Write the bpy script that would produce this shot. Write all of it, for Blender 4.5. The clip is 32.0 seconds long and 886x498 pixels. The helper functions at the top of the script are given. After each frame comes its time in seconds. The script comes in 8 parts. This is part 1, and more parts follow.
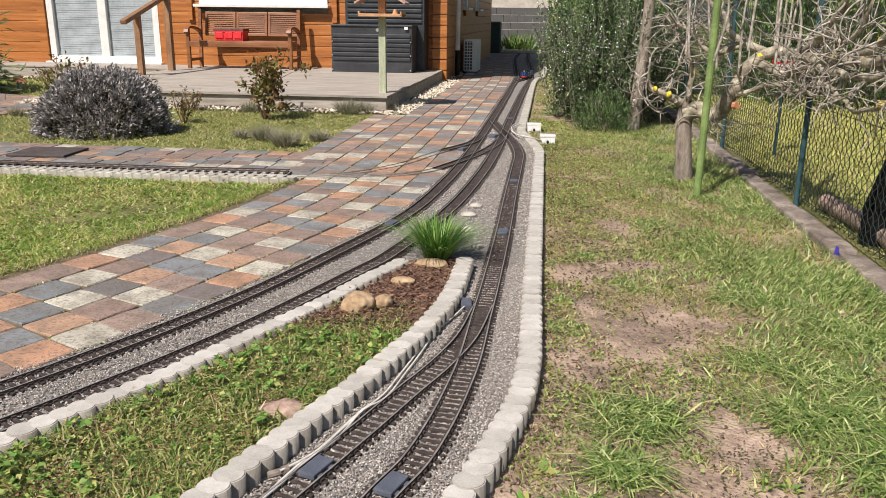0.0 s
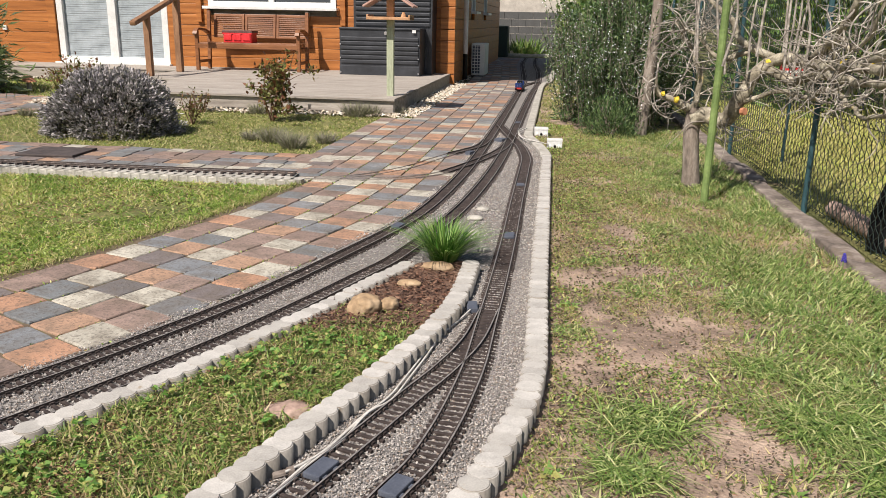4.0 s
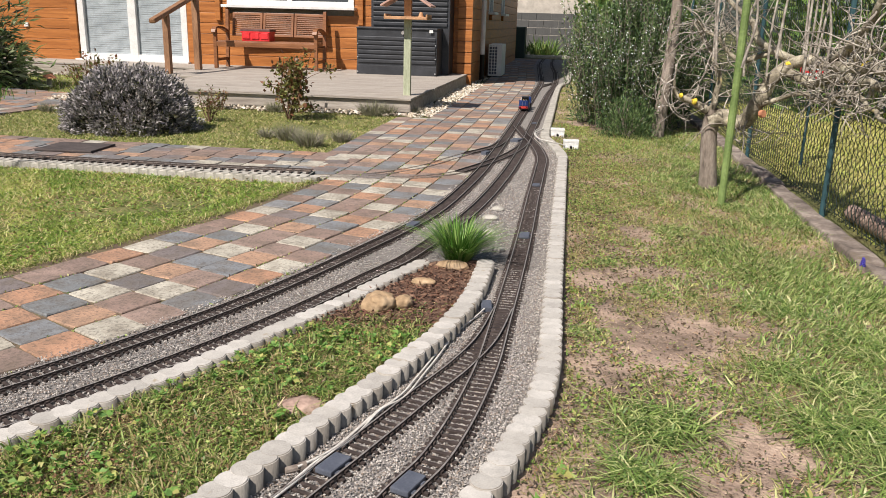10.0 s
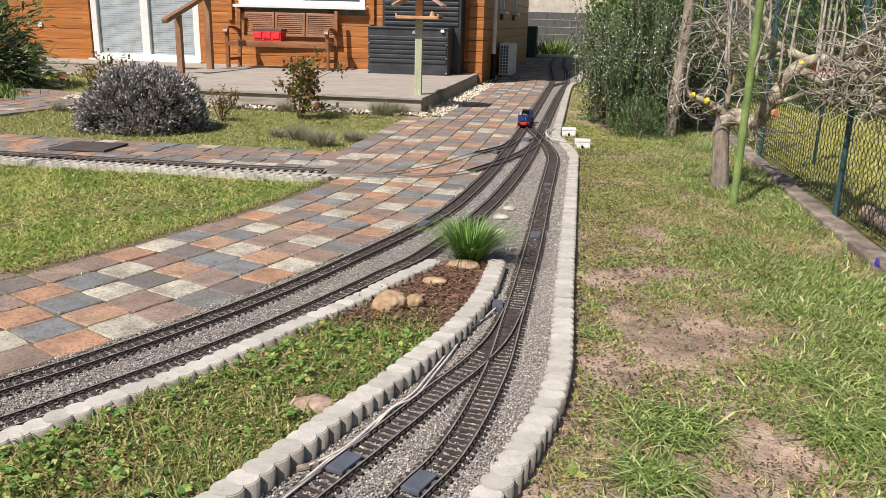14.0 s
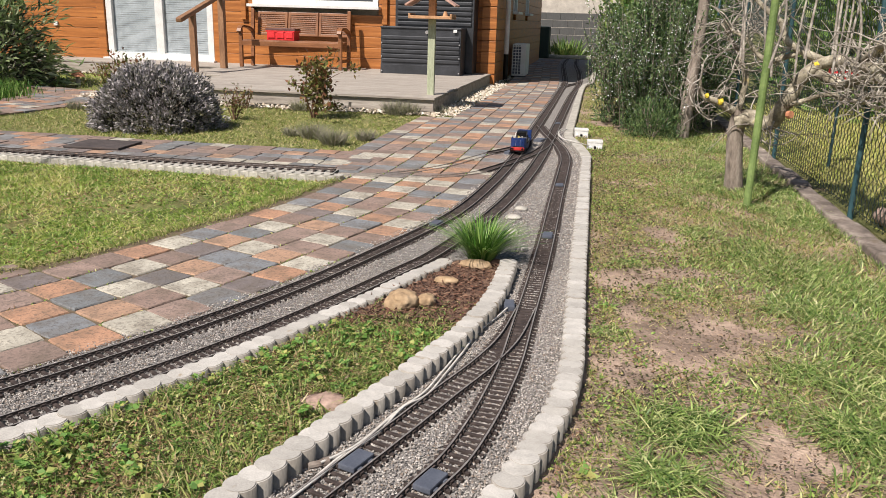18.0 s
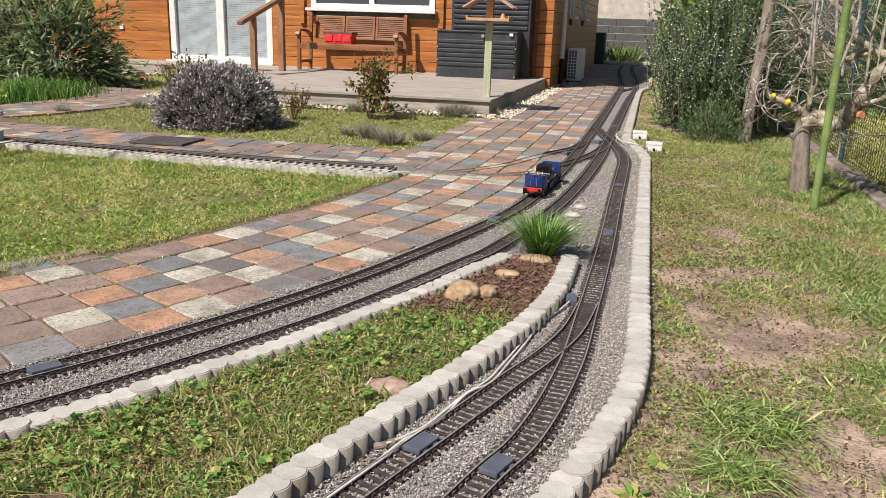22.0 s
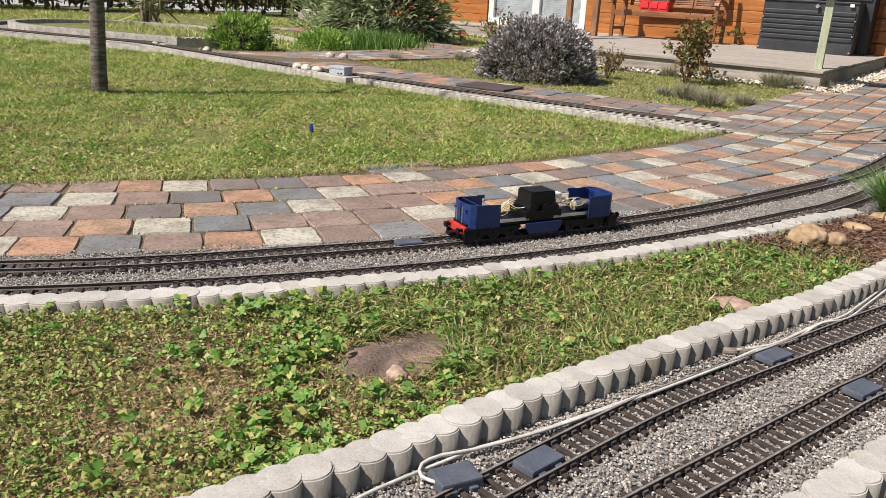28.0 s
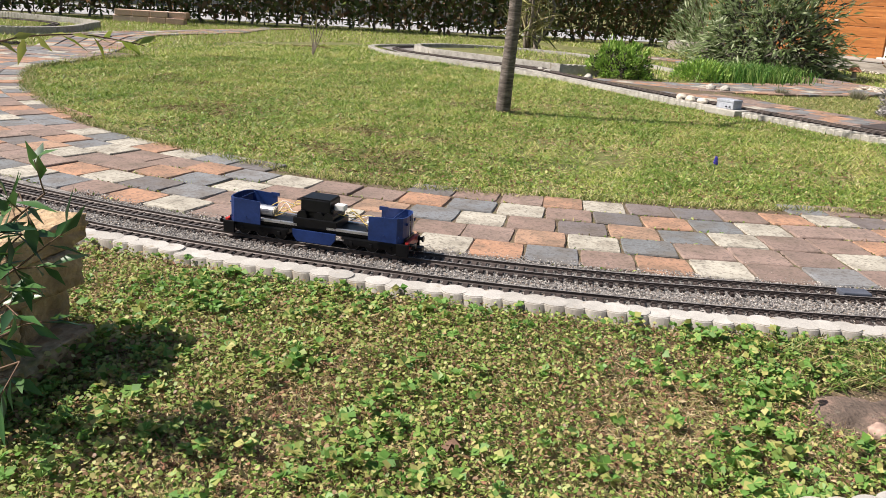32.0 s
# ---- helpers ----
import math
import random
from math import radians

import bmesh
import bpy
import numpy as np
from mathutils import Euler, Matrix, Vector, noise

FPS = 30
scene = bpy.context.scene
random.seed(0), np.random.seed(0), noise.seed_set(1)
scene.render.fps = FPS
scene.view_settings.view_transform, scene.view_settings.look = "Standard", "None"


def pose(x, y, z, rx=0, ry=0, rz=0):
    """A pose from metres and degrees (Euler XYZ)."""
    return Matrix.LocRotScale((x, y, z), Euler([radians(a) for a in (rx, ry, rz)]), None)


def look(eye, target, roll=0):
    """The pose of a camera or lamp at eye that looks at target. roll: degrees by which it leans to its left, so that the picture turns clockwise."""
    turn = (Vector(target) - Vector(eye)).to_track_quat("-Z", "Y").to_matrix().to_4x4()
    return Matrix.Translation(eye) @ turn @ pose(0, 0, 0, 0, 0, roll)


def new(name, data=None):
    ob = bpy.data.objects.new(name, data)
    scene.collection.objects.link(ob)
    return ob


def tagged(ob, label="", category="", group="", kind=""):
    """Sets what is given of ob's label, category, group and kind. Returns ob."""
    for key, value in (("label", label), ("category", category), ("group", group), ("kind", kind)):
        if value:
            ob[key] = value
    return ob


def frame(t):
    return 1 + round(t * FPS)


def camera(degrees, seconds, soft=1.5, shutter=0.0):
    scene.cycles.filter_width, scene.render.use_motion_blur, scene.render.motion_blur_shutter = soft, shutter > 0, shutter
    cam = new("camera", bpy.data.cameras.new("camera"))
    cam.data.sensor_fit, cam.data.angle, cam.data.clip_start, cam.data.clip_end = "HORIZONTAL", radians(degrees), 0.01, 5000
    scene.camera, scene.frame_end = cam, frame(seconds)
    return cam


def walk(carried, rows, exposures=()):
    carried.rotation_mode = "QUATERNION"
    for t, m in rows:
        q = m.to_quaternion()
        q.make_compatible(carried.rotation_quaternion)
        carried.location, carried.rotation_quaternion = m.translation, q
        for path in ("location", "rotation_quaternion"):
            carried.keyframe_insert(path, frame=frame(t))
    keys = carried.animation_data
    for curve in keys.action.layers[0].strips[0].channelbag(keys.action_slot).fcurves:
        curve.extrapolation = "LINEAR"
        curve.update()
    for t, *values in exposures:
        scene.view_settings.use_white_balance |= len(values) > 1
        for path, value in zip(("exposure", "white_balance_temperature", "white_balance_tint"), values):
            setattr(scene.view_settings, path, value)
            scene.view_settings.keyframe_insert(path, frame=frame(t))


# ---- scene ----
cam = camera(58.1, 32.0, soft=0.55)
PATH = [
    (0, (0.234, 0.177, 1.096), (-0.011, 2.083, 0.539), 0.7),
    (0.5, (0.235, 0.176, 1.099), (-0.009, 2.083, 0.549), 0.9),
    (1, (0.234, 0.178, 1.097), (-0.01, 2.087, 0.554), 1.1),
    (1.5, (0.233, 0.177, 1.095), (-0.013, 2.087, 0.554), 1.2),
    (2, (0.232, 0.179, 1.094), (-0.016, 2.088, 0.553), 1.2),
    (2.5, (0.234, 0.178, 1.094), (-0.018, 2.086, 0.551), 1.1),
    (3, (0.233, 0.177, 1.095), (-0.021, 2.084, 0.55), 1.1),
    (3.5, (0.231, 0.175, 1.096), (-0.025, 2.082, 0.549), 1.1),
    (5.5, (0.232, 0.173, 1.092), (-0.042, 2.075, 0.538), 1.4),
    (6, (0.231, 0.175, 1.091), (-0.047, 2.077, 0.535), 1.4),
    (6.5, (0.232, 0.174, 1.093), (-0.049, 2.074, 0.535), 1.3),
    (7, (0.231, 0.173, 1.092), (-0.051, 2.073, 0.535), 1.3),
    (7.5, (0.229, 0.174, 1.092), (-0.053, 2.074, 0.536), 1.3),
    (8, (0.228, 0.174, 1.091), (-0.056, 2.075, 0.538), 1.5),
    (8.5, (0.228, 0.177, 1.086), (-0.058, 2.079, 0.538), 1.6),
    (9, (0.229, 0.174, 1.087), (-0.06, 2.076, 0.541), 1.6),
    (9.5, (0.228, 0.177, 1.085), (-0.063, 2.079, 0.54), 1.6),
    (10, (0.229, 0.175, 1.086), (-0.066, 2.076, 0.538), 1.6),
    (10.5, (0.23, 0.175, 1.089), (-0.067, 2.074, 0.537), 1.5),
    (11, (0.228, 0.177, 1.086), (-0.07, 2.076, 0.532), 1.5),
    (11.5, (0.227, 0.174, 1.086), (-0.071, 2.072, 0.531), 1.7),
    (12, (0.228, 0.174, 1.088), (-0.073, 2.071, 0.532), 1.8),
    (12.5, (0.227, 0.173, 1.086), (-0.077, 2.07, 0.533), 1.8),
    (13, (0.228, 0.173, 1.087), (-0.082, 2.07, 0.535), 1.7),
    (13.5, (0.228, 0.174, 1.086), (-0.087, 2.071, 0.535), 1.6),
    (14, (0.227, 0.174, 1.086), (-0.094, 2.07, 0.536), 1.5),
    (14.5, (0.226, 0.172, 1.088), (-0.099, 2.066, 0.536), 1.4),
    (16.5, (0.225, 0.17, 1.085), (-0.11, 2.065, 0.539), 1.7),
    (17, (0.225, 0.173, 1.083), (-0.115, 2.067, 0.537), 1.7),
    (17.5, (0.223, 0.17, 1.083), (-0.12, 2.062, 0.536), 1.7),
    (18, (0.223, 0.17, 1.083), (-0.125, 2.061, 0.533), 1.7),
    (18.5, (0.222, 0.172, 1.081), (-0.13, 2.061, 0.53), 1.7),
    (19, (0.223, 0.174, 1.079), (-0.137, 2.062, 0.526), 1.8),
    (19.5, (0.22, 0.174, 1.076), (-0.152, 2.059, 0.521), 2.0),
    (20, (0.22, 0.168, 1.075), (-0.172, 2.048, 0.52), 2.1),
    (20.5, (0.215, 0.166, 1.07), (-0.2, 2.043, 0.517), 2.3),
    (21, (0.213, 0.161, 1.066), (-0.224, 2.034, 0.517), 2.3),
    (21.5, (0.198, 0.162, 1.046), (-0.256, 2.034, 0.505), 2.0),
    (22, (0.176, 0.155, 1.02), (-0.293, 2.024, 0.483), 1.8),
    (22.5, (0.151, 0.139, 0.999), (-0.342, 2.001, 0.461), 1.6),
    (23, (0.128, 0.114, 0.977), (-0.403, 1.963, 0.432), 1.6),
    (23.5, (0.11, 0.105, 0.964), (-0.468, 1.937, 0.408), 2.0),
    (24, (0.109, 0.09, 0.947), (-0.526, 1.9, 0.382), 2.3),
    (24.5, (0.103, 0.074, 0.933), (-0.586, 1.861, 0.359), 2.7),
    (26.5, (0.062, 0.023, 0.861), (-0.834, 1.711, 0.269), 3.0),
    (27, (0.047, 0.008, 0.84), (-0.902, 1.664, 0.242), 3.2),
    (27.5, (0.036, -0.018, 0.828), (-0.97, 1.602, 0.222), 3.3),
    (28, (0.025, -0.035, 0.814), (-1.045, 1.538, 0.197), 3.3),
    (28.5, (0.013, -0.056, 0.8), (-1.129, 1.462, 0.175), 3.2),
    (29, (-0.028, -0.088, 0.784), (-1.247, 1.365, 0.149), 3.0),
    (29.5, (-0.056, -0.121, 0.769), (-1.353, 1.262, 0.131), 2.9),
    (30, (-0.078, -0.154, 0.766), (-1.449, 1.155, 0.129), 2.9),
    (30.5, (-0.101, -0.192, 0.768), (-1.539, 1.046, 0.135), 3.2),
    (31, (-0.124, -0.239, 0.774), (-1.627, 0.924, 0.151), 3.5),
    (31.5, (-0.144, -0.287, 0.79), (-1.71, 0.796, 0.178), 3.6),
    (32, (-0.162, -0.329, 0.807), (-1.786, 0.672, 0.207), 3.6),
]
walk(cam, [(t, look(eye, target, roll)) for t, eye, target, roll in PATH], [(0, 0.41), (22, 0.41), (27, 0.44), (30, 0.50), (32, 0.64)])

# ---- light ----
SUN_DIR = Vector((0.48, 0.88, 0.0)).normalized()      # the way the sunlight travels over the ground
SUN_ELEV = radians(50)
world = bpy.data.worlds.new("world")
scene.world = world
world.use_nodes = True
wn = world.node_tree
sky = wn.nodes.new("ShaderNodeTexSky")
sky.sky_type, sky.sun_disc = "NISHITA", False
sky.sun_elevation = SUN_ELEV
sky.sun_rotation = math.atan2(-SUN_DIR.x, -SUN_DIR.y)
sky.air_density, sky.dust_density = 1.0, 2.0
wn.links.new(sky.outputs[0], wn.nodes["Background"].inputs[0])
wn.nodes["Background"].inputs[1].default_value = 0.06
sun_data = bpy.data.lights.new("sun", "SUN")
sun_data.energy, sun_data.angle, sun_data.color = 5.0, radians(0.6), (1.0, 0.915, 0.845)
sun = new("sun", sun_data)
down = Vector((SUN_DIR.x * math.cos(SUN_ELEV), SUN_DIR.y * math.cos(SUN_ELEV), -math.sin(SUN_ELEV)))
sun.matrix_world = look((0, 0, 20), Vector((0, 0, 20)) + down)


# ---- small tools ----
def np_mesh(name, verts, faces, mats=(), index=None, smooth=False):
    """A mesh from arrays: verts (n, 3) and faces (m, 3) or (m, 4)."""
    verts, faces = np.asarray(verts, np.float32), np.asarray(faces, np.int32)
    k = faces.shape[1]
    me = bpy.data.meshes.new(name)
    me.vertices.add(len(verts))
    me.vertices.foreach_set("co", verts.ravel())
    me.loops.add(faces.size)
    me.loops.foreach_set("vertex_index", faces.ravel())
    me.polygons.add(len(faces))
    me.polygons.foreach_set("loop_start", np.arange(0, faces.size, k, dtype=np.int32))
    if index is not None:
        me.polygons.foreach_set("material_index", np.asarray(index, np.int32))
    me.polygons.foreach_set("use_smooth", np.full(len(faces), smooth))
    for m in mats:
        me.materials.append(m)
    me.update(calc_edges=True)
    me.validate()
    return me


def part(name, shape, material, parent=None, label="", m=None):
    """Links a bmesh or a mesh as one object, under a thing or a part."""
    if isinstance(shape, bmesh.types.BMesh):
        me = bpy.data.meshes.new(name)
        bmesh.ops.recalc_face_normals(shape, faces=shape.faces)
        shape.to_mesh(me)
        shape.free()
    else:
        me = shape
    if material is not None and not me.materials:
        me.materials.append(material)
    ob = new(name, me)
    if parent is not None:
        ob.parent = parent
    if m is not None:
        ob.matrix_basis = m
    if label:
        tagged(ob, label)
    return ob


def thing(name, label, category, m=None, group="", kind=""):
    ob = new(name)
    if m is not None:
        ob.matrix_basis = m
    return tagged(ob, label, category, group, kind)


def block(sx, sy, sz, at=(0, 0, 0), bevel=0.0, m=None, bm=None, base=True):
    """A box of that size whose base's (or own) centre lies at 'at'."""
    bm = bm or bmesh.new()
    move = Matrix.Translation(Vector(at) + Vector((0, 0, sz / 2 if base else 0)))
    made = bmesh.ops.create_cube(bm, size=1.0, matrix=(m or Matrix()) @ move @ Matrix.Diagonal((sx, sy, sz, 1)))
    if bevel:
        edges = {e for v in made["verts"] for e in v.link_edges}
        bmesh.ops.bevel(bm, geom=list(edges), offset=bevel, segments=2, affect="EDGES", profile=0.6)
    return bm


def rod(a, b, r, r2=None, sides=10, bm=None):
    """A round bar from a to b."""
    bm = bm or bmesh.new()
    a, b = Vector(a), Vector(b)
    turn = (b - a).to_track_quat("Z", "Y").to_matrix().to_4x4()
    bmesh.ops.create_cone(bm, cap_ends=True, segments=sides, radius1=r, radius2=r if r2 is None else r2,
                          depth=(b - a).length, matrix=Matrix.Translation((a + b) / 2) @ turn)
    return bm


def spline(points, step=0.03):
    """A smooth line through the points, as an array."""
    p = np.array(points, float)
    p = np.vstack([2 * p[0] - p[1], p, 2 * p[-1] - p[-2]])
    out = []
    for i in range(1, len(p) - 2):
        n = max(2, int(np.linalg.norm(p[i + 1] - p[i]) / step))
        t = np.linspace(0, 1, n, endpoint=False)[:, None]
        a, b, c, d = p[i - 1], p[i], p[i + 1], p[i + 2]
        out.append(0.5 * (2 * b + (c - a) * t + (2 * a - 5 * b + 4 * c - d) * t ** 2 + (3 * b - a - 3 * c + d) * t ** 3))
    out.append(p[-2][None])
    return np.vstack(out)


CENTRE = np.array([-6.87, 5.2])


def arc(r, a0, a1, n):
    return [(CENTRE[0] + r * math.cos(radians(a)), CENTRE[1] + r * math.sin(radians(a))) for a in np.linspace(a0, a1, n)]


def lengths(line):
    return np.r_[0, np.cumsum(np.linalg.norm(np.diff(line, axis=0), axis=1))]


def even(line, pitch, start=0.0):
    """Points and headings at even steps along a line."""
    s = lengths(line)
    at = np.arange(start, s[-1], pitch)
    x, y = np.interp(at, s, line[:, 0]), np.interp(at, s, line[:, 1])
    x2, y2 = np.interp(at + 0.01, s, line[:, 0]), np.interp(at + 0.01, s, line[:, 1])
    x1, y1 = np.interp(at - 0.01, s, line[:, 0]), np.interp(at - 0.01, s, line[:, 1])
    return np.c_[x, y], np.arctan2(y2 - y1, x2 - x1)


def sideways(line, d):
    """The line moved d to its left."""
    t = np.gradient(line, axis=0)
    t /= np.linalg.norm(t, axis=1)[:, None] + 1e-9
    return line + d * np.c_[-t[:, 1], t[:, 0]]


def sweep(line, profile, z=0.0, closed=True):
    """Quads of a profile [(side, up)] carried along a line."""
    n, k = len(line), len(profile)
    t = np.gradient(line, axis=0)
    t /= np.linalg.norm(t, axis=1)[:, None] + 1e-9
    left = np.c_[-t[:, 1], t[:, 0]]
    p = np.array(profile)
    xy = line[:, None, :] + left[:, None, :] * p[None, :, :1]
    zz = np.broadcast_to(p[None, :, 1:] + z, (n, k, 1))
    v = np.concatenate([xy, zz], 2).reshape(-1, 3)
    i, j = np.meshgrid(np.arange(n - 1), np.arange(k if closed else k - 1), indexing="ij")
    j2 = (j + 1) % k
    f = np.stack([i * k + j, (i + 1) * k + j, (i + 1) * k + j2, i * k + j2], -1).reshape(-1, 4)
    return v, f


def inside(x, y, poly):
    poly = np.asarray(poly)
    hit = np.zeros(len(x), bool)
    for (x1, y1), (x2, y2) in zip(poly, np.roll(poly, -1, 0)):
        if y1 != y2:
            hit ^= ((y1 > y) != (y2 > y)) & (x < (x2 - x1) * (y - y1) / (y2 - y1) + x1)
    return hit


def wave(x, y, scale, seed=0.0):
    """A cheap smooth random field, about -1 to 1."""
    a = np.sin(x * 2.1 * scale + 1.3 * seed + 1.7 * np.sin(y * 1.3 * scale + seed))
    b = np.sin(y * 1.9 * scale - 0.7 * seed + 1.9 * np.sin(x * 1.6 * scale + 2.1 * seed))
    c = np.sin((x + y) * 3.7 * scale + 2.3 * seed + np.sin((x - y) * 2.9 * scale))
    return (a + b + 0.6 * c) / 2.6


# ---- materials ----
def material(name, colours, scale=6.0, rough=0.8, bump=0.3, fine=60.0, metal=0.0, spots=None, source="", strength=1.0,
             bump_size=0.004, stretch=(1, 1, 1), spec=0.5):
    """Colours mixed by noise at two scales with relief; source 'object' or 'island' picks among the colours piece by piece."""
    m = bpy.data.materials.new(name)
    m.use_nodes = True
    nt = m.node_tree
    node, link = nt.nodes.new, nt.links.new
    bsdf = nt.nodes["Principled BSDF"]
    coord = node("ShaderNodeTexCoord")
    mapping = node("ShaderNodeMapping")
    mapping.inputs["Scale"].default_value = stretch
    where = coord.outputs["Object"]
    if source:
        info = node("ShaderNodeObjectInfo" if source == "object" else "ShaderNodeNewGeometry")
        pick = info.outputs["Random" if source == "object" else "Random Per Island"]
        shift = node("ShaderNodeVectorMath")
        shift.operation = "ADD"
        spread = node("ShaderNodeMath")
        spread.operation = "MULTIPLY"
        spread.inputs[1].default_value = 37.0
        link(pick, spread.inputs[0])
        link(where, shift.inputs[0])
        link(spread.outputs[0], shift.inputs[1])
        where = shift.outputs[0]
    link(where, mapping.inputs["Vector"])
    big = node("ShaderNodeTexNoise")
    big.inputs["Scale"].default_value, big.inputs["Detail"].default_value, big.inputs["Roughness"].default_value = scale, 6, 0.65
    small = node("ShaderNodeTexNoise")
    small.inputs["Scale"].default_value, small.inputs["Detail"].default_value = fine, 4
    link(mapping.outputs[0], big.inputs["Vector"])
    link(mapping.outputs[0], small.inputs["Vector"])
    ramp = node("ShaderNodeValToRGB")
    elements = ramp.color_ramp.elements
    while len(elements) < len(colours):
        elements.new(0.5)
    n = len(colours)
    for i, (e, c) in enumerate(zip(elements, colours)):
        e.position = i / n if source else 0.3 + 0.4 * i / max(1, n - 1)
        e.color = (*c, 1)
    if source:
        ramp.color_ramp.interpolation = "CONSTANT" if source in ("object", "island") and strength else "LINEAR"
        link(pick, ramp.inputs[0])
    else:
        link(big.outputs["Fac"], ramp.inputs[0])
    # lighter and darker at the small scale
    tone = node("ShaderNodeMix")
    tone.data_type, tone.blend_type = "RGBA", "OVERLAY"
    tone.inputs[0].default_value = 0.75 * strength if strength else 0.5
    grey = node("ShaderNodeMix")
    grey.data_type = "RGBA"
    grey.inputs[0].default_value = 0.5
    link(small.outputs["Fac"], grey.inputs[6])
    link(big.outputs["Fac"], grey.inputs[7])
    link(ramp.outputs[0], tone.inputs[6])
    link(grey.outputs[2], tone.inputs[7])
    colour = tone.outputs[2]
    if spots:
        c, size, amount = spots
        third = node("ShaderNodeTexNoise")
        third.inputs["Scale"].default_value, third.inputs["Detail"].default_value = size, 5
        link(mapping.outputs[0], third.inputs["Vector"])
        gate = node("ShaderNodeValToRGB")
        gate.color_ramp.elements[0].position, gate.color_ramp.elements[1].position = 1 - amount, min(1.0, 1 - amount + 0.12)
        link(third.outputs["Fac"], gate.inputs[0])
        mix = node("ShaderNodeMix")
        mix.data_type = "RGBA"
        link(gate.outputs[0], mix.inputs[0])
        link(colour, mix.inputs[6])
        mix.inputs[7].default_value = (*c, 1)
        colour = mix.outputs[2]
    link(colour, bsdf.inputs["Base Color"])
    bsdf.inputs["Metallic"].default_value = metal
    bsdf.inputs["Specular IOR Level"].default_value = spec
    vary = node("ShaderNodeMapRange")
    vary.inputs["To Min"].default_value, vary.inputs["To Max"].default_value = max(0.02, rough - 0.12), min(1, rough + 0.12)
    link(big.outputs["Fac"], vary.inputs["Value"])
    link(vary.outputs[0], bsdf.inputs["Roughness"])
    if bump:
        relief = node("ShaderNodeBump")
        relief.inputs["Strength"].default_value, relief.inputs["Distance"].default_value = bump, bump_size
        link(grey.outputs[2], relief.inputs["Height"])
        link(relief.outputs[0], bsdf.inputs["Normal"])
    return m


def leafy(name, colours, rough=0.55, through_light=0.25):
    """Leaf material: each leaf its own shade, some light passing through."""
    m = material(name, colours, scale=3, rough=rough, bump=0, fine=25, source="island", strength=0, spec=0.35)
    nt = m.node_tree
    bsdf = nt.nodes["Principled BSDF"]
    if through_light:
        colour = bsdf.inputs["Base Color"].links[0].from_socket
        glow = nt.nodes.new("ShaderNodeBsdfTranslucent")
        nt.links.new(colour, glow.inputs[0])
        mix = nt.nodes.new("ShaderNodeMixShader")
        mix.inputs[0].default_value = through_light
        nt.links.new(bsdf.outputs[0], mix.inputs[1])
        nt.links.new(glow.outputs[0], mix.inputs[2])
        nt.links.new(mix.outputs[0], nt.nodes["Material Output"].inputs[0])
    return m


M_LAWN = material("lawn_soil", [(0.085, 0.095, 0.026), (0.135, 0.14, 0.04), (0.17, 0.145, 0.065)], 2.2, 0.95, 0.9, 45, bump_size=0.012,
                  spots=((0.09, 0.065, 0.035), 3.0, 0.40))
M_BED = material("bed_litter_soil", [(0.07, 0.05, 0.03), (0.14, 0.10, 0.06), (0.22, 0.16, 0.10)], 14, 0.95, 1.0, 130, bump_size=0.014, spots=((0.07, 0.075, 0.025), 6.0, 0.4))
M_EARTHSTONE = material("earthy_slab", [(0.075, 0.055, 0.042), (0.12, 0.088, 0.068), (0.19, 0.13, 0.10), (0.28, 0.18, 0.14)], 9, 0.95, 1.0, 120, bump_size=0.014, spots=((0.17, 0.14, 0.11), 60, 0.38))
# bare soil; darkest tone and spots also paint in shadows between the grass
M_WORN = material("worn_soil_with_shade", [(0.11, 0.08, 0.055), (0.22, 0.16, 0.12), (0.34, 0.25, 0.19), (0.44, 0.335, 0.26)], 3.2, 0.95, 1.0, 90, bump_size=0.016,
                  spots=((0.12, 0.085, 0.055), 15.0, 0.40))
M_MULCH = material("bed_soil", [(0.07, 0.035, 0.022), (0.13, 0.07, 0.045), (0.2, 0.13, 0.09)], 18, 0.95, 1.0, 120, bump_size=0.01)
M_BALLAST = material("ballast", [(0.10, 0.092, 0.085), (0.20, 0.185, 0.17), (0.34, 0.315, 0.29)], 70, 0.9, 1.0, 220, bump_size=0.006)
M_STONE = material("gravel_stone", [(0.15, 0.137, 0.125), (0.23, 0.215, 0.20), (0.32, 0.30, 0.28), (0.48, 0.45, 0.41), (0.25, 0.20, 0.16), (0.19, 0.18, 0.175), (0.36, 0.33, 0.30)], 60, 0.85, 0.3, 200,
                   source="island")
PAVER_COLOURS = {"o": [(0.42, 0.235, 0.145), (0.38, 0.22, 0.14), (0.40, 0.25, 0.165)], "m": [(0.24, 0.172, 0.142), (0.285, 0.205, 0.17), (0.26, 0.182, 0.148)],
                 "w": [(0.47, 0.44, 0.365), (0.43, 0.40, 0.33)], "g": [(0.19, 0.20, 0.21), (0.22, 0.225, 0.23), (0.17, 0.18, 0.185)],
                 "d": [(0.17, 0.145, 0.14), (0.20, 0.165, 0.155), (0.155, 0.145, 0.145)]}      # orange, mauve, cream, blue-grey, dark brown


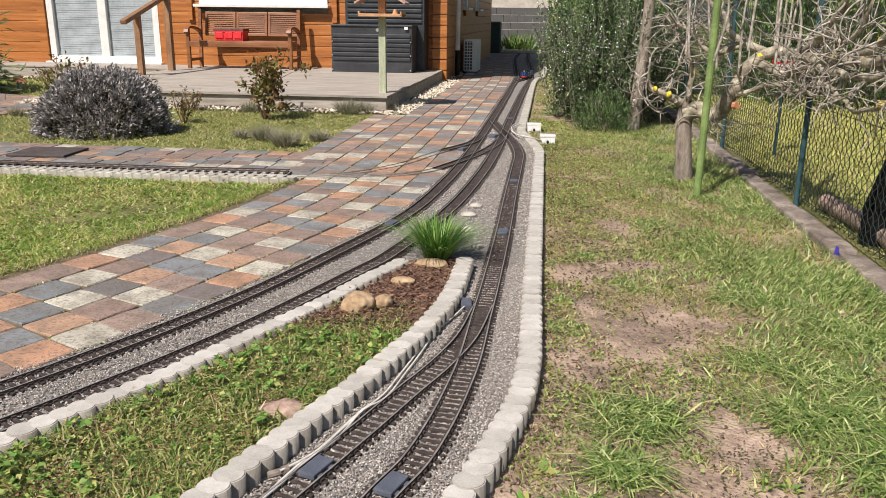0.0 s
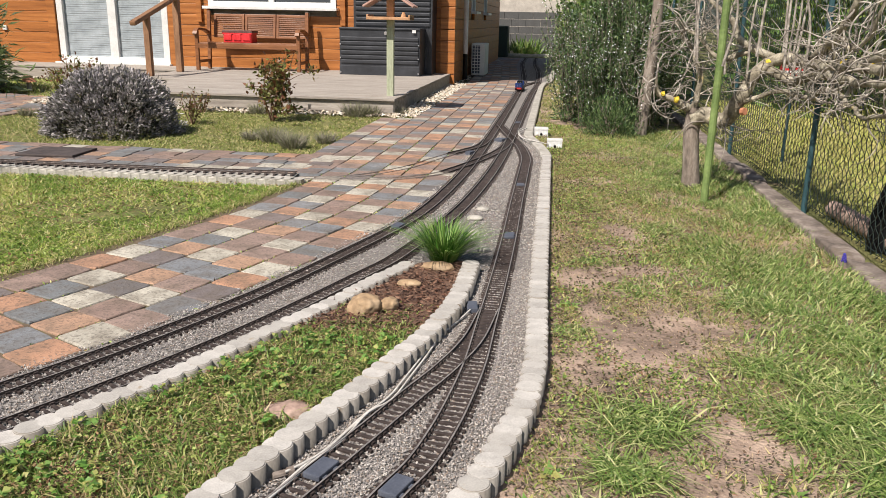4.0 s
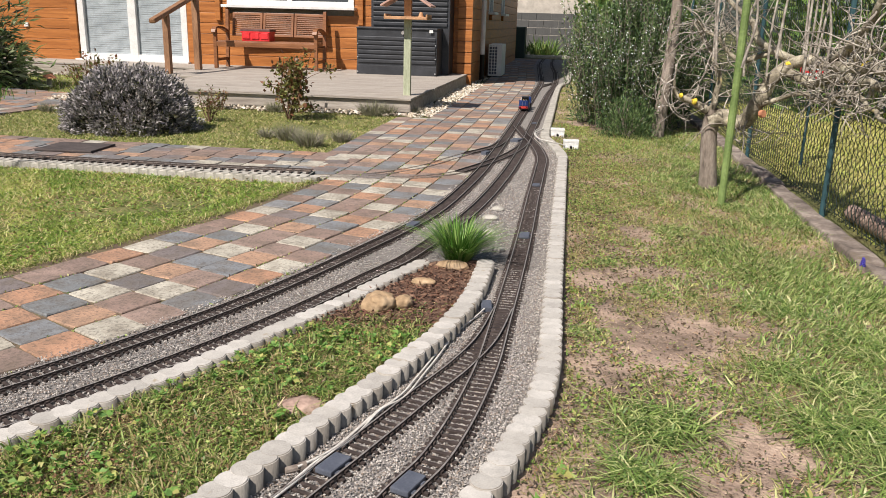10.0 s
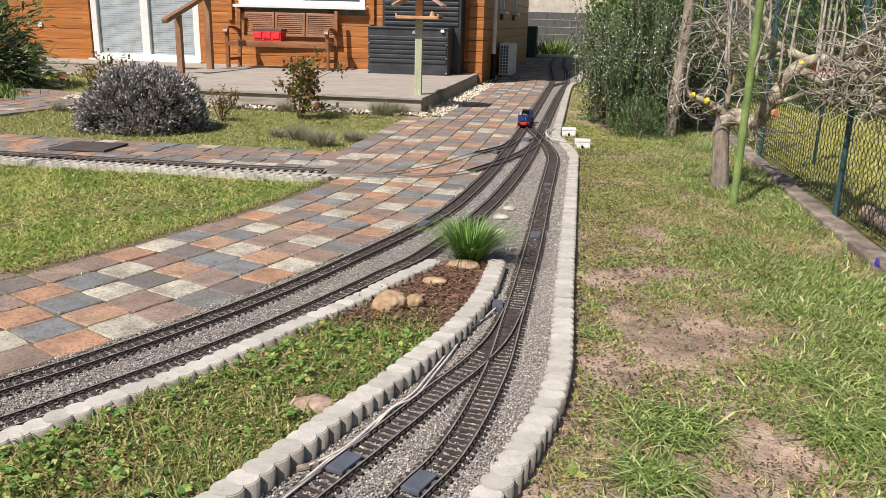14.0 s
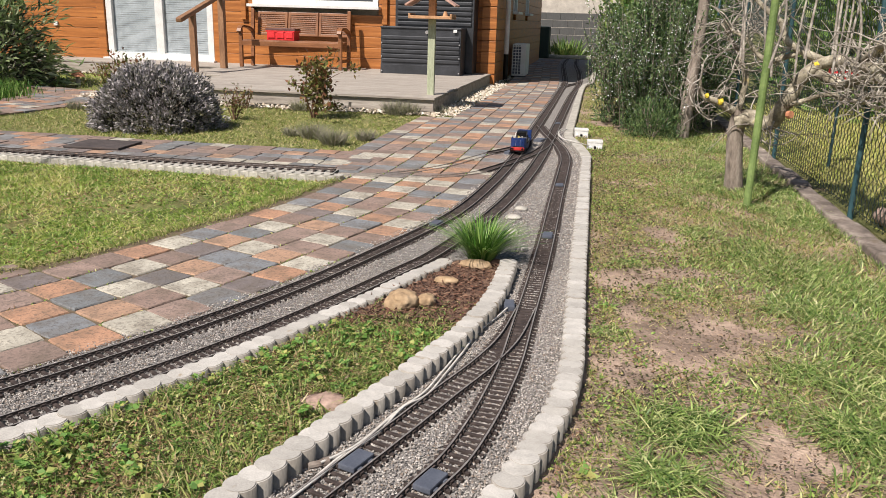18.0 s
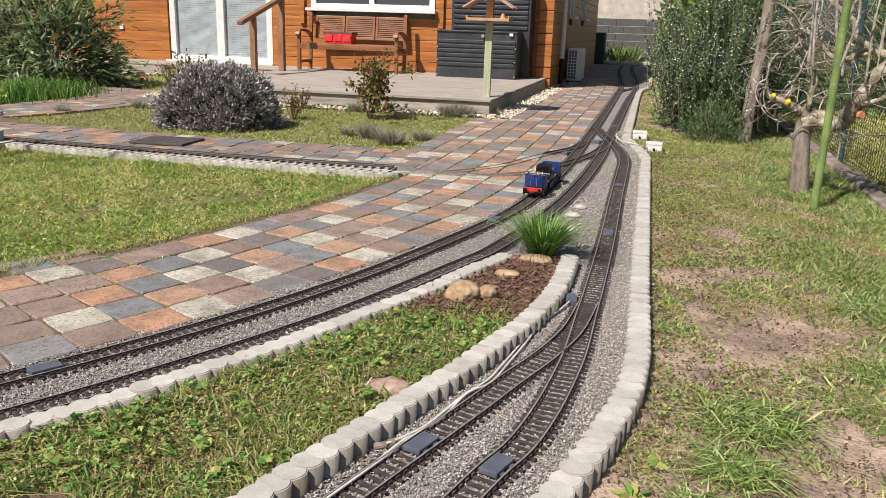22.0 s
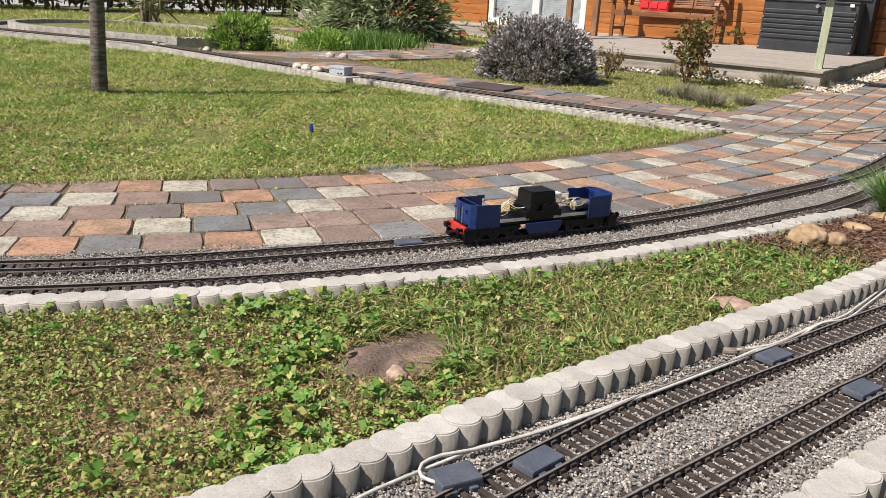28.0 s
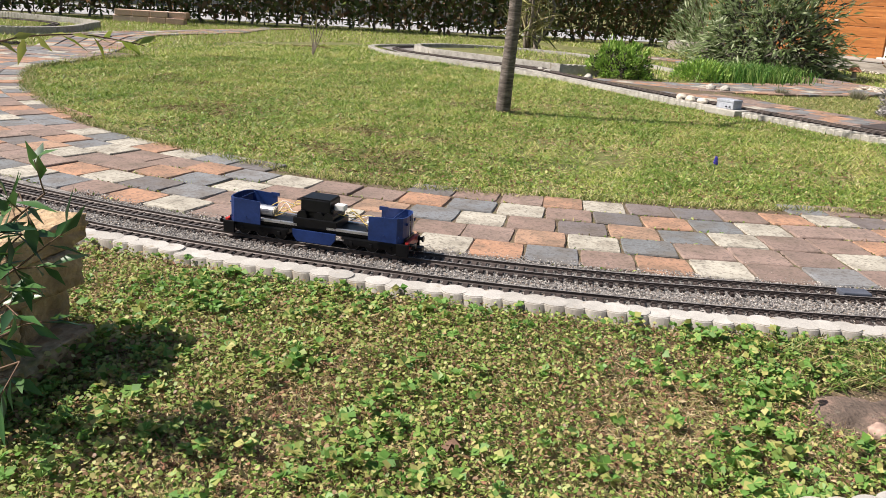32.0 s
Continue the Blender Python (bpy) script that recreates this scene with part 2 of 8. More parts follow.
def paver_material(name, colours, source):
    """Split-faced concrete: one colour a stone, stains, pale grit, dark pits and strong relief."""
    m = material(name, colours, 7, 0.88, 0.9, 70, source=source, spots=((0.50, 0.46, 0.40), 150, 0.33), bump_size=0.007)
    nt = m.node_tree
    bsdf = nt.nodes["Principled BSDF"]
    colour = bsdf.inputs["Base Color"].links[0].from_socket
    where = [n for n in nt.nodes if n.bl_idname == "ShaderNodeMapping"][0].outputs[0]
    for scale, low, high, paint, most in ((11, 0.42, 0.68, (0.12, 0.095, 0.068, 1), 0.55), (70, 0.50, 0.62, (0.07, 0.058, 0.048, 1), 0.55)):
        tex = nt.nodes.new("ShaderNodeTexNoise")
        tex.inputs["Scale"].default_value, tex.inputs["Detail"].default_value = scale, 5
        nt.links.new(where, tex.inputs["Vector"])
        span = nt.nodes.new("ShaderNodeMapRange")
        span.inputs["From Min"].default_value, span.inputs["From Max"].default_value, span.inputs["To Max"].default_value = low, high, most
        nt.links.new(tex.outputs["Fac"], span.inputs["Value"])
        mix = nt.nodes.new("ShaderNodeMix")
        mix.data_type = "RGBA"
        nt.links.new(span.outputs[0], mix.inputs[0])
        nt.links.new(colour, mix.inputs[6])
        mix.inputs[7].default_value = paint
        colour = mix.outputs[2]
    nt.links.new(colour, bsdf.inputs["Base Color"])
    return m


M_PAVER = {k: paver_material("paver", c, "object") for k, c in PAVER_COLOURS.items()}
M_PAVER_FAR = {k: paver_material("paver_far", c, "island") for k, c in PAVER_COLOURS.items()}
M_JOINT = material("joint_sand", [(0.085, 0.06, 0.038), (0.13, 0.095, 0.06), (0.085, 0.088, 0.032)], 14, 0.95, 0.8, 90)
M_CONCRETE = material("concrete", [(0.30, 0.28, 0.24), (0.38, 0.36, 0.315), (0.45, 0.425, 0.38)], 11, 0.9, 0.5, 140, source="", spots=((0.24, 0.2, 0.15), 13, 0.36))
M_SLEEPER = material("sleeper_brown", [(0.022, 0.015, 0.012), (0.042, 0.030, 0.026), (0.085, 0.066, 0.058)], 25, 0.75, 0.4, 140)
M_RAIL = material("rail_brown", [(0.055, 0.042, 0.037), (0.10, 0.08, 0.07)], 30, 0.55, 0.2, 160, metal=0.3)
M_RAIL_TOP = material("rail_top", [(0.34, 0.30, 0.27), (0.46, 0.42, 0.38)], 30, 0.42, 0.1, 160, metal=0.6)
M_PLATE = material("grey_plastic", [(0.075, 0.085, 0.11), (0.10, 0.11, 0.135)], 20, 0.45, 0.15, 200)
M_CABLE = material("white_cable", [(0.50, 0.48, 0.44), (0.62, 0.60, 0.55)], 20, 0.5, 0.1, 100)
M_WOOD = material("orange_cladding", [(0.27, 0.092, 0.020), (0.35, 0.125, 0.028), (0.42, 0.165, 0.042)], 2.0, 0.5, 0.25, 30, stretch=(0.35, 1, 9),
                  spots=((0.20, 0.065, 0.018), 2.0, 0.3))
M_BENCH = material("bench_wood", [(0.17, 0.066, 0.025), (0.25, 0.105, 0.042)], 6, 0.45, 0.3, 50, stretch=(0.4, 4, 4))
M_RAILING = material("railing_wood", [(0.20, 0.10, 0.05), (0.29, 0.16, 0.085)], 5, 0.55, 0.3, 40, stretch=(3, 3, 0.5))
M_DECK = material("weathered_deck", [(0.23, 0.20, 0.17), (0.32, 0.285, 0.245), (0.40, 0.365, 0.32)], 3, 0.85, 0.4, 40, stretch=(0.5, 7, 7))
M_ANTHRACITE = material("anthracite_metal", [(0.036, 0.038, 0.043), (0.05, 0.053, 0.06)], 4, 0.45, 0.05, 80, metal=0.3)
M_WHITE = material("white_frame", [(0.62, 0.62, 0.60), (0.68, 0.68, 0.66)], 4, 0.4, 0.05, 60)
M_BLIND = material("blind_slat", [(0.30, 0.34, 0.36), (0.36, 0.40, 0.42)], 4, 0.5, 0.05, 60)
M_RED = material("red_plastic", [(0.58, 0.022, 0.028), (0.66, 0.035, 0.04)], 8, 0.4, 0.05, 90)
M_BROWN_LID = material("brown_lid", [(0.09, 0.04, 0.035), (0.13, 0.06, 0.05)], 8, 0.5, 0.1, 90)
M_PALE_POST = material("pale_green_post", [(0.33, 0.36, 0.24), (0.42, 0.45, 0.32)], 6, 0.8, 0.3, 60, stretch=(3, 3, 0.5))
M_FEEDER = material("feeder_wood", [(0.40, 0.21, 0.10), (0.52, 0.30, 0.16)], 6, 0.7, 0.3, 60)
M_FEEDER_ROOF = material("feeder_roof", [(0.40, 0.24, 0.19), (0.50, 0.31, 0.25)], 6, 0.75, 0.2, 60)
M_PEBBLE = material("pebble", [(0.46, 0.39, 0.29), (0.56, 0.50, 0.41), (0.34, 0.28, 0.21), (0.62, 0.58, 0.50)], 8, 0.7, 0.2, 60, source="island")
M_ROCK = material("ochre_rock", [(0.22, 0.145, 0.08), (0.36, 0.25, 0.145), (0.47, 0.35, 0.23)], 9, 0.9, 0.9, 60, bump_size=0.008, spots=((0.20, 0.15, 0.09), 9, 0.4))
M_SANDSTONE = material("mossy_sandstone", [(0.20, 0.125, 0.065), (0.40, 0.275, 0.155), (0.56, 0.43, 0.28)], 8, 0.95, 1.0, 45, bump_size=0.03,
                       spots=((0.14, 0.15, 0.05), 7, 0.42))
M_REDSTONE = material("red_sandstone", [(0.24, 0.16, 0.125), (0.36, 0.25, 0.20), (0.46, 0.34, 0.275)], 9, 0.95, 0.8, 80, spots=((0.13, 0.10, 0.07), 12, 0.4))
M_BARK = material("bark", [(0.13, 0.105, 0.085), (0.23, 0.19, 0.155), (0.32, 0.28, 0.235)], 9, 0.95, 1.0, 60, bump_size=0.012, stretch=(2.4, 2.4, 0.6))
M_BARK_DARK = material("ringed_bark", [(0.05, 0.04, 0.034), (0.13, 0.105, 0.09), (0.26, 0.225, 0.20)], 14, 0.85, 1.0, 50, stretch=(0.8, 0.8, 4.0), bump_size=0.01)
M_TWIG = material("lichen_twig", [(0.13, 0.112, 0.094), (0.29, 0.258, 0.22), (0.52, 0.485, 0.42)], 14, 0.9, 0.5, 80, spots=((0.36, 0.30, 0.12), 7, 0.33))
M_LIMB = material("limb_bark", [(0.10, 0.084, 0.058), (0.25, 0.22, 0.16), (0.48, 0.44, 0.34)], 12, 0.95, 1.0, 70, bump_size=0.01, spots=((0.46, 0.34, 0.05), 6, 0.34))
M_LICHEN = material("yellow_lichen", [(0.56, 0.40, 0.03), (0.68, 0.52, 0.06)], 30, 0.95, 0.6, 120)
M_STAKE = material("green_stake", [(0.12, 0.185, 0.05), (0.18, 0.25, 0.08)], 9, 0.7, 0.3, 60, spots=((0.12, 0.15, 0.06), 16, 0.33))
M_GREEN_POST = material("teal_post", [(0.022, 0.06, 0.072), (0.036, 0.088, 0.10)], 8, 0.5, 0.1, 80, metal=0.2)
M_WIRE = material("dark_wire", [(0.02, 0.035, 0.028), (0.04, 0.055, 0.045)], 20, 0.5, 0.1, 100, metal=0.2)
M_KERB = material("old_kerb", [(0.10, 0.08, 0.065), (0.19, 0.155, 0.13), (0.30, 0.26, 0.22)], 7, 0.95, 0.8, 60, spots=((0.14, 0.11, 0.08), 9, 0.42))
# block grey lowered so the sunlit wall looks shaded
M_BLOCKWALL = material("shaded_grey_block", [(0.055, 0.055, 0.055), (0.085, 0.085, 0.083)], 6, 0.9, 0.4, 60, source="island")
M_RENDER = material("white_render", [(0.40, 0.36, 0.32), (0.50, 0.46, 0.41)], 3, 0.9, 0.3, 40)
M_ROOF = material("roof_tile", [(0.20, 0.09, 0.06), (0.28, 0.13, 0.09)], 6, 0.85, 0.4, 60)
M_GLASS = bpy.data.materials.new("pane_glass")
M_GLASS.use_nodes = True
M_GLASS.node_tree.nodes["Principled BSDF"].inputs["Base Color"].default_value = (0.05, 0.06, 0.07, 1)
M_GLASS.node_tree.nodes["Principled BSDF"].inputs["Roughness"].default_value = 0.04
M_BIN = material("dark_green_bin", [(0.005, 0.016, 0.012), (0.009, 0.026, 0.02)], 5, 0.5, 0.1, 60)
M_AC = material("ac_cream", [(0.76, 0.75, 0.71), (0.82, 0.81, 0.77)], 5, 0.5, 0.05, 60)
M_BLACK = material("black_plastic", [(0.003, 0.003, 0.004), (0.006, 0.006, 0.007)], 30, 0.38, 0.03, 200, spec=0.3)
M_BLUE = material("loco_blue", [(0.008, 0.026, 0.115), (0.012, 0.036, 0.15)], 20, 0.42, 0.08, 150)
M_BEAM = material("loco_red", [(0.42, 0.022, 0.018), (0.5, 0.035, 0.028)], 20, 0.45, 0.05, 150)
M_SILVER = material("silver_strip", [(0.62, 0.62, 0.64), (0.74, 0.74, 0.76)], 20, 0.3, 0.05, 150, metal=0.9)
M_STEEL = material("wheel_steel", [(0.16, 0.15, 0.15), (0.28, 0.27, 0.26)], 20, 0.35, 0.05, 150, metal=0.9)
M_WIREY = material("yellow_wire", [(0.62, 0.44, 0.10), (0.70, 0.54, 0.16)], 20, 0.5, 0.05, 150)
M_WIREW = material("white_wire", [(0.75, 0.73, 0.70), (0.8, 0.79, 0.76)], 20, 0.5, 0.05, 150)
M_TERRACOTTA = material("terracotta", [(0.42, 0.17, 0.09), (0.52, 0.24, 0.13)], 9, 0.8, 0.3, 60)
M_MAT = material("dark_cover", [(0.045, 0.035, 0.032), (0.075, 0.06, 0.055)], 14, 0.8, 0.5, 90)
M_FLOWER = material("blue_flower", [(0.03, 0.025, 0.22), (0.06, 0.045, 0.36)], 30, 0.6, 0.1, 120)
M_BRICK = material("pale_brick", [(0.52, 0.36, 0.27), (0.62, 0.46, 0.37)], 8, 0.9, 0.4, 80, source="object")
M_ROAD = material("road", [(0.30, 0.30, 0.30), (0.38, 0.38, 0.38)], 3, 0.9, 0.4, 60)

M_GRASS = leafy("grass", [(0.10, 0.15, 0.03), (0.18, 0.24, 0.05), (0.28, 0.33, 0.075), (0.13, 0.175, 0.036), (0.40, 0.37, 0.14), (0.52, 0.44, 0.23)], 0.5, 0.2)
M_LAWNGRASS = leafy("lawn_grass", [(0.18, 0.27, 0.045), (0.28, 0.38, 0.065), (0.40, 0.49, 0.095), (0.22, 0.29, 0.05), (0.50, 0.50, 0.17), (0.56, 0.50, 0.27)], 0.5, 0.25)
M_PALEGRASS = leafy("pale_grass", [(0.34, 0.40, 0.085), (0.46, 0.50, 0.13), (0.54, 0.48, 0.20), (0.42, 0.39, 0.15)], 0.55, 0.25)
M_LUSH_LAWN = leafy("lawn_tussock", [(0.08, 0.15, 0.025), (0.14, 0.23, 0.04), (0.24, 0.34, 0.06)], 0.45, 0.22)
M_GRASS_LUSH = leafy("lush_grass", [(0.085, 0.15, 0.038), (0.14, 0.225, 0.052), (0.225, 0.32, 0.08), (0.35, 0.43, 0.14), (0.50, 0.49, 0.24), (0.12, 0.19, 0.045)], 0.42, 0.2)
M_CLOVER = leafy("ground_cover", [(0.09, 0.17, 0.03), (0.15, 0.26, 0.05), (0.26, 0.37, 0.08), (0.38, 0.45, 0.13), (0.12, 0.19, 0.035), (0.50, 0.47, 0.18), (0.22, 0.13, 0.07)], 0.5, 0.22)
M_STRAW = leafy("straw", [(0.50, 0.38, 0.20), (0.34, 0.21, 0.115), (0.60, 0.48, 0.29), (0.21, 0.12, 0.07), (0.29, 0.145, 0.09)], 0.85, 0.15)
M_TUFT = leafy("tuft_blade", [(0.03, 0.105, 0.014), (0.055, 0.155, 0.02), (0.10, 0.22, 0.034), (0.22, 0.33, 0.085)], 0.38, 0.2)
M_LAVENDER = leafy("lavender_leaf", [(0.24, 0.22, 0.23), (0.38, 0.35, 0.355), (0.52, 0.485, 0.485), (0.30, 0.285, 0.265), (0.14, 0.14, 0.115)], 0.8, 0.12)
M_ROSEMARY = leafy("rosemary_leaf", [(0.018, 0.045, 0.016), (0.04, 0.085, 0.028), (0.085, 0.145, 0.05), (0.17, 0.24, 0.09)], 0.5, 0.12)
M_BLOSSOM = leafy("pale_blossom", [(0.72, 0.74, 0.84), (0.82, 0.84, 0.88)], 0.7, 0.2)
M_ROSE = leafy("rose_leaf", [(0.10, 0.11, 0.035), (0.13, 0.14, 0.04), (0.20, 0.09, 0.045), (0.16, 0.07, 0.04), (0.20, 0.21, 0.06)], 0.5)
M_OLEANDER = leafy("oleander_leaf", [(0.10, 0.155, 0.05), (0.16, 0.23, 0.085), (0.23, 0.30, 0.13), (0.36, 0.41, 0.24)], 0.4, 0.35)
M_HEDGE = leafy("hedge_leaf", [(0.11, 0.15, 0.045), (0.17, 0.22, 0.07), (0.22, 0.18, 0.08), (0.34, 0.19, 0.11), (0.13, 0.17, 0.055)], 0.5, 0.45)
M_SHRUB = leafy("bright_shrub_leaf", [(0.11, 0.24, 0.035), (0.21, 0.36, 0.06), (0.33, 0.47, 0.10)], 0.5)
M_IVY = leafy("laurel_leaf", [(0.045, 0.11, 0.022), (0.08, 0.16, 0.034), (0.13, 0.22, 0.05), (0.21, 0.26, 0.08)], 0.4, 0.15)
M_NANDINA = leafy("nandina_leaf", [(0.045, 0.115, 0.035), (0.06, 0.145, 0.04), (0.09, 0.18, 0.04), (0.035, 0.085, 0.04)], 0.35, 0.2)


# ---- lines of the plan ----
T1 = spline(arc(6.335, -130, -40, 13) + arc(6.31, -34, -14, 4) + [(-0.53, 4.55), (-0.44, 5.5), (-0.40, 6.5), (-0.385, 8), (-0.38, 10),
            (-0.38, 13), (-0.40, 16), (-0.55, 19), (-0.75, 23), (-0.8, 27)])
T2 = spline(arc(6.545, -130, -16, 16) + [(-0.46, 3.80), (-0.31, 4.7), (-0.23, 5.7), (-0.19, 6.8), (-0.18, 8), (-0.175, 10), (-0.16, 13), (-0.12, 15.4),
            (-0.2, 19), (-0.4, 23), (-0.5, 27)])
T3 = spline([(-0.42, 0.7), (-0.31, 1.1), (-0.16, 1.60), (-0.105, 1.79), (-0.055, 1.94), (-0.02, 2.14), (0.003, 2.36), (0.018, 2.6), (0.022, 2.95), (0.028, 3.4),
             (0.03, 4.2), (0.022, 5.2), (0.02, 6.2), (0.012, 6.75), (-0.05, 7.3), (-0.15, 7.85), (-0.24, 8.3), (-0.35, 8.9)])
T4 = spline([(-0.74, 0.0), (-0.63, 0.55), (-0.535, 1.0), (-0.445, 1.40), (-0.375, 1.63), (-0.275, 1.92), (-0.21, 2.11), (-0.145, 2.31), (-0.07, 2.53), (-0.01, 2.78), (0.02, 3.1)])
T5 = spline([(-10.6, 5.2), (-9.6, 5.42), (-8.4, 5.75), (-7.4, 5.68), (-6.4, 5.58), (-5.4, 5.52), (-4.4, 5.475), (-3.2, 5.47), (-2.2, 5.48), (-1.55, 5.52)])
T6 = spline([(-0.62, 6.86), (-0.52, 7.08), (-0.43, 7.35), (-0.39, 7.8)])
T8 = spline([(-0.38, 14.3), (-0.365, 14.75), (-0.28, 15.2), (-0.18, 15.6), (-0.13, 16.1), (-0.135, 16.6)])      # crossover by the house
T7 = spline([(-0.56, 5.98), (-0.42, 6.38), (-0.30, 6.8), (-0.21, 7.3), (-0.18, 7.9)])
PATH_OUT = spline(arc(6.175, -128, -16, 16) + [(-0.80, 3.95), (-0.65, 4.55), (-0.565, 5.2), (-0.52, 6.0), (-0.505, 7), (-0.503, 9), (-0.503, 14), (-0.6, 17), (-0.9, 22), (-1.0, 27)])
LAWN_EDGE = spline([(-9.6, 1.5), (-8.9, 0.75), (-8.2, 0.27), (-7.0, 0.10), (-6.2, 0.12), (-5.1, 0.28), (-4.3, 0.56), (-3.7, 0.86), (-3.35, 1.10), (-3.0, 1.52), (-2.75, 1.93),
                    (-2.42, 2.48), (-2.2, 2.93), (-2.0, 3.36), (-1.82, 3.9), (-1.67, 4.4), (-1.57, 4.9), (-1.48, 5.40)])
P1 = spline(arc(6.645, -108, -20, 14) + [(-0.50, 3.28), (-0.38, 3.62)])
P2 = spline([(-1.02, -0.2), (-0.92, 0.3), (-0.80, 0.70), (-0.735, 0.90), (-0.66, 1.15), (-0.585, 1.40), (-0.50, 1.67), (-0.415, 1.92), (-0.325, 2.20), (-0.235, 2.48), (-0.165, 2.76),
             (-0.12, 3.03), (-0.105, 3.33), (-0.105, 3.62)])
P3 = spline([(-0.35, 0.5), (-0.14, 1.1), (-0.02, 1.48), (0.045, 1.68), (0.10, 1.86), (0.155, 2.10), (0.20, 2.36), (0.213, 2.65), (0.205, 3.2), (0.197, 4.2), (0.185, 5.9), (0.18, 6.75)])
P3_FAR = np.array([(0.18, 6.75), (0.165, 7.0), (0.08, 7.55), (0.0, 7.95), (-0.02, 8.3), (-0.028, 10), (-0.03, 14.6), (0.10, 16.0), (0.12, 19), (0.08, 24), (-0.05, 27)])
DECK_Z = 0.20
COL = 0.186      # width of a course of pavers
HOUSE_X, HOUSE_Y, HOUSE_END = -1.62, 14.65, 25.5

# ---- ground, ballast ----
def sheet(name, line_a, line_b, z, across, mat, label, rough=0.0, category="ground", kind="structure"):
    """A strip between two lines, with a fine uneven surface."""
    n = max(4, int(max(lengths(line_a)[-1], lengths(line_b)[-1]) / (0.12 if rough else 0.3)))
    def resample(line):
        s = lengths(line)
        at = np.linspace(0, s[-1], n)
        return np.c_[np.interp(at, s, line[:, 0]), np.interp(at, s, line[:, 1])]
    a, b = resample(np.asarray(line_a, float)), resample(np.asarray(line_b, float))
    f = np.linspace(0, 1, across)[None, :, None]
    xy = a[:, None] * (1 - f) + b[:, None] * f
    zz = z + rough * wave(xy[..., 0], xy[..., 1], 5.0, 2.0)
    v = np.concatenate([xy, zz[..., None]], 2).reshape(-1, 3)
    i, j = np.meshgrid(np.arange(n - 1), np.arange(across - 1), indexing="ij")
    q = np.stack([i * across + j, (i + 1) * across + j, (i + 1) * across + j + 1, i * across + j + 1], -1).reshape(-1, 4)
    return tagged(part(name, np_mesh(name, v, q, [mat], smooth=True), None), label, category, kind=kind)


xs = np.r_[-400, -150, -60, np.arange(-26, 8.1, 0.25), 40, 150, 400]
ys = np.r_[-400, -150, -40, -12, np.arange(-4, 32.1, 0.25), 60, 150, 400]
gx, gy = np.meshgrid(xs, ys, indexing="ij")
gz = -0.012 + 0.010 * wave(gx, gy, 0.7, 3.0) - 0.004
grid = np.c_[gx.ravel(), gy.ravel(), gz.ravel()]
gi, gj = np.meshgrid(np.arange(len(xs) - 1), np.arange(len(ys) - 1), indexing="ij")
ny = len(ys)
gq = np.stack([gi * ny + gj, (gi + 1) * ny + gj, (gi + 1) * ny + gj + 1, gi * ny + gj + 1], -1).reshape(-1, 4)
tagged(part("ground", np_mesh("ground", grid, gq, [M_LAWN], smooth=True), None), "green lawn with moss, straw and worn soil", "lawn", kind="structure")

cut = np.argmin(abs(PATH_OUT[:, 1] - 3.62) + 9 * (PATH_OUT[:, 0] < -1.5))
cut1 = len(P1) - 1
sheet("ballast_curve", PATH_OUT[:cut + 1], P1, 0.006, 9, M_BALLAST, "grey gravel ballast under the curved model tracks", 0.003, "gravel")
straight_right = np.vstack([[(0.21, 3.62)], P3[P3[:, 1] > 3.63], P3_FAR[1:]])
sheet("ballast_straight", PATH_OUT[cut:], straight_right, 0.006, 11, M_BALLAST, "grey gravel ballast beside the paved path", 0.003, "gravel")
sheet("ballast_siding", P2, P3[P3[:, 1] < 3.64], 0.007, 9, M_BALLAST, "grey gravel ballast under the siding tracks", 0.003, "gravel")
sheet("paving_bed_curve", PATH_OUT[:np.argmin(abs(PATH_OUT[:, 1] - 5.4) + 9 * (PATH_OUT[:, 0] < -1.5)) + 1], LAWN_EDGE, 0.0075, 5, M_JOINT, "dark sandy joints of the curved paving", 0, "paving bed")
side_left = np.array([(-1.48, 5.40), (-1.43, 6.5), (-1.41, 8.6), (-1.41, 14), (-1.5, 17), (-1.62, 22), (-1.7, 27)])
sheet("paving_bed_straight", PATH_OUT[np.argmin(abs(PATH_OUT[:, 1] - 5.4) + 9 * (PATH_OUT[:, 0] < -1.5)):], side_left, 0.007, 5, M_JOINT, "dark sandy joints of the straight paving", 0, "paving bed")
sheet("paving_bed_cross", np.array([(-1.42, 5.40), (-3, 5.40), (-5, 5.40), (-7.6, 5.62)]), np.array([(-1.42, 6.52), (-3, 6.49), (-5, 6.49), (-6.2, 6.9)]), 0.0065, 5, M_JOINT, "dark sandy joints of the cross path", 0, "paving bed")
sheet("paving_bed_house", np.array([(-7.6, 5.62), (-6.1, 6.9), (-5.9, 9.6), (-6.2, 10.0)]), np.array([(-7.8, 5.8), (-7.0, 7.2), (-6.9, 9.4), (-11, 10.6)]), 0.006, 4, M_JOINT, "dark sandy joints of the path to the house", 0, "paving bed")
sheet("bed_earth", np.vstack([P1[P1[:, 1] > 2.85], [(-0.24, 3.72)]]), np.vstack([P2[P2[:, 1] > 2.85], [(-0.16, 3.70)]]), 0.024, 7, M_MULCH, "brown mulched earth of the planting bed", 0.006, "soil")
sheet("bed_lawn", P1[(P1[:, 1] < 2.95) & (P1[:, 0] > -2.9)], P2[P2[:, 1] < 2.95], 0.006, 30, M_BED, "weedy lawn strip between the edgings", 0.006, "lawn")


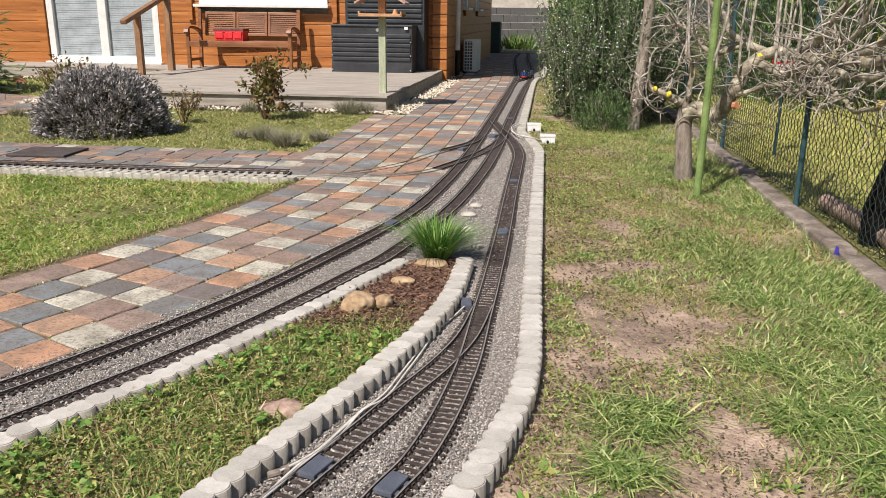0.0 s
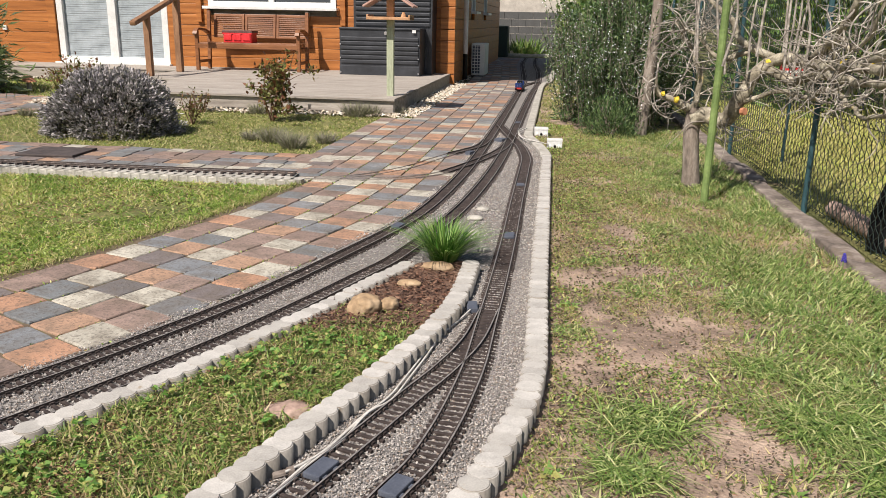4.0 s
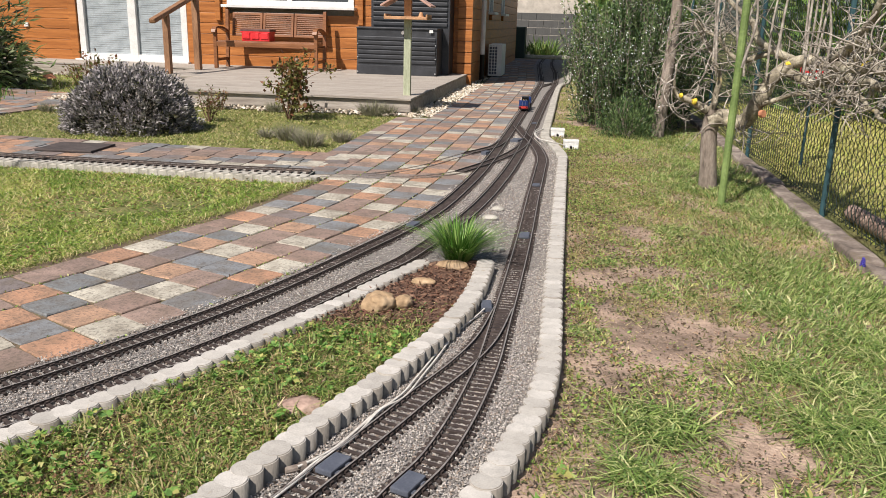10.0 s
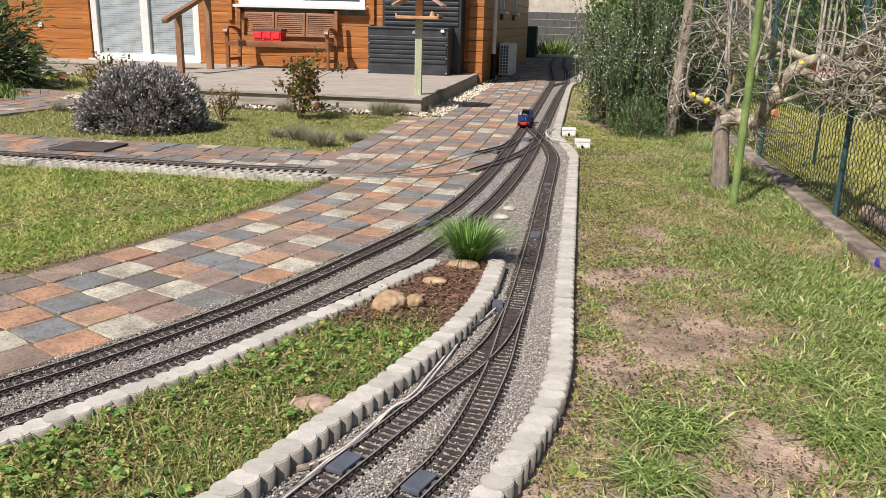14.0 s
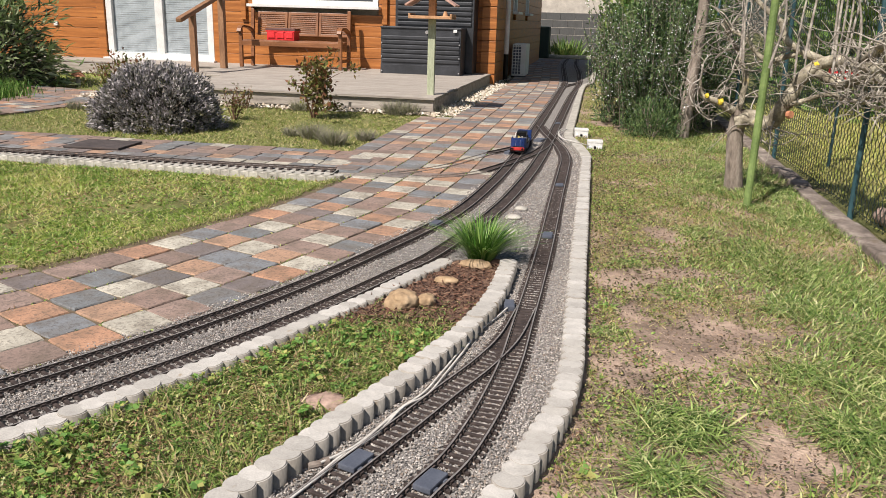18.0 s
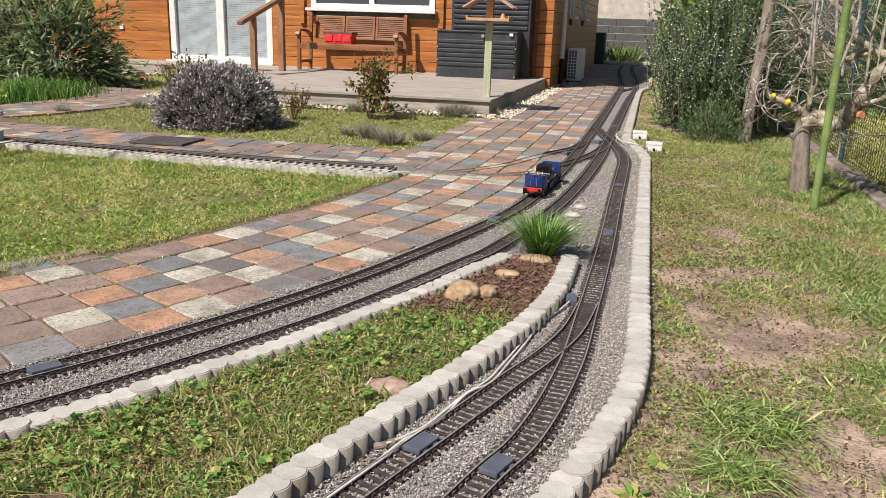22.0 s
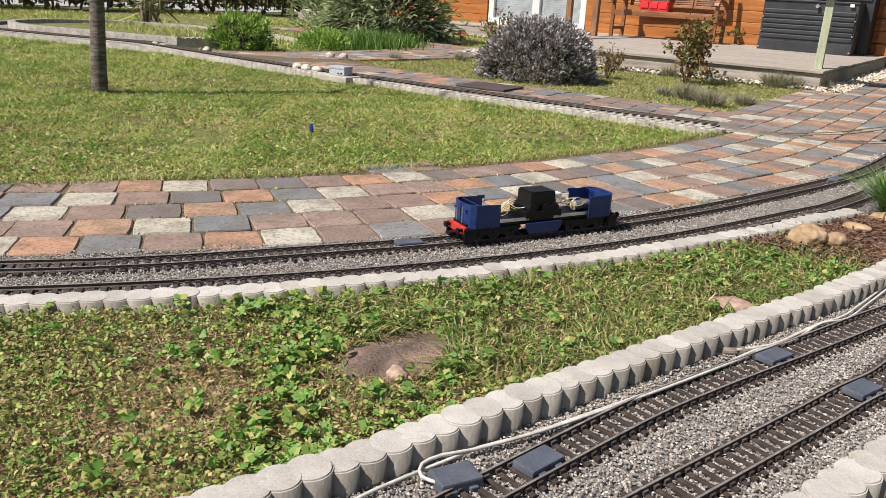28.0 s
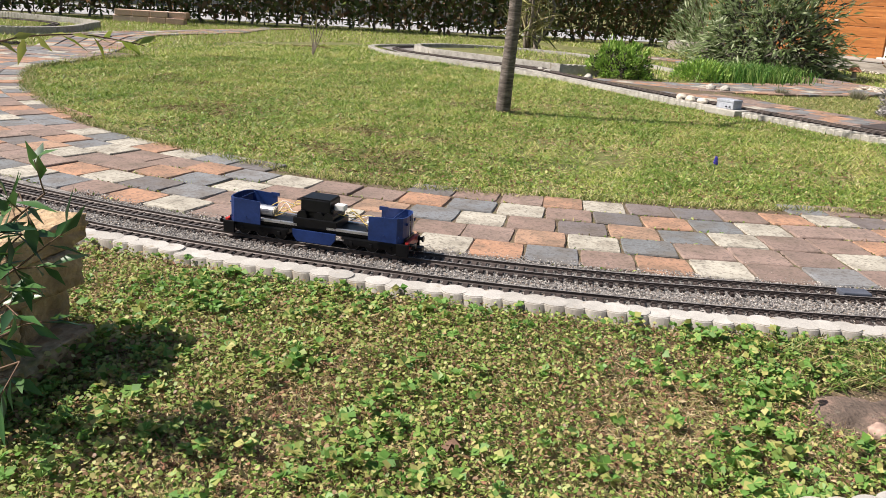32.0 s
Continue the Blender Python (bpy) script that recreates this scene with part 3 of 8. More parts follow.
def patch(name, cx, cy, rx, ry, z, mat, label, seed, turn=0.0, category="soil", rag=0.45):
    """A low irregular patch lying on the ground."""
    n, rings = 36, 5
    a = np.linspace(0, 2 * np.pi, n, endpoint=False)
    edge = 1 + rag * (0.28 * np.sin(2 * a + seed) + 0.17 * np.sin(5 * a + 2 * seed) + 0.10 * np.sin(9 * a + 3 * seed))
    v = [(0, 0, z)]
    for k in range(1, rings + 1):
        f = k / rings
        for i in range(n):
            x, y = rx * f * edge[i] * np.cos(a[i]), ry * f * edge[i] * np.sin(a[i])
            v.append((x, y, z * (1 - f ** 3) - 0.016 * f ** 4 + 0.003 * np.sin(31 * x + seed) * np.cos(27 * y) * (1 - f)))
    bm = bmesh.new()
    vs = [bm.verts.new(p) for p in v]
    for i in range(n):
        bm.faces.new((vs[0], vs[1 + i], vs[1 + (i + 1) % n]))
        for k in range(rings - 1):
            o, o2 = 1 + k * n, 1 + (k + 1) * n
            bm.faces.new((vs[o + i], vs[o2 + i], vs[o2 + (i + 1) % n], vs[o + (i + 1) % n]))
    for f in bm.faces:
        f.smooth = True
    ob = part(name, bm, mat, None, m=pose(cx, cy, 0, 0, 0, turn))
    return tagged(ob, label, category, kind="structure")


SOIL = [    # bare spots of the worn lawn: centre, half sizes, seed, turn
        (0.68, 3.00, 0.24, 0.27, 0.3, 10), (0.80, 2.18, 0.11, 0.22, 1.1, 20), (0.76, 1.85, 0.24, 0.26, 2.0, 0), (0.62, 4.55, 0.10, 0.20, 2.9, -10), (0.44, 3.15, 0.10, 0.22, 4.1, 5), (0.60, 3.78, 0.16, 0.12, 0.4, 0),
        (0.95, 1.55, 0.25, 0.25, 5.2, 0), (0.42, 3.65, 0.12, 0.20, 0.9, 0), (0.38, 2.62, 0.10, 0.14, 3.3, 0), (0.24, 1.75, 0.10, 0.2, 1.5, 0), (0.55, 9.6, 0.35, 0.9, 2.2, 0), (1.18, 1.85, 0.12, 0.10, 2.2, 0)]
lawn_side = np.vstack([P3, P3_FAR[1:8]])
sheet("worn_lawn", lawn_side, np.array([(1.66, 0.4), (1.66, 3), (1.66, 6), (1.64, 9), (1.6, 16)]), -0.004, 16, M_WORN, "worn lawn with bare trodden earth", 0.007, "lawn")
patch("flat_stone", -0.485, 2.17, 0.092, 0.080, 0.030, M_REDSTONE, "flat reddish stone sunk in the grass", 0.7, 20, "stone")["kind"] = ""
patch("flat_stone", -0.985, 1.29, 0.20, 0.12, 0.022, M_EARTHSTONE, "broad earth-covered sandstone slab among weeds", 2.4, 70, "stone", 0.8)["kind"] = ""

# ---- tracks ----
RAIL_PROFILE = [(-0.0042, 0), (0.0042, 0), (0.0013, 0.0028), (0.0024, 0.0108), (-0.0024, 0.0108), (-0.0013, 0.0028)]
sleeper_mesh = bpy.data.meshes.new("sleeper")
bm = block(0.0105, 0.112, 0.012, bevel=0.0015)
for s in (-1, 1):
    for d in (-1, 1):
        block(0.014, 0.0045, 0.007, (0, s * (0.0356 + d * 0.0055), 0.011), 0, None, bm)
bm.to_mesh(sleeper_mesh)
bm.free()
sleeper_mesh.materials.append(M_SLEEPER)
sv = np.array([v.co[:] for v in sleeper_mesh.vertices])


def track(line, label, y_from, y_to, z=0.004, gauge=0.064, pitch=0.030):
    """Two rails on sleepers; sleepers between the two y are parts, the rest one mesh."""
    ob = thing("railway_track", label, "model track", group="garden railway tracks")
    for side in (-1, 1):
        v, f = sweep(sideways(line, side * (gauge / 2 + 0.0036)), RAIL_PROFILE, z + 0.0118)
        index = np.zeros(len(f), int)
        index[3::6] = 1
        part("rail", np_mesh("rail", v, f, [M_RAIL, M_RAIL_TOP], index), None, ob)
    at, head = even(line, pitch)
    near = (at[:, 1] > y_from) & (at[:, 1] < y_to)
    for (x, y), h in zip(at[near], head[near]):
        o = new("sleeper", sleeper_mesh)
        o.parent, o.matrix_basis = ob, Matrix.Translation((x, y, z)) @ Matrix.Rotation(h + random.uniform(-0.02, 0.02), 4, "Z")
    far, fh = at[~near], head[~near]
    if len(far):
        base = np.array([(-0.0085, -0.058, 0), (0.0085, -0.058, 0), (0.0085, 0.058, 0), (-0.0085, 0.058, 0),
                         (-0.0075, -0.057, 0.013), (0.0075, -0.057, 0.013), (0.0075, 0.057, 0.013), (-0.0075, 0.057, 0.013)])
        c, s = np.cos(fh)[:, None], np.sin(fh)[:, None]
        v = np.stack([far[:, :1] + c * base[None, :, 0] - s * base[None, :, 1], far[:, 1:] + s * base[None, :, 0] + c * base[None, :, 1],
                      np.broadcast_to(base[None, :, 2] + z, (len(far), 8))], -1).reshape(-1, 3)
        q = np.array([(4, 5, 6, 7), (0, 1, 5, 4), (1, 2, 6, 5), (2, 3, 7, 6), (3, 0, 4, 7)])
        f = (np.arange(len(far))[:, None, None] * 8 + q[None]).reshape(-1, 4)
        tagged(part("sleeper_run", np_mesh("sleeper_run", v, f, [M_SLEEPER]), None, ob), kind="stuff")
    return ob


track(T1, "brown curved model track beside the paving, rail tops worn", 1.2, 4.6)
track(T2, "brown curved model track beside the concrete edging", 1.2, 4.6)
track(T3, "brown straight siding track on grey gravel", 0.9, 5.6)
track(T4, "brown siding track branching off at the points", 0.4, 2.66)
track(T5, "dark model track along the lawn edging", -50, -40, 0.036, pitch=0.062)
track(T6, "short dark connecting track on gravel", -50, -40)
track(T7, "short dark connecting track on gravel", -50, -40)
track(T8, "dark crossover track beside the house", -50, -40, 0.005)
# rails let into the paving between the cross path and the main line
for z_line in (spline([(-1.55, 5.52), (-1.2, 5.65), (-0.9, 6.05), (-0.74, 6.5), (-0.62, 6.86)]), spline([(-1.55, 5.52), (-1.2, 5.56), (-0.85, 5.68), (-0.65, 5.85), (-0.56, 5.98)])):
    inlay = thing("inlaid_track", "thin rails let flush into the paving", "model track", group="garden railway tracks")
    for side in (-1, 1):
        v, f = sweep(sideways(z_line, side * 0.0356), [(-0.003, 0), (0.003, 0), (0.003, 0.007), (-0.003, 0.007)], 0.014)
        part("rail", np_mesh("rail", v, f, [M_RAIL_TOP]), None, inlay)
# raised concrete support under the cross track
v, f = sweep(T5, [(-0.085, -0.02), (0.085, -0.02), (0.085, 0.035), (-0.085, 0.035)])
tagged(part("track_bed", np_mesh("track_bed", v, f, [M_CONCRETE]), None), "pale concrete strip carrying the track along the lawn", "track bed", kind="structure")

# ---- edgings of concrete rounds ----
def round_mesh(r, h):
    bm = bmesh.new()
    bmesh.ops.create_cone(bm, cap_ends=True, segments=20, radius1=r, radius2=r, depth=h, matrix=Matrix.Translation((0, 0, h / 2)))
    top = [e for e in bm.edges if all(v.co.z > h * 0.9 for v in e.verts)]
    bmesh.ops.bevel(bm, geom=top, offset=r * 0.07, segments=2, affect="EDGES")
    for v in bm.verts:
        v.co += v.co.normalized() * 0.0012 * noise.noise(v.co * 60 + Vector((r * 999, 0, 0)))
    for f in bm.faces:
        f.smooth = abs(f.normal.z) < 0.3
    me = bpy.data.meshes.new("round")
    bm.to_mesh(me)
    bm.free()
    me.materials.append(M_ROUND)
    me.materials.append(M_ROUND_SHADED)
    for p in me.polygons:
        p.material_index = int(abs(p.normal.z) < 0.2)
    return me


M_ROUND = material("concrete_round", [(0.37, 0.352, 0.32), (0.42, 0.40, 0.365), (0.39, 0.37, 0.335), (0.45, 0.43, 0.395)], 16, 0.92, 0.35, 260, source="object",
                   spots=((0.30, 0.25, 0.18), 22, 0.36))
# sides darker than the tops: their shade is in the colour, dirt in the spots
M_ROUND_SHADED = material("concrete_round_shaded_side", [(0.22, 0.20, 0.17), (0.27, 0.25, 0.22), (0.24, 0.22, 0.19), (0.29, 0.27, 0.235)], 9, 0.95, 0.5, 160, source="object",
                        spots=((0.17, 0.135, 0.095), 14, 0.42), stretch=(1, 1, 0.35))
ROUNDS = [round_mesh(0.039, 0.16), round_mesh(0.040, 0.16), round_mesh(0.0395, 0.16)]


def edging(line, label, pitch, top, wobble=0.004):
    ob = thing("edging", label, "edging", kind="structure")
    at, head = even(line, pitch)
    for i, ((x, y), h) in enumerate(zip(at, head)):
        o = new("concrete_round", ROUNDS[i % 3])
        o.parent = ob
        unit = 0.0025 * math.sin((i // 5) * 2.7)
        o.matrix_basis = pose(x + random.uniform(-0.001, 0.001), y, top - 0.16 + unit + random.uniform(-1, 1) * wobble * 0.15, random.uniform(-0.6, 0.6), random.uniform(-0.6, 0.6), random.uniform(0, 360))
    return ob


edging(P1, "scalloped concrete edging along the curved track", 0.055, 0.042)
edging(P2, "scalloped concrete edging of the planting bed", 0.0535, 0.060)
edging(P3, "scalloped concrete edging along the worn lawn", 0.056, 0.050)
# far stretch as one rounded kerb
v, f = sweep(spline(P3_FAR, 0.15), [(-0.045, -0.08), (0.045, -0.08), (0.045, 0.035), (0.035, 0.045), (-0.035, 0.045), (-0.045, 0.035)])
tagged(part("edging_far", np_mesh("edging_far", v, f, [M_CONCRETE]), None), "pale concrete edging beside the gravel", "edging", kind="structure")

# ---- the house and its deck ----
def cladding(name, x0, x1, y0, y1, z1, label, holes=()):
    """A wall of horizontal boards; along x if y0 == y1, else along y. holes: (from, to, bottom, top)."""
    wall = thing(name, label, "wall", kind="structure")
    along = "x" if y0 == y1 else "y"
    a0, a1 = (x0, x1) if along == "x" else (y0, y1)
    h, z = 0.19, 0.0
    while z < z1 - 0.01:
        top = min(z + h, z1)
        spans = [(a0, a1)]
        for b0, b1, zb, zt in holes:
            if zb < top - 0.01 and zt > z + 0.01:
                spans = [s for p, q in spans for s in ((p, min(q, b0)), (max(p, b1), q)) if s[1] - s[0] > 0.02]
        for p, q in spans:
            if along == "x":
                bm = block(q - p, 0.06, top - z - 0.006, ((p + q) / 2, y0 + 0.03, z + 0.003), 0.008)
            else:
                bm = block(0.06, q - p, top - z - 0.006, (x0 - 0.03, (p + q) / 2, z + 0.003), 0.008)
            part("board", bm, M_WOOD, wall)
        z = top
    return wall


DOOR = (-9.15, -6.95)
WIN = (-6.15, -3.75)
cladding("wall_front", -13.5, HOUSE_X, HOUSE_Y, HOUSE_Y, 2.7, "orange-stained timber front wall of broad boards", [(DOOR[0], DOOR[1], 0.1, 2.25), (WIN[0], WIN[1], 1.24, 2.2)])
cladding("wall_side", HOUSE_X, HOUSE_X, HOUSE_Y + 0.06, HOUSE_END, 2.7, "orange-stained timber side wall of broad boards", [(17.4, 18.1, 1.28, 2.1), (20.2, 20.9, 1.28, 2.1)])
tagged(part("wall_core", block(11.7, 10.6, 2.66, (-7.56, 20.1, 0.0)), M_RENDER), "pale wall core inside the timber house", "wall", kind="structure")
# projecting log ends at the corner
corner = thing("corner_post", "orange timber corner of interlocked boards", "corner post", kind="structure")
for i in range(14):
    part("log_end", block(0.26, 0.09, 0.182, (HOUSE_X - 0.10, HOUSE_Y - 0.045, 0.192 * i + 0.004), 0.008), M_WOOD, corner)
pier = thing("timber_pier", "orange timber pier with a rounded notch", "pier", kind="structure")
part("pier_board", block(0.14, 0.07, 2.4, (-2.0, HOUSE_Y - 0.04, DECK_Z), 0.01), M_WOOD, pier)
part("brace", block(0.10, 0.06, 1.1, (-3.62, HOUSE_Y - 0.035, 0.98), 0.012), M_WOOD, tagged(thing("timber_brace", "short orange timber board with a rounded end", "board", kind="structure")))
part("brace", block(0.10, 0.06, 1.1, (-6.32, HOUSE_Y - 0.035, 1.0), 0.012), M_WOOD, tagged(thing("timber_brace", "short orange timber board with a rounded end", "board", kind="structure")))
part("trim_board", block(0.16, 0.05, 2.4, (DOOR[0] - 0.10, HOUSE_Y - 0.03, DECK_Z), 0.008), M_WOOD, tagged(thing("door_trim", "orange timber trim beside the door", "trim", kind="structure")))
part("trim_board", block(0.16, 0.05, 2.4, (DOOR[1] + 0.10, HOUSE_Y - 0.03, DECK_Z), 0.008), M_WOOD, tagged(thing("door_trim", "orange timber trim beside the door", "trim", kind="structure")))
roof = thing("roof", "dark red tiled roof above the timber walls", "roof", kind="structure")
bm = bmesh.new()
pts = [(-13.9, 14.2, 2.7), (HOUSE_X + 0.35, 14.2, 2.7), (HOUSE_X + 0.35, 25.9, 2.7), (-13.9, 25.9, 2.7), (-13.9, 20.0, 4.6), (HOUSE_X + 0.35, 20.0, 4.6)]
vs = [bm.verts.new(p) for p in pts]
for f in ((0, 1, 5, 4), (3, 4, 5, 2), (0, 4, 3), (1, 2, 5), (0, 3, 2, 1)):
    bm.faces.new([vs[i] for i in f])
part("roof_covering", bm, M_ROOF, roof)

# double door with closed blinds
door = thing("door_1", "white glazed double door with closed pale blinds", "door", kind="structure")
dw, dz0, dz1 = DOOR[1] - DOOR[0], DECK_Z, 2.22
for x, w in ((DOOR[0] + 0.06, 0.12), (DOOR[1] - 0.06, 0.12), ((DOOR[0] + DOOR[1]) / 2, 0.16)):
    part("door_frame", block(w, 0.09, dz1 - dz0, (x, HOUSE_Y + 0.02, dz0), 0.008), M_WHITE, door)
for z, h in ((dz0, 0.13), (dz1 - 0.12, 0.12)):
    part("door_rail", block(dw, 0.088, h, ((DOOR[0] + DOOR[1]) / 2, HOUSE_Y + 0.022, z), 0.008), M_WHITE, door)
for k in (0, 1):
    x0 = DOOR[0] + 0.12 + k * (dw / 2 - 0.04)
    w = dw / 2 - 0.20
    for i in range(46):
        part("slat", block(w, 0.012, 0.036, (x0 + w / 2, HOUSE_Y + 0.052, dz0 + 0.13 + i * 0.041), m=None), M_BLIND, door)
part("threshold", block(dw + 0.1, 0.16, 0.03, ((DOOR[0] + DOOR[1]) / 2, HOUSE_Y - 0.08, DECK_Z), 0.006), M_WHITE, door)
win = thing("window_1", "white framed window above a white sill", "window", kind="structure")
part("window_sill", block(WIN[1] - WIN[0] + 0.1, 0.22, 0.05, ((WIN[0] + WIN[1]) / 2, HOUSE_Y - 0.07, 1.235), 0.006), M_WHITE, win)
for x in (WIN[0] + 0.05, WIN[1] - 0.05, (WIN[0] + WIN[1]) / 2):
    part("window_frame", block(0.1, 0.07, 0.9, (x, HOUSE_Y + 0.01, 1.285), 0.006), M_WHITE, win)
part("window_frame", block(WIN[1] - WIN[0], 0.068, 0.09, ((WIN[0] + WIN[1]) / 2, HOUSE_Y + 0.012, 1.285), 0.006), M_WHITE, win)
part("pane", block(WIN[1] - WIN[0], 0.012, 0.9, ((WIN[0] + WIN[1]) / 2, HOUSE_Y + 0.035, 1.285)), M_GLASS, win)
for n, y in enumerate((17.75, 20.55)):
    w = thing("window_%d" % (n + 2), "white framed side window with a white sill", "window", kind="structure")
    part("window_sill", block(0.16, 0.86, 0.05, (HOUSE_X + 0.05, y, 1.26), 0.006), M_WHITE, w)
    for dy in (-0.32, 0.32):
        part("window_frame", block(0.06, 0.08, 0.8, (HOUSE_X - 0.01, y + dy, 1.3), 0.006), M_WHITE, w)
    part("pane", block(0.012, 0.7, 0.8, (HOUSE_X - 0.03, y, 1.3)), M_GLASS, w)
pipe = thing("downpipe", "white rain downpipe with a dark lower end", "downpipe", kind="structure")
part("pipe", rod((HOUSE_X + 0.07, 15.9, 0.5), (HOUSE_X + 0.07, 15.9, 2.7), 0.045), M_WHITE, pipe)
part("pipe_foot", rod((HOUSE_X + 0.07, 15.9, 0.0), (HOUSE_X + 0.07, 15.9, 0.5), 0.047), M_BLACK, pipe)

# deck
deck = thing("deck", "weathered grey timber deck in front of the house", "deck", kind="structure")
y = 9.55
while y < HOUSE_Y - 0.02:
    w = 0.142
    x0 = -5.35 if y < 11.6 else -6.2 if y < 13.45 else -13.5
    part("plank", block(-1.66 - x0 + random.uniform(-0.015, 0.01), w, 0.028, ((x0 - 1.66) / 2, y + w / 2, DECK_Z - 0.028), 0.004), M_DECK, deck)
    y += w + 0.006
part("fascia", block(3.64, 0.03, 0.13, (-3.5, 9.60, 0.035)), M_DECK, deck)
part("fascia", block(0.03, 5.0, 0.15, (-1.685, 12.1, 0.015)), M_DECK, deck)
part("fascia", block(7.0, 0.03, 0.15, (-10.0, 13.49, 0.015)), M_DECK, deck)
part("fascia", block(0.03, 2.0, 0.15, (-5.33, 10.6, 0.015)), M_DECK, deck)
part("fascia", block(0.03, 1.8, 0.15, (-6.18, 12.55, 0.015)), M_DECK, deck)
part("skirt", block(3.5, 0.03, 0.14, (-3.5, 9.85, -0.05)), M_DECK, deck, "dark recessed boards under the deck")


def wood_box(ob, name, mat, sx, sy, sz, at, bevel=0.006, m=None):
    return part(name, block(sx, sy, sz, at, bevel, m), mat, ob)


# bench
bench = thing("garden_bench", "brown slatted wooden garden bench with curved armrests on the deck", "bench", pose(-5.10, 14.05, DECK_Z, 0, 0, 2))
BW = 1.86
for x in (-BW / 2 + 0.03, BW / 2 - 0.03):
    wood_box(bench, "leg", M_BENCH, 0.06, 0.06, 0.66, (x, -0.30, 0))
    wood_box(bench, "leg", M_BENCH, 0.06, 0.06, 1.02, (x, 0.22, 0), m=pose(0, 0.0, 0, -5))
    wood_box(bench, "side_rail", M_BENCH, 0.045, 0.52, 0.05, (x, -0.04, 0.12))
    bm = bmesh.new()
    prof = spline([(-0.36, 0.60), (-0.30, 0.665), (-0.15, 0.675), (0.05, 0.655), (0.24, 0.60)], 0.05)
    for (ya, za), (yb, zb) in zip(prof[:-1], prof[1:]):
        block(0.075, math.hypot(yb - ya, zb - za) + 0.012, 0.035, (0, 0, 0), 0.0, Matrix.Translation((x, (ya + yb) / 2, (za + zb) / 2)) @ Matrix.Rotation(math.atan2(zb - za, yb - ya), 4, "X"), bm)
    part("armrest", bm, M_BENCH, bench)
wood_box(bench, "seat_rail", M_BENCH, BW - 0.06, 0.035, 0.085, (0, -0.31, 0.37))
for i in range(6):
    wood_box(bench, "seat_slat", M_BENCH, BW - 0.08, 0.07, 0.024, (0, -0.27 + i * 0.085, 0.445))
tilt = pose(0, 0, 0, -10)
for x in (-0.58, 0, 0.58):
    wood_box(bench, "back_frame", M_BENCH, 0.56, 0.03, 0.05, (x, 0.30, 0.97), m=tilt)
    wood_box(bench, "back_frame", M_BENCH, 0.56, 0.03, 0.05, (x, 0.30, 0.60), m=tilt)
    for sx in (-0.26, 0.26):
        wood_box(bench, "back_stile", M_BENCH, 0.045, 0.032, 0.42, (x + sx, 0.30, 0.60), m=tilt)
    for i in range(9):
        wood_box(bench, "back_slat", M_BENCH, 0.49, 0.014, 0.022, (x, 0.30, 0.665 + i * 0.034), 0.003, m=tilt)
toolbox = thing("toolbox", "red plastic crate with a dark brown lid on the bench", "box", pose(-5.32, 14.02, DECK_Z + 0.47, 0, 0, 2))
part("crate_body", block(0.50, 0.30, 0.17, (0, 0, 0), 0.012), M_RED, toolbox)
for i in range(3):
    part("crate_rib", block(0.13, 0.018, 0.10, (-0.165 + i * 0.165, -0.157, 0.04), 0.005), M_RED, toolbox)
part("crate_rim", block(0.53, 0.32, 0.03, (0, 0, 0.14), 0.006), M_RED, toolbox)
part("lid", block(0.535, 0.325, 0.04, (0, 0, 0.165), 0.006), M_BROWN_LID, toolbox)

# storage box with a raised lid panel behind
store = thing("storage_box", "anthracite metal storage box with ribbed front on the deck", "storage box", pose(-2.74, 13.62, DECK_Z))
part("box_body", block(1.37, 0.70, 0.745, (0, 0.36, 0), 0.01), M_ANTHRACITE, store)
part("front_panel", block(1.37, 0.012, 0.15, (0, 0.0, 0.0), 0.003), M_ANTHRACITE, store)
for i in range(6):
    part("rib", block(1.33, 0.026, 0.058, (0, 0.004, 0.19 + i * 0.075), 0.010), M_ANTHRACITE, store)
part("lid", block(1.38, 0.74, 0.03, (0, 0.36, 0.742), 0.008), M_ANTHRACITE, store)
part("lock", rod((0.12, -0.02, 0.70), (0.12, -0.075, 0.69), 0.028), M_SILVER, store, "silver lock")
part("label_plate", block(0.06, 0.006, 0.045, (0.59, -0.024, 0.70)), M_WHITE, store, "small white plate")
for x in (-0.665, 0.665):
    for z in (0.04, 0.28, 0.5):
        part("bolt", rod((x, -0.006, z), (x, -0.018, z), 0.012, sides=8), M_SILVER, store)
cabinet = thing("tall_cabinet", "dark anthracite ribbed metal cabinet behind the storage box", "cabinet", pose(-2.62, 14.33, DECK_Z))
part("cabinet_body", block(1.38, 0.46, 1.75, (0, 0.05, 0), 0.01), M_ANTHRACITE, cabinet)
for i in range(11):
    part("rib", block(1.30, 0.03, 0.06, (0, -0.19, 0.8 + i * 0.085), 0.012), M_ANTHRACITE, cabinet)

# handrail
rail = thing("handrail", "brown wooden handrail with two square posts on the deck", "handrail")
part("post", block(0.09, 0.09, 0.88, (-5.96, 11.95, DECK_Z), 0.01), M_RAILING, rail)
part("post", block(0.10, 0.10, 1.3, (-6.03, 13.1, DECK_Z), 0.01), M_RAILING, rail)
a, b = Vector((-5.92, 11.45, 0.98)), Vector((-6.04, 13.2, 1.42))
part("rail_bar", block(0.07, 0.095, (b - a).length, (0, 0, 0), 0.02, Matrix.Translation(a) @ (b - a).to_track_quat("Z", "X").to_matrix().to_4x4()), M_RAILING, rail)

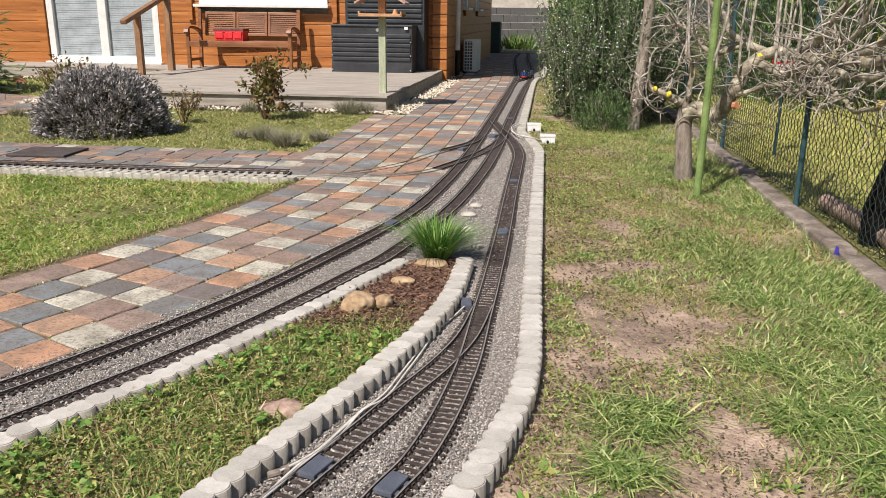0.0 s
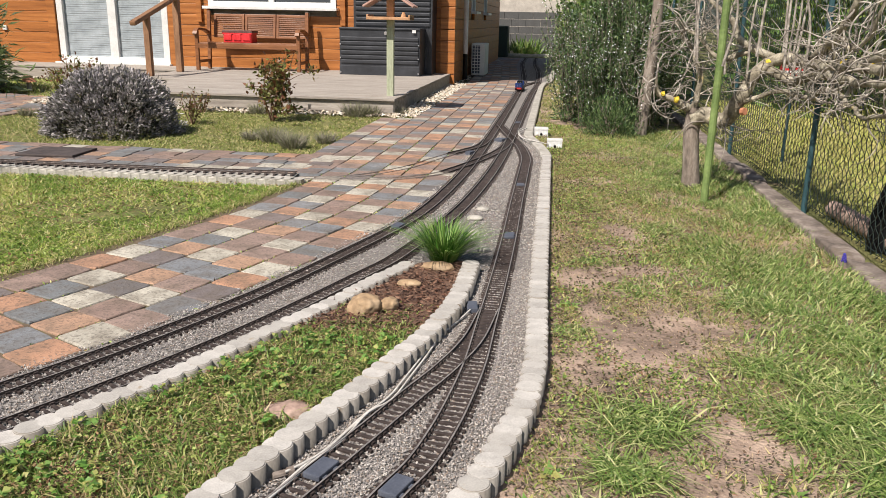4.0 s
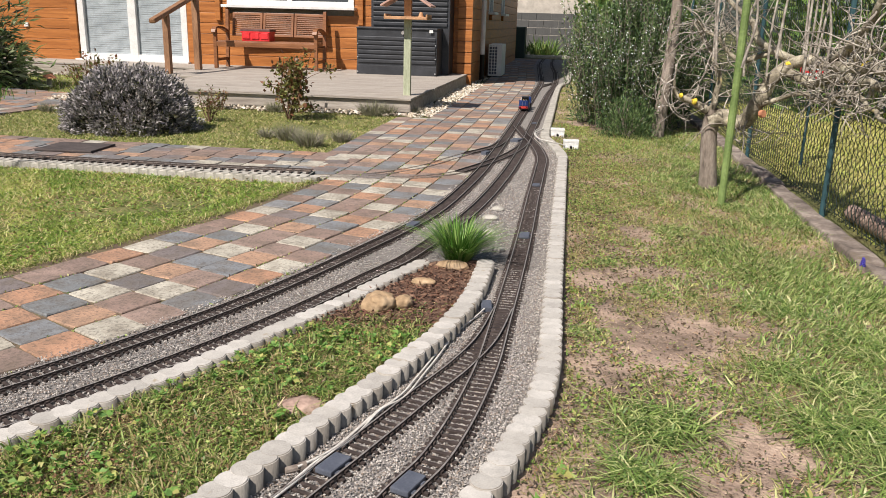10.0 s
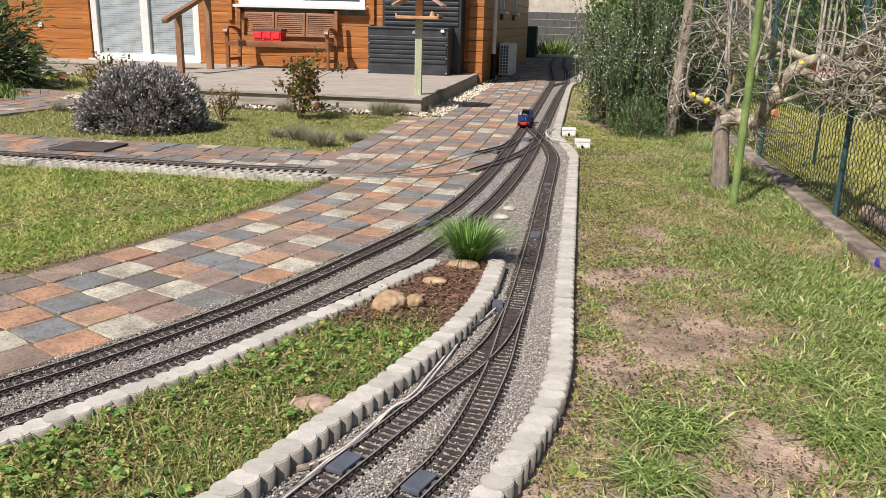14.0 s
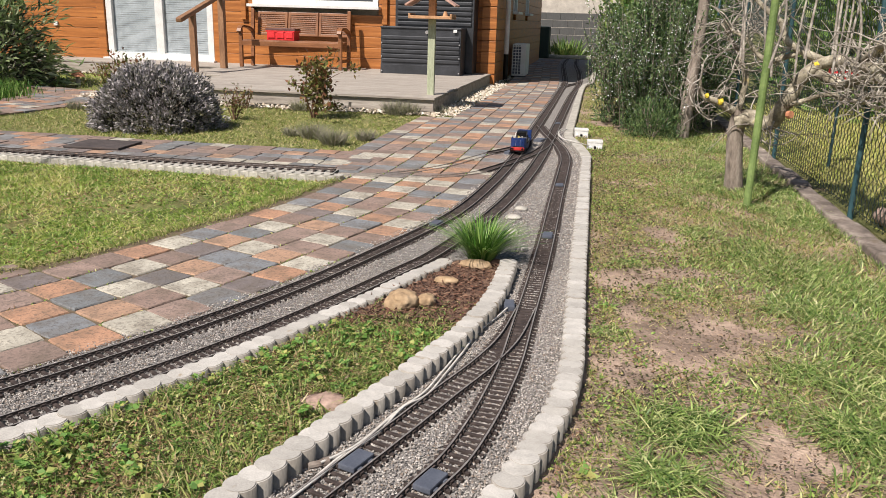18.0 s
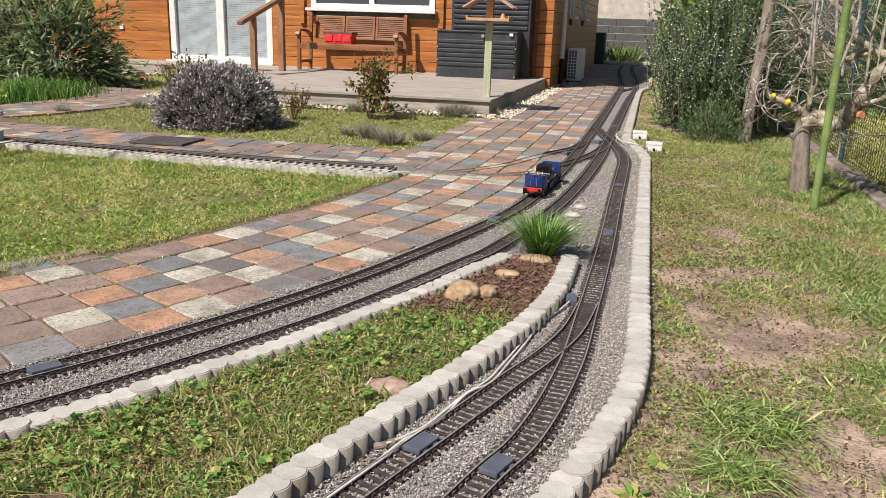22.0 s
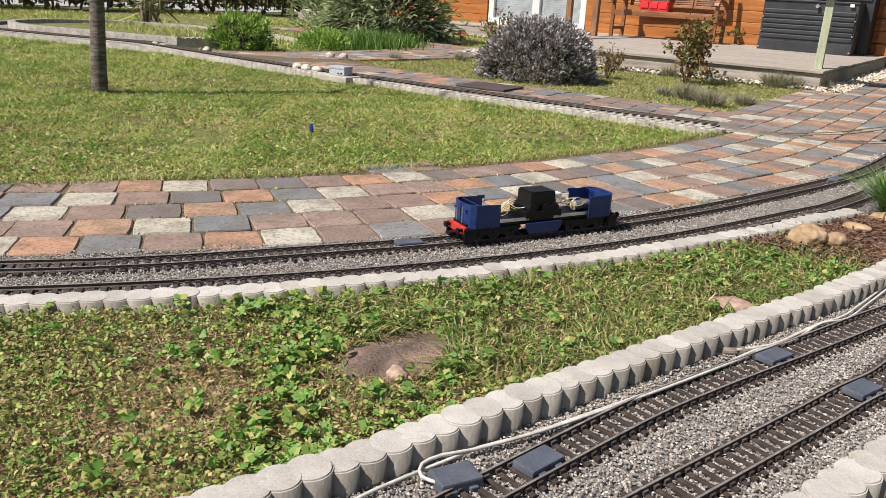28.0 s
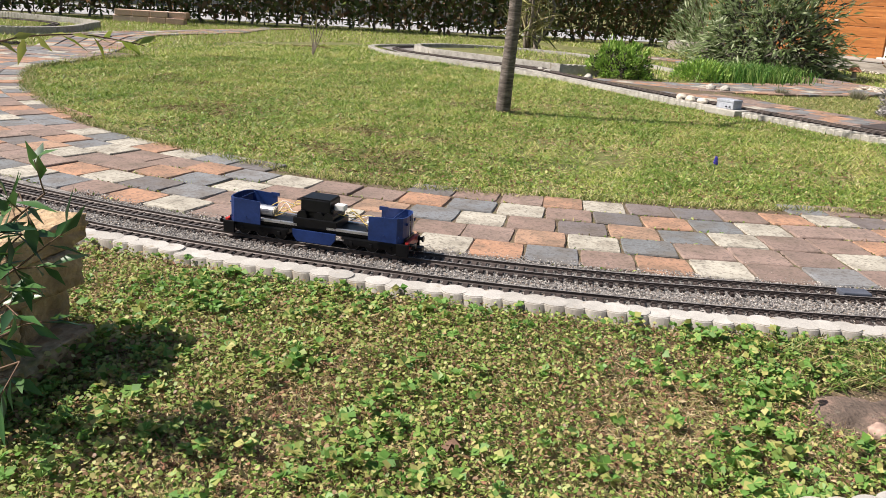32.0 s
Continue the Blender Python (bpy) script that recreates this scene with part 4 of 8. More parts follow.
# bird feeder
feeder = thing("bird_feeder", "wooden bird table with a gable roof on a pale green post", "bird feeder", pose(-1.80, 10.0, 0, 0, 0, 3))
part("post", block(0.085, 0.085, 1.12, (0, 0, -0.02), 0.006), M_PALE_POST, feeder)
part("tray", block(0.52, 0.42, 0.035, (0, 0, 1.10), 0.006), M_FEEDER, feeder)
for x in (-0.25, 0.25):
    part("tray_rim", block(0.02, 0.42, 0.06, (x, 0, 1.10), 0.004), M_FEEDER, feeder)
part("centre_post", block(0.085, 0.10, 0.30, (0, 0, 1.135), 0.006), M_FEEDER, feeder)
for s in (-1, 1):
    part("roof_board", block(0.36, 0.44, 0.022, (s * 0.165, 0, 0), 0.004, pose(0, 0, 1.42, 0, s * 31, 0)), M_FEEDER_ROOF, feeder)
part("food_ball", rod((0.17, -0.1, 1.135), (0.17, -0.1, 1.19), 0.035, 0.015), M_FEEDER, feeder)

# outdoor cooling unit
ac = thing("cooling_unit", "cream outdoor cooling unit with a dark grille", "cooling unit", pose(-1.27, 17.0, 0.03))
part("casing", block(0.28, 0.85, 0.64, (-0.14, 0.43, 0), 0.015), M_AC, ac)
part("grille_back", block(0.17, 0.008, 0.58, (-0.18, 0.002, 0.03)), M_PLATE, ac)
for i in range(10):
    part("grille_bar", block(0.185, 0.014, 0.013, (-0.18, -0.004, 0.03 + i * 0.062), 0.003), M_AC, ac)
for x in (-0.265, -0.205, -0.15, -0.095):
    part("grille_bar", block(0.013, 0.014, 0.60, (x, -0.004, 0.02), 0.003), M_AC, ac)
for y in (0.1, 0.75):
    part("foot", block(0.30, 0.06, 0.03, (-0.14, y, -0.03)), M_BLACK, ac)

# far end of the side yard
part("bin_body", block(0.62, 0.7, 1.0, (-1.75, 27.5, 0), 0.04), M_BIN, tagged(thing("waste_bin", "dark green plastic waste bin by the block wall", "bin")))
wallb = thing("block_wall", "wall of grey concrete blocks, coloured dark as in shade", "wall", kind="structure")
for r in range(6):
    for i in range(9):
        part("concrete_block", block(0.49, 0.24, 0.235, (-3.2 + i * 0.5 + (r % 2) * 0.25, 29.0, r * 0.245), 0.008), M_BLOCKWALL, wallb)
tagged(part("neighbour_wall", block(9, 0.4, 3.2, (-2, 34, 0), 0.02), M_RENDER), "pale rendered wall beyond the yard", "wall", kind="structure")
tagged(part("yard_kerb", block(2.4, 0.15, 0.10, (-0.8, 27.8, 0), 0.02), M_CONCRETE), "low concrete kerb across the yard", "kerb", kind="structure")

# ---- foliage builders ----
LEAF = np.array([(0, 0, 0), (0.5, 0.42, 0.06), (0, 0.5, 0.0), (-0.5, 0.42, 0.06), (0, 1, -0.05)], float)
LEAF_F = np.array([(0, 1, 2), (0, 2, 3), (1, 4, 2), (2, 4, 3)])


def leaf_cloud(name, at, way, length, width, mat, plain=False, rng=None):
    """One mesh of many leaves: at (n, 3) stems, way (n, 3) pointing directions, length and width (n,) or numbers."""
    rng = rng or np.random.default_rng(5)
    n = len(at)
    way = way / (np.linalg.norm(way, axis=1)[:, None] + 1e-9)
    up = rng.normal(size=(n, 3)) * 0.6 + (0, 0, 1)
    side = np.cross(way, up)
    side /= np.linalg.norm(side, axis=1)[:, None] + 1e-9
    nor = np.cross(side, way)
    length, width = np.broadcast_to(length, n)[:, None, None], np.broadcast_to(width, n)[:, None, None]
    v = at[:, None] + LEAF[None, :, :1] * width * side[:, None] + LEAF[None, :, 1:2] * length * way[:, None] + LEAF[None, :, 2:] * length * nor[:, None]
    if plain:
        if plain == "round":
            rim = np.array([(0.12, 0.0, 0), (0.5, 0.35, 0.05), (0.38, 0.8, 0.0), (0, 1, -0.06), (-0.38, 0.8, 0.0), (-0.5, 0.35, 0.05)])
            v = at[:, None] + rim[None, :, :1] * width * side[:, None] + rim[None, :, 1:2] * length * way[:, None] + rim[None, :, 2:] * length * nor[:, None]
            f = np.arange(n)[:, None, None] * 6 + np.array([(0, 1, 2, 5), (5, 2, 3, 4)])[None]
            return np_mesh(name, v.reshape(-1, 3), f.reshape(-1, 4), [mat], smooth=True)
        f = np.arange(n)[:, None, None] * 4 + np.array([(0, 1, 3), (1, 2, 3)])[None]
        return np_mesh(name, v[:, (0, 1, 4, 3)].reshape(-1, 3), f.reshape(-1, 3), [mat])
    f = np.arange(n)[:, None, None] * 5 + LEAF_F[None]
    return np_mesh(name, v.reshape(-1, 3), f.reshape(-1, 3), [mat], smooth=True)


def blades(name, at, height, width, mat, rng, lean=0.5, plain=False, comb=0.0):
    """Grass: each blade a bent tapering strip of three triangles."""
    n = len(at)
    a = rng.uniform(0, 2 * np.pi, n)
    b = rng.uniform(0, 2 * np.pi, n)
    if comb:
        b = 4.0 * wave(at[:, 0], at[:, 1], comb, 5.0) + rng.normal(0, 1.05, n)
    h = np.broadcast_to(height, n) * rng.uniform(0.5, 1.25, n)
    w = np.broadcast_to(width, n) * rng.uniform(0.7, 1.3, n)
    bend = np.broadcast_to(lean, n) * rng.uniform(0.3, 1.7, n)
    side = np.stack([np.cos(a), np.sin(a), 0 * a], -1) * w[:, None] / 2
    out = np.stack([np.cos(b), np.sin(b), 0 * b], -1)
    mid = at + out * (h * bend * 0.35)[:, None] + np.array((0, 0, 1)) * (h * 0.6)[:, None]
    tip = at + out * (h * bend)[:, None] + np.array((0, 0, 1)) * (h * (1.0 - 0.35 * np.minimum(bend, 1.6)))[:, None]
    if plain:
        f = np.arange(n)[:, None] * 3 + np.arange(3)[None]
        return np_mesh(name, np.stack([at - side, at + side, tip], 1).reshape(-1, 3), f, [mat])
    v = np.stack([at - side, at + side, mid + side * 0.75, mid - side * 0.75, tip], 1)
    f = np.arange(n)[:, None, None] * 5 + np.array([(0, 1, 2), (0, 2, 3), (3, 2, 4)])[None]
    return np_mesh(name, v.reshape(-1, 3), f.reshape(-1, 3), [mat])


def stones(name, at, size, mat, rng, flat=0.7):
    """Small angular stones bedded in the ground, four triangles each."""
    n = len(at)
    base = np.array([(1, 0, 0), (0, 1, 0), (-1, 0, 0), (0, -1, 0), (0, 0, 1)], float) + (0, 0, -0.15)
    s = np.broadcast_to(size, n)[:, None, None] * rng.uniform(0.65, 1.25, (n, 5, 1))
    a = rng.uniform(0, 6.28, n)
    tip = rng.normal(size=(n, 3)) * 0.35 + (0, 0, 1)
    tip /= np.linalg.norm(tip, axis=1)[:, None]
    u = np.stack([np.cos(a), np.sin(a), 0 * a], -1)
    u -= tip * (u * tip).sum(1)[:, None]
    u /= np.linalg.norm(u, axis=1)[:, None]
    w = np.cross(tip, u)
    v = at[:, None] + s * (base[None, :, :1] * u[:, None] + base[None, :, 1:2] * w[:, None] * 0.8 + base[None, :, 2:] * tip[:, None] * flat)
    tri = np.array([(0, 1, 4), (1, 2, 4), (2, 3, 4), (3, 0, 4)])
    f = np.arange(n)[:, None, None] * 5 + tri[None]
    return np_mesh(name, v.reshape(-1, 3), f.reshape(-1, 3), [mat])


def tube(points, radii, sides=7):
    """Vertices and quads of a bent tapering branch."""
    p = np.asarray(points, float)
    r = np.interp(np.linspace(0, 1, len(p)), np.linspace(0, 1, len(radii)), radii)
    t = np.gradient(p, axis=0)
    t /= np.linalg.norm(t, axis=1)[:, None] + 1e-9
    ref = np.array((0.31, 0.2, 0.93)) if abs(t[0][2]) < 0.8 else np.array((1.0, 0.1, 0.0))
    u = np.cross(t, ref)
    u /= np.linalg.norm(u, axis=1)[:, None] + 1e-9
    w = np.cross(t, u)
    a = np.linspace(0, 2 * np.pi, sides, endpoint=False)
    v = p[:, None] + r[:, None, None] * (np.cos(a)[None, :, None] * u[:, None] + np.sin(a)[None, :, None] * w[:, None])
    i, j = np.meshgrid(np.arange(len(p) - 1), np.arange(sides), indexing="ij")
    j2 = (j + 1) % sides
    f = np.stack([i * sides + j, i * sides + j2, (i + 1) * sides + j2, (i + 1) * sides + j], -1).reshape(-1, 4)
    return v.reshape(-1, 3), f


def tubes(name, list_of, mat, sides=7, smooth=True):
    vs, fs, n = [], [], 0
    for points, radii in list_of:
        v, f = tube(points, radii, sides)
        vs.append(v)
        fs.append(f + n)
        n += len(v)
    return np_mesh(name, np.vstack(vs), np.vstack(fs), [mat], smooth=smooth)


# ---- the locomotive: bare chassis with two open cabs ----
M_BEIGE = material("can_cap", [(0.42, 0.36, 0.26), (0.52, 0.46, 0.35)], 20, 0.5, 0.1, 120)


def build_loco():
    loco = thing("model_locomotive", "blue model locomotive with open cabs and bare wiring on the track", "model train")
    L, W = 0.66, 0.125
    # frame
    part("frame", block(L - 0.05, 0.085, 0.020, (0, 0, 0.040), 0.003), M_BLACK, loco)
    for s in (-1, 1):
        for x in (-0.115, 0.135):
            part("strip", block(0.15, 0.010, 0.009, (x, s * 0.047, 0.056), 0.001), M_SILVER, loco, "bright metal strip")
    for x in (-0.19, 0.19):
        bogie = part("bogie", block(0.185, 0.10, 0.024, (x, 0, 0.016), 0.004), M_BLACK, loco)
        for s in (-1, 1):
            part("side_frame", block(0.20, 0.006, 0.012, (x, s * 0.046, 0.030), 0.002), M_BLACK, bogie)
            for dx in (-0.065, 0, 0.065):
                part("axle_box", block(0.012, 0.008, 0.014, (x + dx, s * 0.049, 0.015), 0.002), M_BLACK, bogie)
                bm = rod((x + dx, s * 0.031, 0.021), (x + dx, s * 0.038, 0.021), 0.021, sides=20)
                rod((x + dx, s * 0.027, 0.021), (x + dx, s * 0.031, 0.021), 0.0235, sides=20, bm=bm)
                wheel = part("wheel", bm, M_BLACK, bogie, "black spoked wheel with a bright tyre")
                ring = [(x + dx + 0.0222 * math.cos(q), s * 0.0385, 0.021 + 0.0222 * math.sin(q)) for q in np.linspace(0, 2 * np.pi, 25)]
                v, f = tube(ring, [0.0011], 4)
                part("tyre", np_mesh("tyre", v, f, [M_STEEL], smooth=True), None, wheel, "thin bright steel tyre")
    # cabs: a rounded end and two sides, open on top
    for s in (-1, 1):
        half = W / 2
        x_in, x_out = s * 0.185, s * 0.300
        z0, z1, zc = 0.046, 0.126, 0.126
        plan = [(x_in, -half), (x_out - s * 0.022, -half), (x_out - s * 0.006, -half + 0.012), (x_out, -half + 0.032), (x_out + s * 0.002, 0)]
        plan = plan + [(x, -y) for x, y in plan[-2::-1]]
        bm = bmesh.new()
        rings = []
        for inset, zs in ((0, z0), (0, None), (0.0035, None), (0.0035, z0)):
            ring = []
            for x, y in plan:
                px = x - s * inset * (1 if abs(x) > 0.27 else 0)
                py = y - math.copysign(inset, y) if abs(y) > 0.035 else y
                top = zc if abs(x) > 0.2 else z1 - 0.004
                ring.append(bm.verts.new((px, py, zs if zs is not None else top)))
            rings.append(ring)
        for ra, rb in zip(rings, rings[1:] + rings[:1]):
            for i in range(len(plan) - 1):
                bm.faces.new((ra[i], ra[i + 1], rb[i + 1], rb[i]))
        for i in (0, len(plan) - 1):
            bm.faces.new([r[i] for r in rings])
        cab = part("cab", bm, M_BLUE, loco, "glossy dark blue open cab shell")
        part("step_side", block(0.03, 0.004, 0.012, (s * 0.192, -half + 0.003, z1 - 0.012)), M_BLUE, cab)
        for y in (-0.045, 0.045):
            lamp = rod((x_out - s * 0.002, y * 0.75, 0.104), (x_out + s * 0.006, y * 0.75, 0.104), 0.0042, sides=12)
            part("lamp", lamp, M_BLUE, cab, "small blue lamp housing")
        part("door_line", block(0.003, 0.0016, 0.07, (x_out + s * 0.0025, 0.0, 0.055)), M_BLACK, cab)
        for y in (-0.018, 0.018):
            part("grab_rail", rod((x_out + s * 0.006, y, 0.06), (x_out + s * 0.006, y, 0.112), 0.0012, sides=6), M_SILVER, cab)
        beam = part("buffer_beam", block(0.012, 0.108, 0.026, (s * 0.309, 0, 0.026), 0.002), M_BEAM, loco, "red buffer beam")
        for y in (-0.042, 0.042):
            part("buffer", rod((s * 0.317, y, 0.041), (s * 0.332, y, 0.041), 0.006, sides=10, bm=rod((s * 0.332, y, 0.041), (s * 0.336, y, 0.041), 0.010, sides=12)), M_BLACK, beam)
        part("coupler", block(0.035, 0.03, 0.012, (s * 0.33, 0, 0.016), 0.003), M_BLACK, beam)
        part("hose", rod((s * 0.320, 0.022, 0.032), (s * 0.327, 0.026, 0.006), 0.003, sides=6), M_BLACK, beam)
        part("plough", block(0.012, 0.112, 0.016, (s * 0.300, 0, 0.012), 0.002), M_BLACK, loco)
        for y in (-1, 1):
            part("corner_step", block(0.040, 0.009, 0.040, (s * 0.298, y * 0.059, 0.006), 0.002), M_BLACK, loco)
    # tank skirt and the motor block amidships
    for y in (-1, 1):
        bm = bmesh.new()
        shape = [(-0.075, 0.046), (0.075, 0.046), (0.072, 0.026), (0.058, 0.008), (-0.058, 0.008), (-0.072, 0.026)]
        a = [bm.verts.new((x, y * 0.052, z)) for x, z in shape]
        b = [bm.verts.new((x, y * 0.058, z)) for x, z in shape]
        bm.faces.new(a)
        bm.faces.new(b)
        for i in range(6):
            bm.faces.new((a[i], a[(i + 1) % 6], b[(i + 1) % 6], b[i]))
        part("skirt", bm, M_BLUE, loco, "dark blue tank skirt")
    part("tray", block(0.150, 0.104, 0.030, (0, 0, 0.056), 0.003), M_BLACK, loco)
    part("motor_block", block(0.090, 0.075, 0.045, (-0.012, 0, 0.074), 0.004), M_BLACK, loco)
    part("control_box", block(0.100, 0.085, 0.042, (0.002, 0, 0.104), 0.003), M_BLACK, loco)
    part("control_lid", block(0.094, 0.079, 0.004, (0.002, 0, 0.146), 0.001), M_BLACK, loco)
    for x in (-0.045, -0.012, 0.045):
        part("gear_drum", rod((x, -0.05, 0.092), (x, 0.05, 0.092), 0.017, sides=16), M_BLACK, loco)
    for s in (-1, 1):
        can = part("motor_can", rod((s * 0.165, 0, 0.078), (s * 0.225, 0, 0.080), 0.018, sides=18), M_SILVER, loco, "silver round motor can")
        part("can_end", rod((s * 0.160, 0, 0.078), (s * 0.165, 0, 0.078), 0.017, sides=18, bm=rod((s * 0.153, 0, 0.078), (s * 0.160, 0, 0.078), 0.006, sides=12)), M_BEIGE, can, "pale plastic end cap")
        part("rib", block(0.002, 0.126, 0.004, (s * 0.262, 0, 0.120)), M_BLUE, loco)
        for y in (-1, 1):
            for x in (0.235, 0.285):
                part("rivet", rod((s * x, y * 0.0625, 0.066), (s * x, y * 0.0645, 0.066), 0.003, sides=8), M_BLUE, loco)
    part("connector", block(0.035, 0.028, 0.020, (-0.072, 0.01, 0.115), 0.004), M_WIREW, loco)
    rng = np.random.default_rng(11)
    for k in range(12):
        x0, x1 = rng.uniform(-0.10, -0.05), rng.uniform(-0.23, -0.17)
        if k % 2:
            x0, x1 = rng.uniform(0.05, 0.10), rng.uniform(0.15, 0.22)
        y0, y1 = rng.uniform(-0.03, 0.03, 2)
        line = spline([(x0, y0, 0.10 + rng.uniform(-0.01, 0.02)), ((x0 * 2 + x1) / 3, (y0 + y1) / 2 + rng.uniform(-0.02, 0.02), rng.uniform(0.085, 0.125)),
                       ((x0 + 2 * x1) / 3, y1, rng.uniform(0.075, 0.115)), (x1, y1, rng.uniform(0.065, 0.10))], 0.012)
        v, f = tube(line, [0.0013], 5)
        part("wire", np_mesh("wire", v, f, [M_WIREY if k % 3 else M_WIREW], smooth=True), None, loco)
    for x in (-0.02, 0.03):
        v, f = tube(spline([(x, -0.045, 0.142), (x + 0.006, -0.056, 0.125), (x + 0.012, -0.056, 0.10), (x + 0.03, -0.05, 0.07)], 0.01), [0.0015], 5)
        part("wire", np_mesh("wire", v, f, [M_WIREW], smooth=True), None, loco)
    return loco


LOCO = build_loco()

# ---- edgings and loops round the far lawn ----
def kerb(name, points, top, label, width=0.09, z0=-0.06, ribs=True):
    """A concrete edging of rounds, joined, for the far borders."""
    line = spline(points, 0.1)
    ob = thing(name, label, "edging", kind="structure")
    v, f = sweep(line, [(-width / 2, z0), (width / 2, z0), (width / 2, top - 0.008), (width / 2 - 0.01, top), (-width / 2 + 0.01, top), (-width / 2, top - 0.008)])
    part("kerb_core", np_mesh("kerb_core", v, f, [M_CONCRETE]), None, ob)
    if ribs:
        at, head = even(line, 0.07)
        n, k = len(at), 8
        a = np.linspace(0, 2 * np.pi, k, endpoint=False)
        ring = np.c_[np.cos(a), np.sin(a)] * (width / 2 + 0.004)
        zs = np.array([z0, top + 0.003])
        v = np.concatenate([np.concatenate([at[:, None] + ring[None], np.full((n, k, 1), z)], 2) for z in zs], 1).reshape(-1, 3)
        j = np.arange(k)
        side = np.stack([j, (j + 1) % k, (j + 1) % k + k, j + k], -1)
        cap = np.array([(8, 9, 10, 11), (8, 11, 12, 15), (12, 13, 14, 15)])
        f = (np.arange(n)[:, None, None] * 2 * k + np.vstack([side, cap])[None]).reshape(-1, 4)
        tagged(part("scalloping", np_mesh("scalloping", v, f, [M_CONCRETE]), None, ob), kind="stuff")
    return ob


kerb("edging_lawn", [(-1.50, 5.39), (-2.2, 5.375), (-3.2, 5.365), (-4.4, 5.37), (-5.4, 5.41), (-6.4, 5.46), (-7.4, 5.52), (-8.4, 5.46), (-9.4, 5.22), (-10.5, 5.0), (-11.5, 5.15), (-12.0, 5.6),
                     (-12.3, 6.6), (-12.2, 8.0), (-11.2, 8.6), (-9.6, 8.75), (-8.4, 8.4)], 0.034, "pale scalloped concrete edging round the lawn")
kerb("edging_island", [(-8.1, 6.1), (-8.5, 5.98), (-9.3, 5.75), (-10.3, 5.5), (-11.1, 5.75), (-11.4, 6.5), (-11.0, 7.4), (-9.8, 7.9), (-8.6, 7.6), (-8.0, 7.0), (-7.95, 6.5), (-8.1, 6.1)], 0.11, "pale scalloped edging of the raised island bed")
kerb("edging_loop", [(-18, -0.2), (-16.5, 1.0), (-15.2, 1.75), (-14.2, 1.5), (-13.2, 1.1), (-12.7, 0.4), (-13.2, -0.6)], 0.09, "pale concrete edging of the far track loop")
sheet("island_lawn", np.array([(-8.2, 6.1), (-9.3, 5.8), (-10.3, 5.55), (-11.1, 5.8)]), np.array([(-8.1, 7.0), (-8.7, 7.55), (-9.8, 7.85), (-11.0, 7.3)]), 0.075, 8, M_LAWN, "low lawn of the raised island bed", 0.01, "lawn")
sheet("ballast_loop", np.array([(-8.2, 5.62), (-9.4, 5.35), (-10.5, 5.12), (-11.5, 5.3), (-12.1, 6.6)]), np.array([(-8.2, 6.0), (-9.3, 5.72), (-10.4, 5.45), (-11.2, 5.7), (-11.45, 6.6)]), 0.03, 5, M_BALLAST, "grey gravel inside the far loop", 0.003, "gravel")
track(spline([(-8.2, 5.95), (-9.4, 5.55), (-10.4, 5.28), (-11.3, 5.5), (-11.75, 6.6), (-11.6, 8.0)]), "dark model track inside the far loop", -50, -40, 0.03)
track(spline([(-15.8, 0.2), (-14.8, 1.0), (-14.0, 1.0), (-13.2, 0.6), (-13.3, -0.4)]), "dark model track of the distant loop", -50, -40, 0.05)
track(spline([(-7.4, 5.72), (-8.0, 5.95), (-8.4, 6.4), (-8.3, 7.0), (-7.8, 7.4)]), "dark curved model track beside the shrub", -50, -40, 0.012)

# ---- gravel ----
def scatter_between(a, b, n, rng, y_range=None):
    s = lengths(a)
    u = rng.uniform(0, 1, n)
    pa = np.c_[np.interp(u * s[-1], s, a[:, 0]), np.interp(u * s[-1], s, a[:, 1])]
    sb = lengths(b)
    pb = np.c_[np.interp(u * sb[-1], sb, b[:, 0]), np.interp(u * sb[-1], sb, b[:, 1])]
    w = rng.uniform(0, 1, n)[:, None]
    return pa * (1 - w) + pb * w


def near_line(p, line, d):
    """Which points lie within d of a line."""
    out = np.zeros(len(p), bool)
    lo, hi = p.min(0) - d, p.max(0) + d
    line = line[((line > lo) & (line < hi)).all(1)]
    for i in range(0, len(line), 2):
        out |= ((p - line[i]) ** 2).sum(1) < d * d
    return out


rg = np.random.default_rng(31)
spread = [scatter_between(P2[P2[:, 1] > 0.3], P3[(P3[:, 1] < 3.7) & (P3[:, 1] > 0.3)], 62000, rg)]
c0, c1 = [np.argmin(((line - np.array([-3.3, -0.2])) ** 2).sum(1)) for line in (PATH_OUT, P1)]
spread.append(scatter_between(PATH_OUT[c0:cut + 1], P1[c1:], 60000, rg))
near_straight = straight_right[straight_right[:, 1] < 8.5]
spread.append(scatter_between(PATH_OUT[cut:][PATH_OUT[cut:, 1] < 8.5], near_straight, 30000, rg))
gp = np.vstack(spread)


def along(p, line):
    """Distance along a line and off it, of each point."""
    best, far = np.zeros(len(p)), np.full(len(p), 9.0)
    s = lengths(line)
    for k in range(len(line) - 1):
        d = line[k + 1] - line[k]
        n = np.hypot(*d)
        t = ((p - line[k]) @ d) / (n * n)
        ok = (t > -0.05) & (t < 1.05)
        off = np.where(ok, np.abs((p[:, 1] - line[k, 1]) * d[0] - (p[:, 0] - line[k, 0]) * d[1]) / n, 9.0)
        near = off < far
        best[near], far[near] = s[k] + t[near] * n, off[near]
    return best, far


